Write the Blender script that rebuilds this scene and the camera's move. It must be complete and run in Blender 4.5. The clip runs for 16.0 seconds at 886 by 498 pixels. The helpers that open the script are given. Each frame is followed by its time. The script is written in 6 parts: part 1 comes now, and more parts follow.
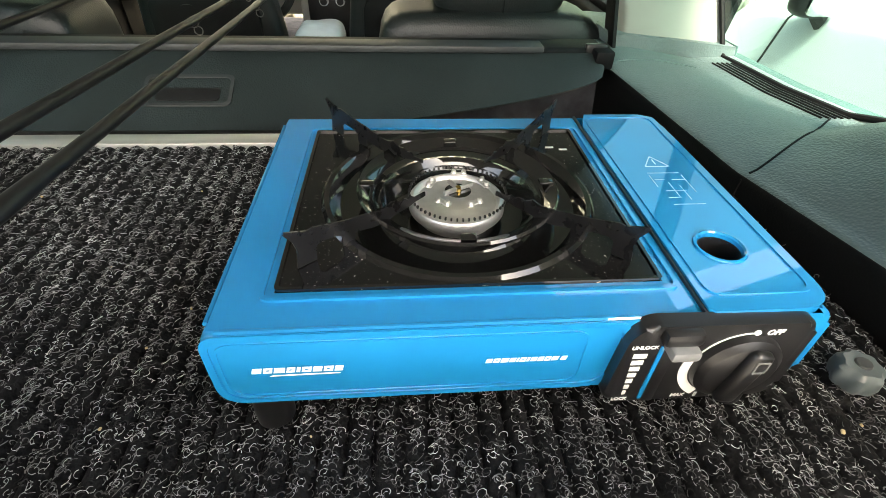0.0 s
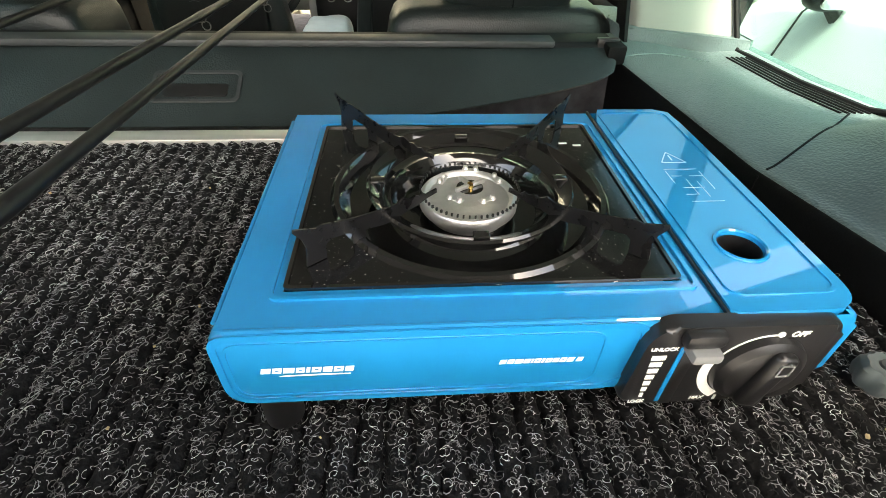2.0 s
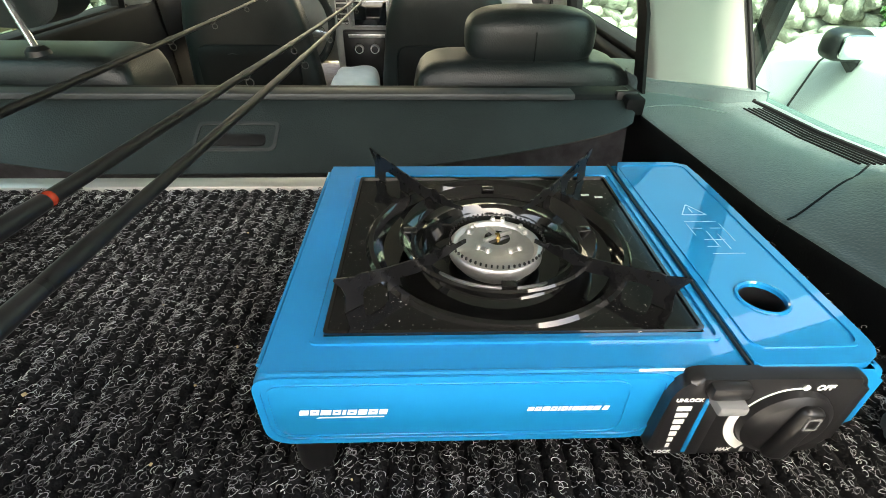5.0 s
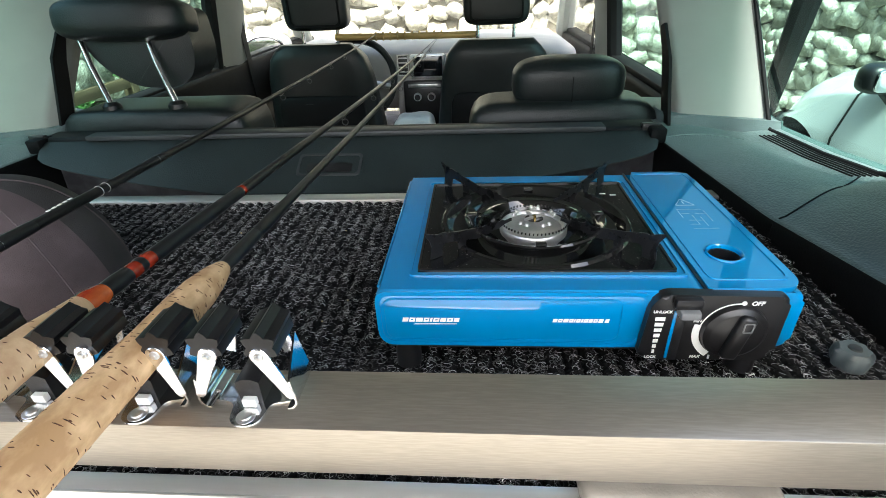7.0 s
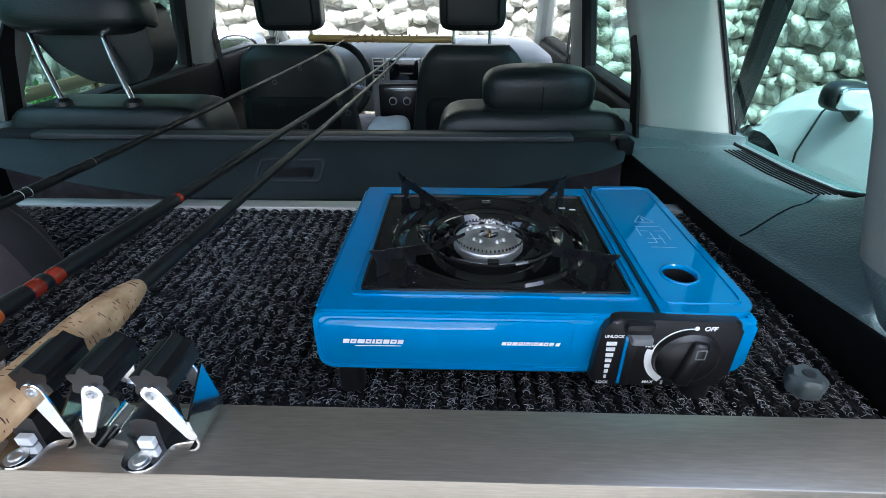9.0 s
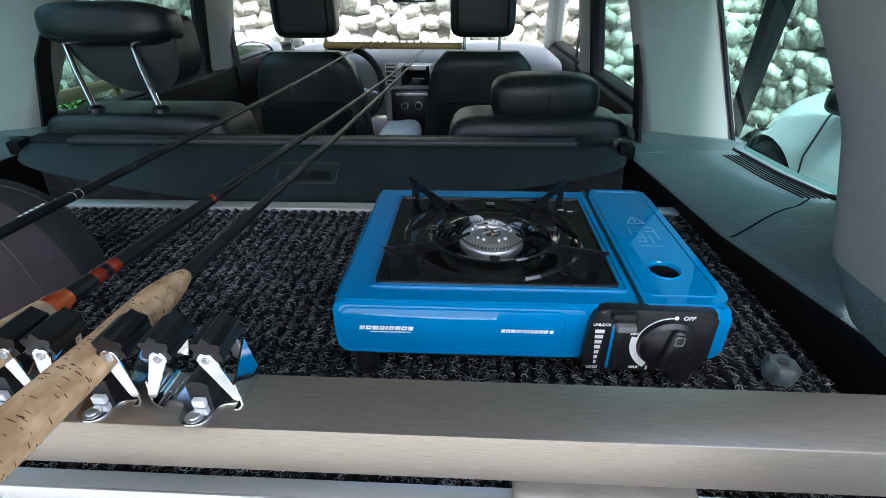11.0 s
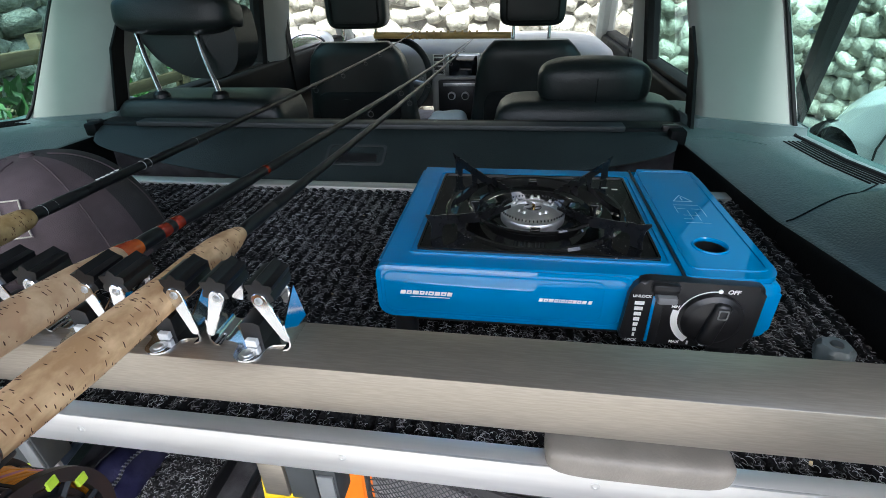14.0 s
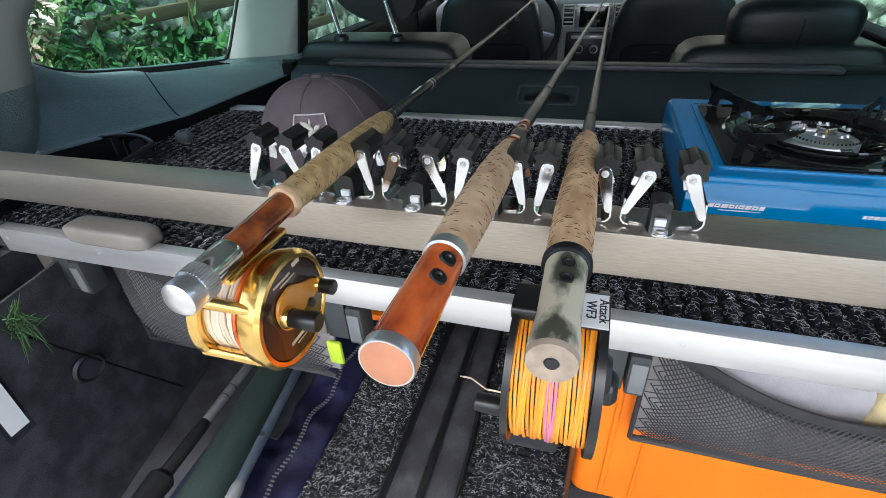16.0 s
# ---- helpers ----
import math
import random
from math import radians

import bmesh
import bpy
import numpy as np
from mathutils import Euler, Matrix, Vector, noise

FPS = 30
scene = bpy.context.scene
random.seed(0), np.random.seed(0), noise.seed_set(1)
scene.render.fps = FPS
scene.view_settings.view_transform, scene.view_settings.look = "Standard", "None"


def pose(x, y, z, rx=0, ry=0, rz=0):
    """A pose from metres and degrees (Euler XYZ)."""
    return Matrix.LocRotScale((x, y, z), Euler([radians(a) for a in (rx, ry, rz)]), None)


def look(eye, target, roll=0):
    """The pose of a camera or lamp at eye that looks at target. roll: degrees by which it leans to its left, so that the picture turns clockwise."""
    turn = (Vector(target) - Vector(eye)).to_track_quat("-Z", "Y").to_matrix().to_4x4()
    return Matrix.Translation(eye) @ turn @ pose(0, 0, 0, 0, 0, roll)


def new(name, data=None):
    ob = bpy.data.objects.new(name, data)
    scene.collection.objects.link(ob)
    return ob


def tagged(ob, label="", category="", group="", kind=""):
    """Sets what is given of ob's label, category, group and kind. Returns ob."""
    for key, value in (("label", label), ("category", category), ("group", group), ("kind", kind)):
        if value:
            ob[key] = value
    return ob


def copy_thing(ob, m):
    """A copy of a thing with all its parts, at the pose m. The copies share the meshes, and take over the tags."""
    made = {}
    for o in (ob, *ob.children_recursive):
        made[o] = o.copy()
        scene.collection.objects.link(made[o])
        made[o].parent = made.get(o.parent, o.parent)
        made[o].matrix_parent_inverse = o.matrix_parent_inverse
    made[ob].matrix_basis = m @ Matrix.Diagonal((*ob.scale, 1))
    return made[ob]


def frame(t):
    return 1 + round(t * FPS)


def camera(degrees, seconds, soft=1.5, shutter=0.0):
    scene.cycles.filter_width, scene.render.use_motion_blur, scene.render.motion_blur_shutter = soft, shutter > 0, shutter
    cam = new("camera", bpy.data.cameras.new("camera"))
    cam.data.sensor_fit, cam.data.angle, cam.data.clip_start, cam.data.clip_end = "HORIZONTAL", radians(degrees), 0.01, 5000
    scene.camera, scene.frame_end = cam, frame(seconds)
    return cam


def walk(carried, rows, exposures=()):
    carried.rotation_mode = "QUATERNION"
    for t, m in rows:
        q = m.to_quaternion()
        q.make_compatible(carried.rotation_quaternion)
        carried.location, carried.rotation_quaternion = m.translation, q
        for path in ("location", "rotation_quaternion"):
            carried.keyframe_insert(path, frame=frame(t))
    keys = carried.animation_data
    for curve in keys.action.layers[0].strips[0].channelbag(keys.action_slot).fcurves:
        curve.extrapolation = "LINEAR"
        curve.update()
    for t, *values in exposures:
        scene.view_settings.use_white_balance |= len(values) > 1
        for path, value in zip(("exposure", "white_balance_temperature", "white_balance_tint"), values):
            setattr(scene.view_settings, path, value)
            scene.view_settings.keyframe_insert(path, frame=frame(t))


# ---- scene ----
cam = camera(85.5, 16.0, soft=0.8)
PATH = [
    (0, (0.073, -0.2, 0.278), (0.232, 1.339, -0.989), 2.3),
    (0.5, (0.072, -0.199, 0.282), (0.221, 1.331, -0.998), 2.0),
    (1, (0.061, -0.2, 0.278), (0.194, 1.335, -0.997), 1.8),
    (1.5, (0.066, -0.197, 0.278), (0.176, 1.325, -1.015), 1.1),
    (2, (0.07, -0.194, 0.274), (0.202, 1.339, -1.004), 1.8),
    (2.5, (0.074, -0.192, 0.275), (0.201, 1.335, -1.01), 1.5),
    (3, (0.073, -0.192, 0.274), (0.206, 1.341, -1.003), 1.7),
    (3.5, (0.071, -0.19, 0.269), (0.157, 1.332, -1.026), 1.1),
    (3.7, (0.069, -0.189, 0.27), (0.152, 1.345, -1.01), 1.2),
    (5.8, (0.061, -0.249, 0.296), (0.044, 1.441, -0.772), -0.4),
    (6, (0.066, -0.271, 0.296), (-0.017, 1.431, -0.752), -0.9),
    (6.5, (0.078, -0.324, 0.311), (-0.12, 1.389, -0.703), -3.0),
    (7, (0.053, -0.363, 0.318), (-0.09, 1.364, -0.679), -2.5),
    (7.5, (0.017, -0.406, 0.315), (-0.026, 1.338, -0.664), 0.2),
    (8, (0.048, -0.376, 0.317), (0.012, 1.375, -0.65), 1.0),
    (8.5, (0.078, -0.341, 0.31), (0.031, 1.404, -0.665), 0.4),
    (9, (0.08, -0.336, 0.316), (0.023, 1.404, -0.67), -0.2),
    (9.2, (0.073, -0.342, 0.314), (0.024, 1.397, -0.671), -0.2),
    (11.3, (0.093, -0.381, 0.339), (-0.015, 1.364, -0.633), -0.6),
    (11.5, (0.098, -0.383, 0.341), (-0.012, 1.367, -0.621), -0.6),
    (12, (0.093, -0.39, 0.336), (-0.016, 1.361, -0.624), -0.7),
    (12.5, (0.087, -0.383, 0.327), (-0.021, 1.369, -0.631), -0.6),
    (13, (0.091, -0.38, 0.333), (-0.018, 1.372, -0.626), -0.6),
    (13.5, (0.094, -0.386, 0.329), (-0.029, 1.364, -0.63), -0.8),
    (14, (0.09, -0.4, 0.317), (-0.19, 1.315, -0.673), -1.9),
    (14.5, (0.013, -0.458, 0.312), (-0.526, 1.176, -0.708), -2.7),
    (15, (-0.03, -0.484, 0.31), (-0.791, 1.037, -0.742), -4.4),
    (15.5, (-0.086, -0.52, 0.311), (-0.86, 0.989, -0.75), -5.3),
    (16, (-0.135, -0.513, 0.295), (-0.665, 1.072, -0.803), -3.4),
]
walk(cam, [(t, look(eye, target, roll)) for t, eye, target, roll in PATH],
     exposures=[(0, 3.38, 7550, 5), (3.5, 3.40, 7550, 5), (5.8, 3.22, 7150, 5), (6.5, 2.95, 6700, 4), (7.5, 2.42, 5950, 5), (9.0, 2.20, 5350, 6), (11.5, 2.12, 5500, 6), (13.5, 2.06, 5600, 6), (14.5, 1.93, 5850, 6), (16, 1.87, 5700, 5)])

# ---- light ----
world = bpy.data.worlds.new("sky")
scene.world = world
world.use_nodes = True
wn = world.node_tree
sky = wn.nodes.new("ShaderNodeTexSky")
sky.sky_type, sky.sun_disc = "NISHITA", False
sky.sun_elevation, sky.sun_rotation = radians(58), radians(180)
sky.air_density, sky.dust_density, sky.ozone_density = 1.0, 7.0, 1.0
wn.links.new(sky.outputs[0], wn.nodes["Background"].inputs[0])
wn.nodes["Background"].inputs[1].default_value = 0.15
sun = new("sun", bpy.data.lights.new("sun", "SUN"))
sun.data.energy, sun.data.angle, sun.data.color = 3.4, radians(14), (1.0, 0.97, 0.93)
sun.matrix_basis = look((0.02, -1.3, 2.15), (0, 0, 0))


# ---- materials ----
def material(name, base, rough=0.5, metal=0.0, var=0.15, scale=30.0, bump=0.0, bscale=300.0, coat=0.0, second=None,
             stretch=(1, 1, 1), spec=0.5, island=0.0, objvar=0.0, grain="noise", clearance=0.002, split=(0.4, 0.65)):
    m = bpy.data.materials.new(name)
    m.use_nodes = True
    t = m.node_tree
    b = t.nodes["Principled BSDF"]
    b.inputs["Roughness"].default_value, b.inputs["Metallic"].default_value = rough, metal
    b.inputs["Coat Weight"].default_value, b.inputs["Specular IOR Level"].default_value = coat, spec
    b.inputs["Coat Roughness"].default_value = 0.02
    co = t.nodes.new("ShaderNodeTexCoord")
    mp = t.nodes.new("ShaderNodeMapping")
    mp.inputs["Scale"].default_value = stretch
    t.links.new(co.outputs["Object"], mp.inputs[0])
    big = t.nodes.new("ShaderNodeTexNoise")
    big.inputs["Scale"].default_value, big.inputs["Detail"].default_value = scale, 6
    t.links.new(mp.outputs[0], big.inputs["Vector"])
    ramp = t.nodes.new("ShaderNodeValToRGB")
    e = ramp.color_ramp.elements
    lo = [c * (1 - var) for c in base]
    hi = [min(1, c * (1 + var)) for c in base] if second is None else second
    e[0].position, e[1].position = split
    e[0].color, e[1].color = (*lo, 1), (*hi, 1)
    t.links.new(big.outputs[0], ramp.inputs[0])
    col = ramp.outputs[0]
    for amount, kind in ((island, "island"), (objvar, "object")):
        if amount:
            if kind == "island":
                src = t.nodes.new("ShaderNodeNewGeometry").outputs["Random Per Island"]
            else:
                src = t.nodes.new("ShaderNodeObjectInfo").outputs["Random"]
            rr = t.nodes.new("ShaderNodeMapRange")
            rr.inputs["To Min"].default_value, rr.inputs["To Max"].default_value = 1 - amount, 1 + amount
            t.links.new(src, rr.inputs[0])
            hs = t.nodes.new("ShaderNodeHueSaturation")
            t.links.new(rr.outputs[0], hs.inputs["Value"])
            t.links.new(col, hs.inputs["Color"])
            col = hs.outputs[0]
    t.links.new(col, b.inputs["Base Color"])
    rv = t.nodes.new("ShaderNodeMapRange")
    rv.inputs["To Min"].default_value, rv.inputs["To Max"].default_value = max(0.02, rough * 0.8), min(1, rough * 1.2)
    t.links.new(big.outputs[0], rv.inputs[0])
    t.links.new(rv.outputs[0], b.inputs["Roughness"])
    if bump:
        if grain == "noise":
            fine = t.nodes.new("ShaderNodeTexNoise")
            fine.inputs["Detail"].default_value = 3
        else:
            fine = t.nodes.new("ShaderNodeTexVoronoi")
        fine.inputs["Scale"].default_value = bscale
        t.links.new(mp.outputs[0], fine.inputs["Vector"])
        bp = t.nodes.new("ShaderNodeBump")
        bp.inputs["Strength"].default_value, bp.inputs["Distance"].default_value = bump, clearance
        t.links.new(fine.outputs[0], bp.inputs["Height"])
        t.links.new(bp.outputs[0], b.inputs["Normal"])
    return m


def glass_material(name, tint, gloss=0.0):
    m = bpy.data.materials.new(name)
    m.use_nodes = True
    t = m.node_tree
    t.nodes.remove(t.nodes["Principled BSDF"])
    tr, gl = t.nodes.new("ShaderNodeBsdfTransparent"), t.nodes.new("ShaderNodeBsdfGlossy")
    tr.inputs[0].default_value, gl.inputs["Roughness"].default_value = (*tint, 1), gloss
    fr, mx = t.nodes.new("ShaderNodeLayerWeight"), t.nodes.new("ShaderNodeMixShader")
    pw, ad = t.nodes.new("ShaderNodeMath"), t.nodes.new("ShaderNodeMath")
    pw.operation, ad.operation = "POWER", "MULTIPLY_ADD"
    pw.inputs[1].default_value, ad.inputs[1].default_value, ad.inputs[2].default_value = 4.0, 0.7, 0.035
    fr.inputs[0].default_value = 0.5
    t.links.new(fr.outputs["Facing"], pw.inputs[0])
    t.links.new(pw.outputs[0], ad.inputs[0])
    t.links.new(ad.outputs[0], mx.inputs[0])
    t.links.new(tr.outputs[0], mx.inputs[1])
    t.links.new(gl.outputs[0], mx.inputs[2])
    t.links.new(mx.outputs[0], t.nodes["Material Output"].inputs[0])
    return m


BLUE = material("blue_enamel", (0.002, 0.205, 0.48), 0.45, spec=0.12, var=0.04, scale=15, coat=0.8, bump=0.015, bscale=60)
ENAMEL = material("black_enamel", (0.006, 0.006, 0.006), 0.08, spec=0.5, var=0.3, scale=60, coat=0.6)
BLUE.node_tree.nodes["Principled BSDF"].inputs["Coat IOR"].default_value = 1.9
ARMBLACK = material("matt_black_enamel", (0.005, 0.005, 0.0055), 0.28, spec=0.35, var=0.3, scale=80, bump=0.1, bscale=400, clearance=0.0004)
ENAMEL_SPECK = material("speckled_black_enamel", (0.007, 0.007, 0.007), 0.12, spec=0.35, var=0.1, scale=520, coat=0.1, second=(0.38, 0.36, 0.33), split=(0.665, 0.72))
BURNER = material("cast_aluminium", (0.62, 0.61, 0.6), 0.36, 0.85, var=0.15, scale=40, bump=0.15, bscale=500)
BLACKPL = material("black_plastic", (0.011, 0.011, 0.012), 0.32, var=0.15, bump=0.1, bscale=900, clearance=0.0005)
GREYPL = material("grey_plastic", (0.17, 0.175, 0.175), 0.45, var=0.12, bump=0.15, bscale=700, clearance=0.0006)
DARKGREY = material("dark_grey_plastic", (0.040, 0.044, 0.045), 0.5, var=0.15, bump=0.2, bscale=600, clearance=0.0006)
TRIM = material("grained_trim_plastic", (0.125, 0.170, 0.171), 0.38, var=0.12, scale=8, bump=0.6, bscale=330, grain="voronoi", clearance=0.0016)
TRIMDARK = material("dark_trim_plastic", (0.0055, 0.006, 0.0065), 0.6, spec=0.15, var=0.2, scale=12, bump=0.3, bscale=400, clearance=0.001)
COVERCLOTH = material("luggage_cover_vinyl", (0.021, 0.030, 0.0305), 0.5, spec=0.3, var=0.18, scale=7, bump=0.35, bscale=420, grain="voronoi", clearance=0.001)
LEATHER = material("black_seat_leather", (0.0092, 0.0126, 0.0130), 0.38, spec=0.42, var=0.2, scale=10, bump=0.3, bscale=350, grain="voronoi", clearance=0.0012)
PILLAR = material("pale_grey_pillar_lining", (0.30, 0.31, 0.285), 0.8, spec=0.3, var=0.05, scale=6, bump=0.25, bscale=900, clearance=0.0008)
HEADLINER = material("pale_headliner_cloth", (0.42, 0.42, 0.40), 0.9, var=0.05, bump=0.2, bscale=800)
RAIL = material("brushed_aluminium_rail", (0.44, 0.395, 0.33), 0.36, 0.85, var=0.07, scale=900, bump=0.10, bscale=1600, stretch=(0.08, 1, 1), clearance=0.0002)
ALU = material("bare_aluminium", (0.82, 0.81, 0.79), 0.34, 0.75, var=0.07, scale=14, bump=0.12, bscale=120, stretch=(0.3, 4, 4), clearance=0.0004)
CHROME = material("zinc_plated_steel", (0.80, 0.81, 0.83), 0.10, 1.0, var=0.08, scale=50)
CHROMESATIN = material("satin_steel", (0.75, 0.75, 0.74), 0.3, 0.9, var=0.1, scale=80, bump=0.1, bscale=400)
RUBBER = material("black_rubber", (0.008, 0.008, 0.009), 0.36, var=0.3, bump=0.1, bscale=500, clearance=0.0005)
CORK = material("natural_cork", (0.55, 0.33, 0.155), 0.62, var=0.18, scale=90, second=(0.70, 0.48, 0.26), bump=0.35, bscale=320, stretch=(1, 0.6, 1), clearance=0.001)
CORKPALE = material("pale_filled_cork", (0.56, 0.36, 0.20), 0.6, var=0.14, scale=60, second=(0.66, 0.49, 0.29), bump=0.35, bscale=320, clearance=0.001)
CORKPIT = material("cork_pores", (0.10, 0.04, 0.018), 0.8, var=0.4, scale=200)
BURL = material("amber_burl_wood", (0.36, 0.028, 0.006), 0.16, var=0.35, scale=48, second=(0.80, 0.17, 0.03), coat=0.6, bump=0.1, bscale=200, stretch=(1, 0.5, 1), split=(0.38, 0.66))
BURLDARK = material("dark_burl_wood", (0.16, 0.028, 0.007), 0.12, var=0.3, scale=60, second=(0.36, 0.09, 0.015), coat=0.7, split=(0.38, 0.66))
CAMO = material("camouflage_wood", (0.10, 0.105, 0.065), 0.4, var=0.4, scale=75, second=(0.56, 0.51, 0.37), split=(0.40, 0.55), stretch=(1, 0.5, 1), coat=0.2)
CARBON = material("carbon_blank", (0.009, 0.009, 0.010), 0.38, var=0.3, scale=90, spec=0.35, coat=0.1)
REDWRAP = material("red_thread_wrap", (0.27, 0.026, 0.010), 0.2, var=0.25, scale=90, coat=0.5)
GOLD = material("gold_anodised_aluminium", (0.83, 0.56, 0.17), 0.2, 1.0, var=0.08, scale=40)
BROWNPL = material("dark_brown_face", (0.030, 0.014, 0.009), 0.22, var=0.15, coat=0.3)
OCHRE = material("ochre_enamel", (0.62, 0.26, 0.03), 0.25, var=0.12, coat=0.2)
LINE_ORANGE = material("orange_fly_line", (0.86, 0.33, 0.018), 0.4, var=0.1, island=0.18)
LINE_PINK = material("pink_fly_line", (0.62, 0.2, 0.30), 0.4, var=0.1)
LINE_CREAM = material("cream_fly_line", (0.72, 0.58, 0.42), 0.45, var=0.1, island=0.15)
NEON = material("neon_yellow_paint", (0.45, 0.62, 0.03), 0.4, var=0.05)
WHITEPRINT = material("white_print", (0.82, 0.82, 0.80), 0.5, var=0.03)
PAPER = material("white_label_paper", (0.80, 0.80, 0.78), 0.5, var=0.04)
INK = material("black_ink", (0.015, 0.015, 0.02), 0.6, var=0.1)
CAPCLOTH = material("mauve_grey_cotton", (0.105, 0.080, 0.085), 0.9, var=0.14, scale=30, bump=0.5, bscale=1400, clearance=0.0008)
CAPDARK = material("charcoal_mesh_cloth", (0.040, 0.038, 0.040), 0.9, var=0.14, scale=30, bump=0.6, bscale=900, clearance=0.001)
PATCHCLOTH = material("mauve_patch_cloth", (0.17, 0.13, 0.135), 0.85, var=0.12, scale=90, bump=0.5, bscale=900)
THREAD = material("pale_embroidery_thread", (0.66, 0.62, 0.52), 0.7, var=0.12, scale=200)
CARPETBASE = material("charcoal_carpet_base", (0.016, 0.016, 0.017), 0.95, spec=0.1, var=0.4, scale=150, bump=0.8, bscale=350, clearance=0.003)
YARN = material("grey_carpet_loops", (0.045, 0.045, 0.047), 0.85, spec=0.2, var=0.3, scale=14, second=(0.17, 0.17, 0.173), island=0.9)
YARNLIGHT = material("pale_grey_carpet_loops", (0.50, 0.50, 0.505), 0.8, var=0.3, scale=20, island=0.6)
BOOTFELT = material("black_boot_felt", (0.058, 0.058, 0.064), 0.95, spec=0.1, var=0.3, scale=25, bump=0.5, bscale=700)
ORANGE = material("orange_plastic_case", (0.86, 0.20, 0.008), 0.38, var=0.06, scale=10, bump=0.1, bscale=300)
YELLOW = material("yellow_case", (0.80, 0.55, 0.01), 0.45, var=0.08, scale=10)
GREENTUBE = material("dark_green_tube_cloth", (0.005, 0.017, 0.013), 0.75, var=0.2, scale=25, bump=0.4, bscale=900)
NAVY = material("navy_bag_cloth", (0.008, 0.008, 0.036), 0.6, var=0.4, scale=14, bump=0.4, bscale=60, clearance=0.004)
GREYFOAM = material("grey_padded_cloth", (0.36, 0.35, 0.36), 0.8, var=0.08, scale=40, bump=0.3, bscale=500)
BEIGE = material("beige_sponge", (0.62, 0.50, 0.27), 0.9, var=0.12, scale=60, bump=0.5, bscale=300)
MESHCORD = material("black_mesh_cord", (0.030, 0.029, 0.030), 0.6, var=0.2)
STONE = material("pale_limestone", (0.36, 0.34, 0.27), 0.9, var=0.25, scale=1.3, second=(0.58, 0.55, 0.46), bump=0.5, bscale=5, objvar=0.28, clearance=0.05)
EARTH = material("dark_bank_earth", (0.11, 0.10, 0.075), 0.95, var=0.35, scale=6, bump=0.6, bscale=20, clearance=0.03)
MORTAR = material("earthy_wall_joint", (0.27, 0.25, 0.20), 0.95, var=0.35, scale=6, bump=0.6, bscale=20, clearance=0.03)
LEAF = material("green_leaves", (0.030, 0.090, 0.022), 0.55, var=0.3, scale=2.5, second=(0.09, 0.19, 0.045), island=0.45)
DRYLEAF = material("dry_undergrowth", (0.17, 0.14, 0.065), 0.8, var=0.3, scale=3, island=0.4)
BARK = material("brown_bark", (0.0495, 0.0358, 0.0248), 0.9, var=0.3, scale=12, bump=0.6, bscale=40)
GROUND = material("gravel_ground", (0.15, 0.143, 0.13), 0.95, var=0.3, scale=3, bump=0.6, bscale=30, clearance=0.02)
CARWHITE = material("white_car_paint", (0.78, 0.79, 0.80), 0.2, var=0.02, scale=3, coat=0.8)
TYRE = material("tyre_rubber", (0.02, 0.02, 0.02), 0.8, var=0.2, bump=0.3, bscale=60)
CARGREY = material("warm_grey_dash_plastic", (0.42, 0.41, 0.39), 0.6, var=0.08, scale=8, bump=0.2, bscale=400)
SCREEN = material("dark_glossy_screen", (0.012, 0.014, 0.018), 0.08, var=0.1, coat=0.4)
BAMBOO = material("varnished_bamboo", (0.46, 0.30, 0.10), 0.4, var=0.2, scale=20, stretch=(0.3, 3, 3))
WOODPOST = material("weathered_wood", (0.1210, 0.0825, 0.0440), 0.8, var=0.25, scale=10, stretch=(1, 0.2, 3), bump=0.4, bscale=60)
TINT = glass_material("tinted_window_glass", (0.30, 0.50, 0.45))
SIGNPRINT = material("pale_blue_print", (0.30, 0.50, 0.72), 0.4, var=0.03)
CLEAR = glass_material("clear_window_glass", (0.93, 0.96, 0.94))
FILM = glass_material("clear_plastic_film", (0.80, 0.82, 0.84), 0.08)


# ---- mesh tools ----
def link(name, bm, mat, smooth=35):
    me = bpy.data.meshes.new(name)
    bmesh.ops.recalc_face_normals(bm, faces=bm.faces)
    bm.to_mesh(me)
    bm.free()
    for m in (mat if isinstance(mat, (list, tuple)) else [mat]):
        me.materials.append(m)
    if smooth:
        me.polygons.foreach_set("use_smooth", [True] * len(me.polygons))
        me.set_sharp_from_angle(angle=radians(smooth))
    return new(name, me)


def thing(name, at, label, category, group="", kind=""):
    ob = new(name)
    ob.empty_display_size = 0.02
    ob.matrix_basis = Matrix.Translation(at)
    return tagged(ob, label, category, group, kind)


def base_of(ob):
    m = ob.matrix_basis.copy()
    while ob.parent:
        m = ob.parent.matrix_basis @ ob.matrix_parent_inverse @ m
        ob = ob.parent
    return m


def part(name, bm, mat, parent, label="", smooth=35):
    ob = link(name, bm, mat, smooth)
    ob.parent = parent
    ob.matrix_parent_inverse = base_of(parent).inverted()
    return tagged(ob, label) if label else ob


def solo(name, bm, mat, label="", category="", group="", kind="", smooth=35):
    return tagged(link(name, bm, mat, smooth), label, category, group, kind)


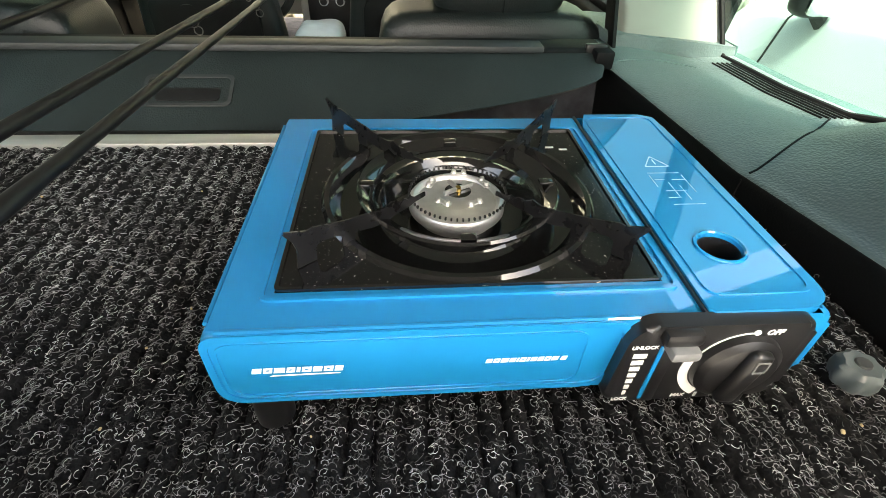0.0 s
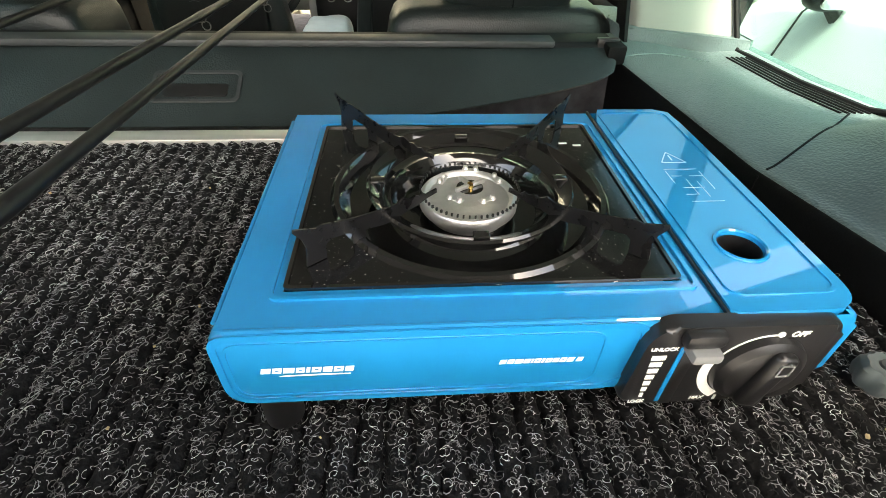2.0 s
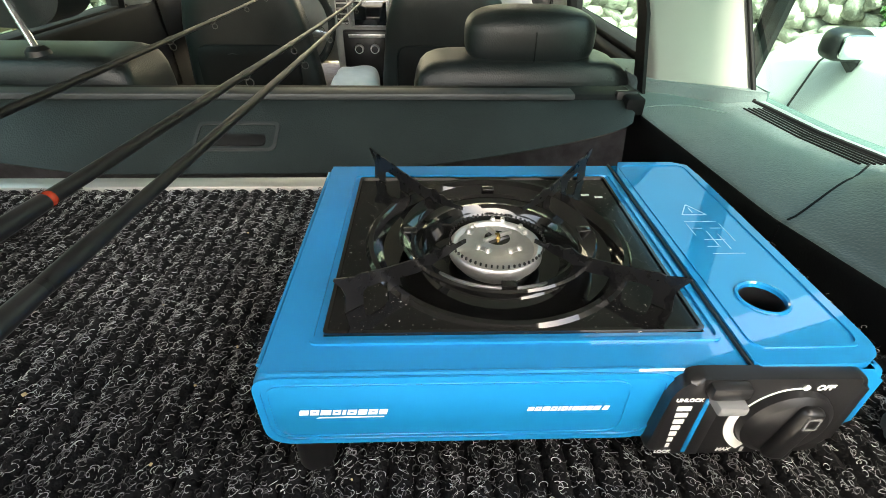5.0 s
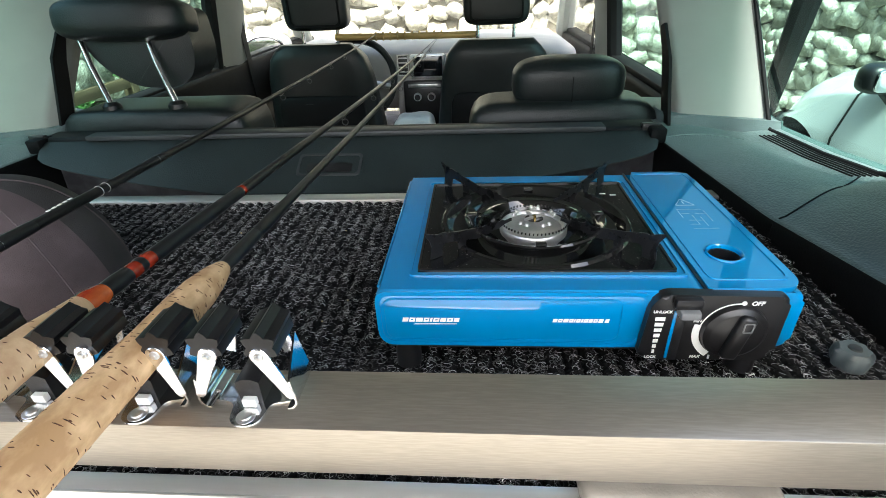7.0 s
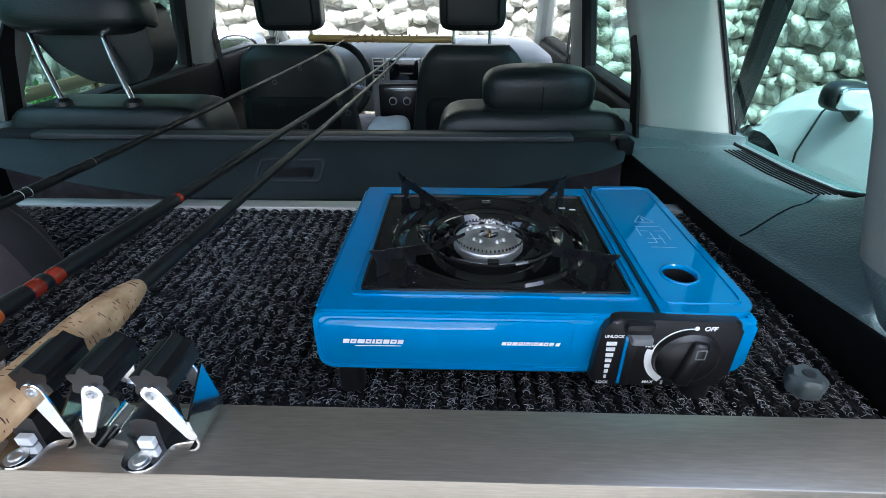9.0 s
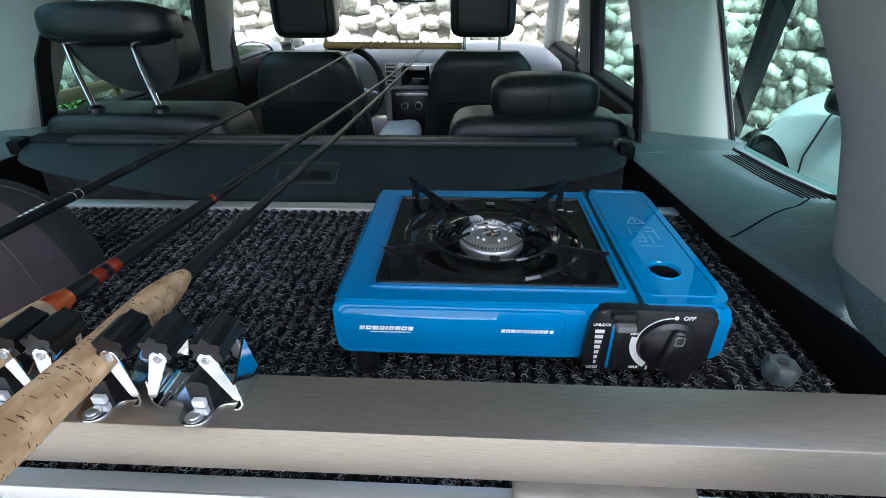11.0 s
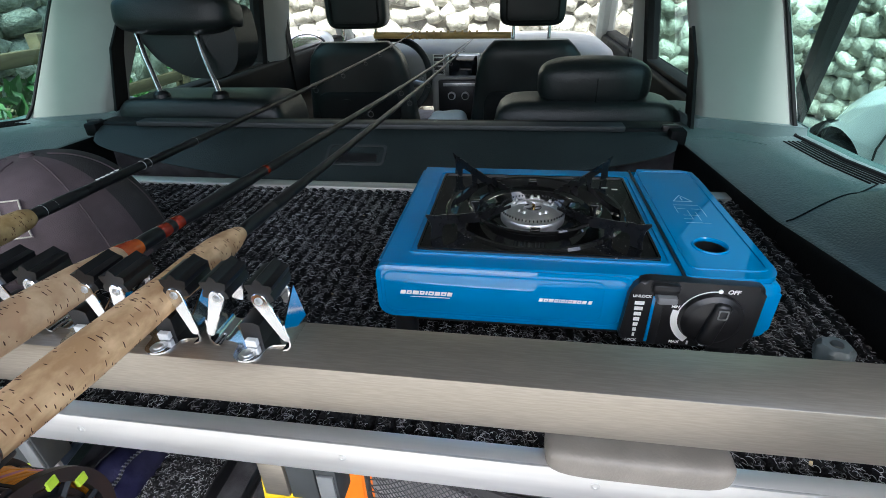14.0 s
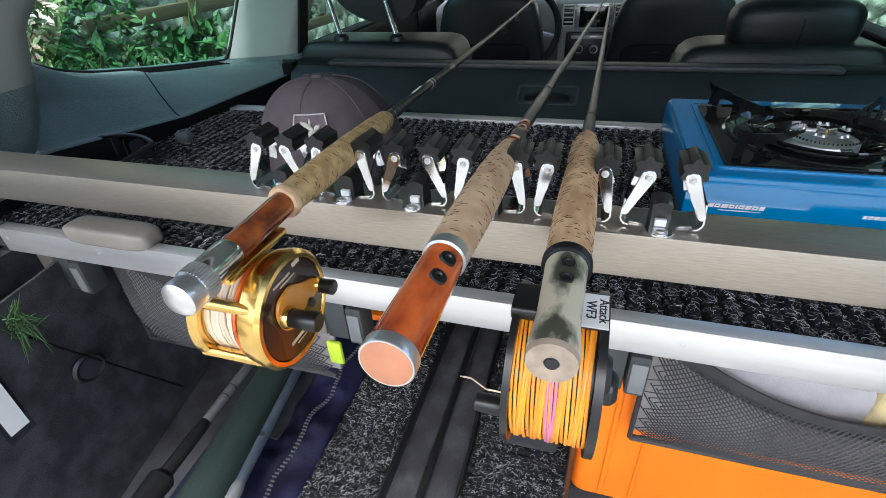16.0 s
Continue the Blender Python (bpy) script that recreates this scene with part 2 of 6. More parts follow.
def add_box(bm, lo, hi, bevel=0.0, seg=2, m=None):
    c = [(a + b) / 2 for a, b in zip(lo, hi)]
    s = [abs(b - a) for a, b in zip(lo, hi)]
    vs = bmesh.ops.create_cube(bm, size=1.0, matrix=Matrix.Translation(c) @ Matrix.Diagonal((*s, 1)))["verts"]
    if bevel:
        es = list({e for v in vs for e in v.link_edges})
        vs = list({v for f in bmesh.ops.bevel(bm, geom=es, offset=bevel, segments=seg, profile=0.5, affect="EDGES")["faces"] for v in f.verts})
    if m is not None:
        bmesh.ops.transform(bm, matrix=m, verts=vs)
    return bm


def box(lo, hi, bevel=0.0, seg=2, m=None):
    return add_box(bmesh.new(), lo, hi, bevel, seg, m)


def frame_of(d):
    d = Vector(d).normalized()
    up = Vector((0, 0, 1)) if abs(d.z) < 0.95 else Vector((1, 0, 0))
    a = d.cross(up).normalized()
    return a, a.cross(d).normalized()


def add_tube(bm, pts, radii, seg=12, caps=True):
    """A round tube through the points, with a radius at each."""
    pts = [Vector(p) for p in pts]
    if not isinstance(radii, (list, tuple)):
        radii = [radii] * len(pts)
    rings = []
    a0, b0 = frame_of(pts[-1] - pts[0]) if (pts[-1] - pts[0]).length > 1e-6 else frame_of(pts[1] - pts[0])
    for i, p in enumerate(pts):
        d = (pts[min(i + 1, len(pts) - 1)] - pts[max(i - 1, 0)])
        if d.length < 1e-9:
            d = pts[-1] - pts[0]
        d.normalize()
        a = (a0 - d * a0.dot(d))
        a = a.normalized() if a.length > 0.05 else frame_of(d)[0]
        b = d.cross(a)
        rings.append([bm.verts.new(p + (a * math.cos(2 * math.pi * k / seg) + b * math.sin(2 * math.pi * k / seg)) * radii[i]) for k in range(seg)])
    for r, s in zip(rings, rings[1:]):
        for k in range(seg):
            bm.faces.new((r[k], r[(k + 1) % seg], s[(k + 1) % seg], s[k]))
    if caps:
        bm.faces.new(rings[0])
        bm.faces.new(rings[-1])
    return bm


def tube(pts, radii, seg=12, caps=True):
    return add_tube(bmesh.new(), pts, radii, seg, caps)


def lathe(profile, at, axis, seg=40, closed=False):
    """Turns (radius, height) pairs round an axis."""
    bm = bmesh.new()
    a, b = frame_of(axis)
    d, at = Vector(axis).normalized(), Vector(at)
    rings = []
    for r, h in profile:
        if r < 1e-6:
            rings.append([bm.verts.new(at + d * h)])
        else:
            rings.append([bm.verts.new(at + d * h + (a * math.cos(2 * math.pi * k / seg) + b * math.sin(2 * math.pi * k / seg)) * r) for k in range(seg)])
    pairs = list(zip(rings, rings[1:])) + ([(rings[-1], rings[0])] if closed else [])
    for r, s in pairs:
        for k in range(seg):
            q = [r[k % len(r)], r[(k + 1) % len(r)], s[(k + 1) % len(s)], s[k % len(s)]]
            q = list(dict.fromkeys(q))
            if len(q) > 2:
                bm.faces.new(q)
    return bm


def torus(at, axis, major, minor, seg=48, sides=10):
    return lathe([(major + minor * math.cos(2 * math.pi * k / sides), minor * math.sin(2 * math.pi * k / sides)) for k in range(sides)], at, axis, seg, True)


def grid(nu, nv, fn, thick=0.0):
    """A sheet of nu x nv cells; fn(u, v) gives its points. thick: depth behind it."""
    bm = bmesh.new()
    rows = [[bm.verts.new(fn(i / nu, j / nv)) for j in range(nv + 1)] for i in range(nu + 1)]
    for i in range(nu):
        for j in range(nv):
            bm.faces.new((rows[i][j], rows[i + 1][j], rows[i + 1][j + 1], rows[i][j + 1]))
    if thick:
        bmesh.ops.recalc_face_normals(bm, faces=bm.faces)
        bmesh.ops.solidify(bm, geom=bm.faces[:], thickness=thick)
    return bm


def rounded(pts, radius, seg=5):
    """A polygon (2D) with its corners rounded; radius is one number or one for each corner."""
    out, n = [], len(pts)
    for i in range(n):
        p, a, b = Vector(pts[i]), Vector(pts[i - 1]), Vector(pts[(i + 1) % n])
        r = radius[i] if isinstance(radius, (list, tuple)) else radius
        r = min(r, (a - p).length * 0.49, (b - p).length * 0.49)
        p0, p1 = p + (a - p).normalized() * r, p + (b - p).normalized() * r
        if r < 1e-5:
            out.append(tuple(p))
            continue
        for k in range(seg + 1):
            s = k / seg
            out.append(tuple(p0 * (1 - s) ** 2 + p * 2 * s * (1 - s) + p1 * s * s))
    return out


def add_prism(bm, pts, to3, depth, bevel=0.0, seg=2):
    """A flat outline pushed out by the vector depth; to3 turns (a, b) into a place."""
    depth = Vector(depth)
    lo = [bm.verts.new(Vector(to3(*p))) for p in pts]
    hi = [bm.verts.new(v.co + depth) for v in lo]
    bm.faces.new(lo)
    top = bm.faces.new(hi)
    for i in range(len(pts)):
        j = (i + 1) % len(pts)
        bm.faces.new((lo[i], lo[j], hi[j], hi[i]))
    if bevel:
        bmesh.ops.bevel(bm, geom=list(top.edges), offset=bevel, segments=seg, profile=0.5, affect="EDGES")
    return bm


def prism(pts, to3, depth, bevel=0.0, seg=2):
    return add_prism(bmesh.new(), pts, to3, depth, bevel, seg)


def ring_prism(outer, inner, to3, depth):
    """A band between two outlines with the same number of points."""
    bm, depth, n = bmesh.new(), Vector(depth), len(outer)
    lo_o, lo_i = ([bm.verts.new(Vector(to3(*p))) for p in ps] for ps in (outer, inner))
    hi_o, hi_i = ([bm.verts.new(v.co + depth) for v in vs] for vs in (lo_o, lo_i))
    for i in range(n):
        j = (i + 1) % n
        for a, b in ((lo_o, lo_i), (hi_o, hi_i), (lo_o, hi_o), (lo_i, hi_i)):
            bm.faces.new((a[i], a[j], b[j], b[i]))
    return bm


def rect(x0, y0, x1, y1):
    return [(x0, y0), (x1, y0), (x1, y1), (x0, y1)]


def puffed(lo, hi, power=4.0, n=14, dent=0.0):
    """A cushion: a box with superellipse rounding."""
    bm = bmesh.new()
    bmesh.ops.create_cube(bm, size=2.0)
    bmesh.ops.subdivide_edges(bm, edges=bm.edges[:], cuts=n, use_grid_fill=True)
    c = Vector([(a + b) / 2 for a, b in zip(lo, hi)])
    h = Vector([(b - a) / 2 for a, b in zip(lo, hi)])
    for v in bm.verts:
        s = (abs(v.co.x) ** power + abs(v.co.y) ** power + abs(v.co.z) ** power) ** (1 / power)
        q = v.co / s
        v.co = Vector((c.x + q.x * h.x, c.y + q.y * h.y, c.z + q.z * h.z))
    return bm


def lettering(text, size, m, mat, parent, name="lettering", label="", width=0.0, shear=0.0):
    cu = bpy.data.curves.new(name, "FONT")
    cu.body, cu.size, cu.extrude, cu.align_x, cu.shear = text, size, 0.0002, "CENTER", shear
    cu.offset = width
    tmp = bpy.data.objects.new(name, cu)
    me = bpy.data.meshes.new_from_object(tmp)
    bpy.data.objects.remove(tmp)
    me.materials.append(mat)
    ob = new(name, me)
    ob.parent = parent
    ob.matrix_parent_inverse = base_of(parent).inverted()
    ob.matrix_basis = m
    return tagged(ob, label) if label else ob

XC = -0.232  # the middle of the vehicle


def both(fn):
    """Runs fn for the right side (k = 1) and the left (k = -1), with a map from right-hand x."""
    for k in (1, -1):
        fn(k, lambda x, k=k: x if k > 0 else 2 * XC - x)


def lerp(table, v):
    """Looks a value up in rows (key, value...) in rising order."""
    if v <= table[0][0]:
        return table[0][1:]
    for a, b in zip(table, table[1:]):
        if v <= b[0]:
            s = (v - a[0]) / (b[0] - a[0])
            return tuple(p + (q - p) * s for p, q in zip(a[1:], b[1:]))
    return table[-1][1:]


# ---- the load deck ----
deck_board = solo("floor", box((-0.905, -0.160, -0.034), (0.432, 0.372, -0.012)), BOOTFELT, "dark plywood load deck under ribbed carpet", "deck", kind="structure")

RIB = 0.0168


def rib_height(x):
    return -0.011 + 0.0075 * math.sqrt(max(0.0, math.sin(math.pi * ((x / RIB) % 1.0))))


def ribbed(x0, x1, y0, y1):
    xs = np.arange(x0, x1, RIB / 8)
    bm = bmesh.new()
    ny = 24
    rows = []
    for j in range(ny + 1):
        y = y0 + (y1 - y0) * j / ny
        rows.append([bm.verts.new((x + 0.0012 * noise.noise((x * 30, y * 30, 1)), y, rib_height(x))) for x in xs])
    for a, b in zip(rows, rows[1:]):
        for i in range(len(xs) - 1):
            bm.faces.new((a[i], a[i + 1], b[i + 1], b[i]))
    return bm


def loops(n, x0, x1, y0, y1, rng, place, size, thick):
    """Curled yarn ends as small bent strands, joined."""
    verts, faces = [], []
    for _ in range(n):
        x, y = rng.uniform(x0, x1), rng.uniform(y0, y1)
        cell = math.floor(x / RIB)
        x = (cell + 0.5) * RIB + rng.normal(0, 0.27) * RIB
        c, nrm = place(x, y)
        turn, span = rng.uniform(0, 6.28), rng.uniform(2.2, 5.2)
        r = size * rng.uniform(0.6, 1.4)
        lean = rng.uniform(0.2, 1.3)
        base = len(verts)
        ca, sa = math.cos(turn), math.sin(turn)
        steps = 6
        for k in range(steps + 1):
            t = -0.5 * span + span * k / steps
            u, w = r * math.sin(t), r * (1 - math.cos(t)) * 0.5 * -1
            px, py = u * ca - w * math.cos(lean) * sa * 1.6, u * sa + w * math.cos(lean) * ca * 1.6
            pz = (w + r * 0.9) * math.sin(lean) + 0.0006
            for q in range(3):
                an = 2.094 * q
                verts.append((c[0] + px + thick * math.cos(an) * ca, c[1] + py + thick * math.cos(an) * sa, c[2] + pz + thick * math.sin(an)))
        for k in range(steps):
            for q in range(3):
                a, b = base + 3 * k + q, base + 3 * k + (q + 1) % 3
                faces.append((a, b, b + 3, a + 3))
    me = bpy.data.meshes.new("loops")
    me.from_pydata(verts, [], faces)
    me.polygons.foreach_set("use_smooth", [True] * len(me.polygons))
    return me


carpet = solo("carpet", ribbed(-0.905, 0.436, -0.150, 0.350), CARPETBASE, "charcoal ribbed loop-pile carpet covering the load deck", "carpet", kind="structure", smooth=80)
rng = np.random.default_rng(5)
DECKPLACE = lambda x, y: ((x, y, rib_height(x)), None)
for nm, mt, n, sz, th in (("yarn_loops", YARN, 26000, 0.0027, 0.00048), ("pale_yarn_loops", YARNLIGHT, 24000, 0.0025, 0.00030)):
    me = loops(n, -0.90, 0.43, -0.150, 0.348, rng, DECKPLACE, sz, th)
    me.materials.append(mt)
    ob = new(nm, me)
    ob.parent = carpet
    tagged(ob, kind="stuff")

# aluminium angles along both ends of the deck
bm = box((-0.87, -0.1665, -0.034), (0.46, -0.1640, 0.0015), 0.0006)
add_box(bm, (-0.87, -0.1641, -0.0015), (0.46, -0.1500, 0.0015), 0.0006)
edge_rear = solo("deck_edge_trim", bm, ALU, "bare aluminium angle along the deck's front edge", "edge trim", kind="structure")
for x in (-0.86, -0.70, -0.52, -0.27, -0.035, 0.16, 0.33):
    sc = part("screw", lathe([(0.0, 0.0004), (0.0012, 0.0004), (0.0016, 0.0009), (0.0035, 0.0006), (0.0036, -0.0003)], (x, -0.1665, -0.014), (0, -1, 0), 14), CHROMESATIN, edge_rear)
solo("deck_edge_strip", box((-0.90, 0.350, -0.02), (0.43, 0.377, 0.0), 0.001), ALU, "bare aluminium strip along the deck's far edge", "edge trim", kind="structure")

# ---- rod rail ----
rail = thing("rod_rail", (-0.2, -0.167, 0.085), "brushed aluminium box-section rail bridging the load deck", "rail")
part("beam", box((-0.924, -0.190, 0.066), (0.432, -0.145, 0.104), 0.0010, 2), RAIL, rail)
for x in (-0.905, 0.376):
    part("end_block", box((x, -0.192, 0.035), (x + 0.055, -0.140, 0.0675), 0.0015), RAIL, rail)
star = lambda at, r, h, n=7: lathe([(0, h), (r * 0.75, h), (r * 0.95, h * 0.85), (r, h * 0.5), (r * 0.9, h * 0.2), (r * 0.55, 0.0)], at, (0, 0, 1), 42)


def star_knob(name, at, r, h, mat, label):
    bm = star(at, r, h)
    for v in bm.verts:
        d = Vector((v.co.x - at[0], v.co.y - at[1]))
        if d.length > r * 0.6:
            f = 1 - 0.13 * (0.5 + 0.5 * math.cos(7 * math.atan2(d.y, d.x)))
            v.co.x, v.co.y = at[0] + d.x * f, at[1] + d.y * f
    k = thing(name, at, label, "knob", "deck clamping knobs")
    part("grip", bm, mat, k)
    part("cap", lathe([(0, 0.0025), (r * 0.3, 0.002), (r * 0.36, 0)], (at[0], at[1], at[2] + h - 0.0006), (0, 0, 1), 24), DARKGREY, k)
    return k


bmk = star((-0.885, -0.165, 0.105), 0.02, 0.018)
part("clamp_knob", bmk, BLACKPL, rail, "black plastic clamping knob")
KNOBGREY = material("slate_grey_knob_plastic", (0.10, 0.123, 0.128), 0.45, var=0.12, bump=0.15, bscale=700, clearance=0.0006)
star_knob("star_knob", (0.387, -0.018, -0.006), 0.0165, 0.022, KNOBGREY, "grey plastic star knob screwed into the carpeted deck")
star_knob("star_knob", (-0.853, 0.166, -0.006), 0.015, 0.022, KNOBGREY, "grey plastic star knob screwed into the carpeted deck")
star_knob("star_knob", (0.365, 0.19, -0.006), 0.015, 0.022, KNOBGREY, "grey plastic star knob beside the blue stove")


def pull_handle(x0, x1):
    h = thing("pull_handle", ((x0 + x1) / 2, -0.16, 0.0), "grey moulded plastic pull handle on the deck edge", "handle", "deck pull handles")
    bm = puffed((x0, -0.172, -0.003), (x1, -0.134, 0.022), 5, 10)
    part("grip", bm, material("grey_brown_handle_plastic", (0.225, 0.20, 0.17), 0.5, var=0.1, bump=0.2, bscale=500) if x0 > 0 else bpy.data.materials["grey_brown_handle_plastic"], h)
    part("foot", box((x0 + 0.01, -0.15, -0.006), (x1 - 0.01, -0.132, 0.004), 0.001), DARKGREY, h)


pull_handle(0.122, 0.252)
pull_handle(-0.745, -0.615)

# ---- luggage cover ----
cover = thing("luggage_cover", (XC, 0.6, 0.03), "dark grey retracted luggage cover behind the rear seats", "luggage cover")
part("cassette", box((-0.87, 0.572, 0.006), (0.405, 0.632, 0.048), 0.008, 3), TRIMDARK, cover, "dark plastic roller housing")
part("top_lip", box((-0.76, 0.566, 0.0415), (0.30, 0.602, 0.052), 0.003, 2), DARKGREY, cover)


def flap_at(u, v):
    x = -0.862 + 1.264 * u
    e = min(u, 1 - u) * 1.264
    depth = 0.044 + 0.094 * min(1, max(0, (e - 0.008) / 0.42)) ** 0.62
    if e < 0.02:
        depth *= 0.35 + 0.65 * math.sqrt(max(0, 1 - (1 - e / 0.02) ** 2))
    y = 0.578 - depth * v
    return (x, y, 0.0425 - 0.49 * (0.578 - y) + 0.005 * math.sin(math.pi * v))


part("flap", grid(90, 10, flap_at, 0.004), COVERCLOTH, cover, "stiff vinyl end flap with moulded grip")
flap3 = lambda a, b: (a, b, 0.0425 - 0.49 * (0.578 - b) + 0.0065)
o, i = rounded(rect(-0.290, 0.470, -0.166, 0.521), 0.010), rounded(rect(-0.285, 0.474, -0.171, 0.517), 0.009)
part("grip_frame", ring_prism(o, i, flap3, (0, 0, 0.002)), DARKGREY, cover)
part("grip_recess", prism(rounded(rect(-0.272, 0.480, -0.184, 0.500), 0.006), lambda a, b: (a, b, flap3(a, b)[2] - 0.001), (0, 0, 0.0016)), BLACKPL, cover)
for x, s in ((-0.868, 1), (0.392, 1)):
    part("end_latch", box((x - 0.012, 0.548, 0.022), (x + 0.018, 0.592, 0.050), 0.004), TRIMDARK, cover)
    part("latch_hook", box((x - 0.022, 0.572, 0.034), (x + 0.012, 0.584, 0.054), 0.002), BLACKPL, cover)

# ---- side walls of the load space ----
SILL = [(-0.2, 0.16), (0.12, 0.150), (0.17, 0.112), (0.22, 0.086), (0.30, 0.040), (0.45, 0.026), (0.62, 0.019), (0.93, 0.02)]
SILL_LEFT = [(-0.2, 0.165), (0.10, 0.150), (0.14, 0.125), (0.172, 0.110), (0.223, 0.095), (0.40, 0.064), (0.60, 0.036), (0.93, 0.03)]
INNER = [(-0.5, 0.475), (-0.02, 0.452), (0.235, 0.440), (0.575, 0.412), (0.9, 0.40)]


def side_wall(k, mx):
    name = "wall_right" if k > 0 else "wall_left"

    sill = SILL if k > 0 else SILL_LEFT

    def ledge_rows(y):
        xi = lerp(INNER, y)[0]
        lip = 0.028 * max(0, min(1, (0.24 - y) / 0.26))
        out = lerp(sill, y)[0]
        return [(xi + 0.006, -0.09), (xi, -0.02), (xi, 0.014 + lip), (xi + 0.005, 0.019 + lip), (xi + 0.018, 0.0215 + lip),
                (xi + 0.09, 0.55 * (0.024 + lip) + 0.45 * out), (0.585, out - 0.004), (0.612, out + 0.002), (0.66, out + 0.010)]

    def ledge(u, v):
        y = 0.93 - 1.13 * u
        x, z = lerp([(key, *p) for key, p in zip((0.0, 0.13, 0.2, 0.25, 0.32, 0.62, 0.86, 0.93, 1.0), ledge_rows(y))], v)
        return (mx(x), y, z)

    def on_ledge(x, y, lift=0.0):
        return (mx(x), y, lerp(ledge_rows(y)[3:], x)[0] + lift)
    bml = grid(80, 48, ledge)
    # shade on the inner face below the ledge is put in as darker trim
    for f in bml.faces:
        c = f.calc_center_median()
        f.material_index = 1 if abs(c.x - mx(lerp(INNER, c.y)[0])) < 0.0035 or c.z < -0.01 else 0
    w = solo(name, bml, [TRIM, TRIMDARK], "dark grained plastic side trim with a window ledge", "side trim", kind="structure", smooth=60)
    bm = tube([on_ledge(0.449 + 0.159 * q / 16, 0.228 + 0.100 * (q / 16) ** 1.15, 0.0006) for q in range(17)], 0.0013, 6)
    part("seam", bm, TRIMDARK, w)
    bm = tube([(mx(lerp(INNER, 0.225)[0] - 0.0004), 0.225, z) for z in (-0.08, -0.03, 0.016)], 0.0010, 6)
    part("seam", bm, TRIMDARK, w)
    part("ledge_fold", tube([on_ledge(0.425 + 0.14 * q / 10, 0.592 - 0.018 * q / 10 + 0.02 * math.sin(math.pi * q / 10), 0.0002) for q in range(11)], 0.0012, 6), TRIM, w)
    for q in range(5):
        bm = tube([on_ledge(0.602 + 0.0056 * q, y, 0.0004) for y in [0.592 - 0.004 * q - 0.0215 * j for j in range(13)]], 0.0015, 6)
        part("vent_rib", bm, TRIMDARK, w)
    part("window_seal", tube([(mx(x_), y_, z_) for x_, y_, z_ in [(0.632 - 0.08 * z0, 0.616 + 0.65 * (z0 - 0.03), z0) for z0 in (0.55, 0.35, 0.20, 0.07)] + [(0.632, y0, lerp(sill, y0)[0] + 0.005) for y0 in (0.615, 0.585, 0.52, 0.45, 0.38, 0.33, 0.28, 0.24, 0.20, 0.16, 0.13)]], 0.0042, 8), TRIMDARK, w)
    # wall below the ledge, down to the load floor
    def lower(u, v):
        y = 0.6 - 1.12 * u
        x, z = lerp([(0, 0.45, -0.08), (0.12, 0.452, -0.10), (0.2, 0.50, -0.12), (0.7, 0.545, -0.28), (0.9, 0.52, -0.40), (1, 0.44, -0.43)], v)
        x += 0.05 * max(0, min(1, (-y - 0.05) / 0.3))
        return (mx(x), y, z)
    part("lower_lining", grid(24, 24, lower, 0.004), BOOTFELT, w, "black felt lining of the load space")
    # pale lining of the rear pillar
    secs = [(0.00, [(0.66, 0.11), (0.57, 0.04), (0.49, -0.03), (0.46, -0.10), (0.48, -0.20), (0.56, -0.34)]),
            (0.10, [(0.655, 0.11), (0.55, 0.055), (0.455, 0.02), (0.436, -0.04), (0.445, -0.14), (0.52, -0.30)]),
            (0.22, [(0.63, 0.15), (0.53, 0.10), (0.44, 0.06), (0.416, 0.01), (0.43, -0.10), (0.50, -0.24)]),
            (0.31, [(0.61, 0.23), (0.52, 0.19), (0.44, 0.16), (0.41, 0.11), (0.42, 0.0), (0.48, -0.14)]),
            (0.62, [(0.54, 0.42), (0.47, 0.40), (0.42, 0.36), (0.39, 0.30), (0.39, 0.18), (0.44, 0.02)])]

    shift = (0.030, 0.034, 0.022, 0.008, 0.0) if k > 0 else (-0.03, -0.04, -0.05, -0.05, -0.05)
    secs = [(z_, [(px_, py_ + d_) for px_, py_ in row]) for (z_, row), d_ in zip(secs, shift)]

    def dpillar(u, v):
        z = 0.055 + 0.565 * v
        pts = None
        for (z0, p0), (z1, p1) in zip(secs, secs[1:]):
            if z0 <= z <= z1:
                s = (z - z0) / (z1 - z0)
                pts = [((a[0] * (1 - s) + b[0] * s), (a[1] * (1 - s) + b[1] * s)) for a, b in zip(p0, p1)]
                break
        pts = pts or secs[-1][1]
        f = u * (len(pts) - 1)
        i0 = min(int(f), len(pts) - 2)
        s = f - i0
        pm, pn = pts[max(i0 - 1, 0)], pts[min(i0 + 2, len(pts) - 1)]
        a, b = pts[i0], pts[i0 + 1]
        h = [0.5 * ((2 * a[c]) + (-pm[c] + b[c]) * s + (2 * pm[c] - 5 * a[c] + 4 * b[c] - pn[c]) * s * s + (-pm[c] + 3 * a[c] - 3 * b[c] + pn[c]) * s ** 3) for c in (0, 1)]
        return (mx(h[0]), h[1], z)
    bmd = grid(40, 36, dpillar, 0.006)
    for f in bmd.faces:
        cm = f.calc_center_median()
        f.material_index = 1 if cm.z < (0.100 if k > 0 else 0.142) else 0
    part("rear_pillar_lining", bmd, [PILLAR, TRIM], w, "pale grey moulded rear pillar lining", smooth=70)

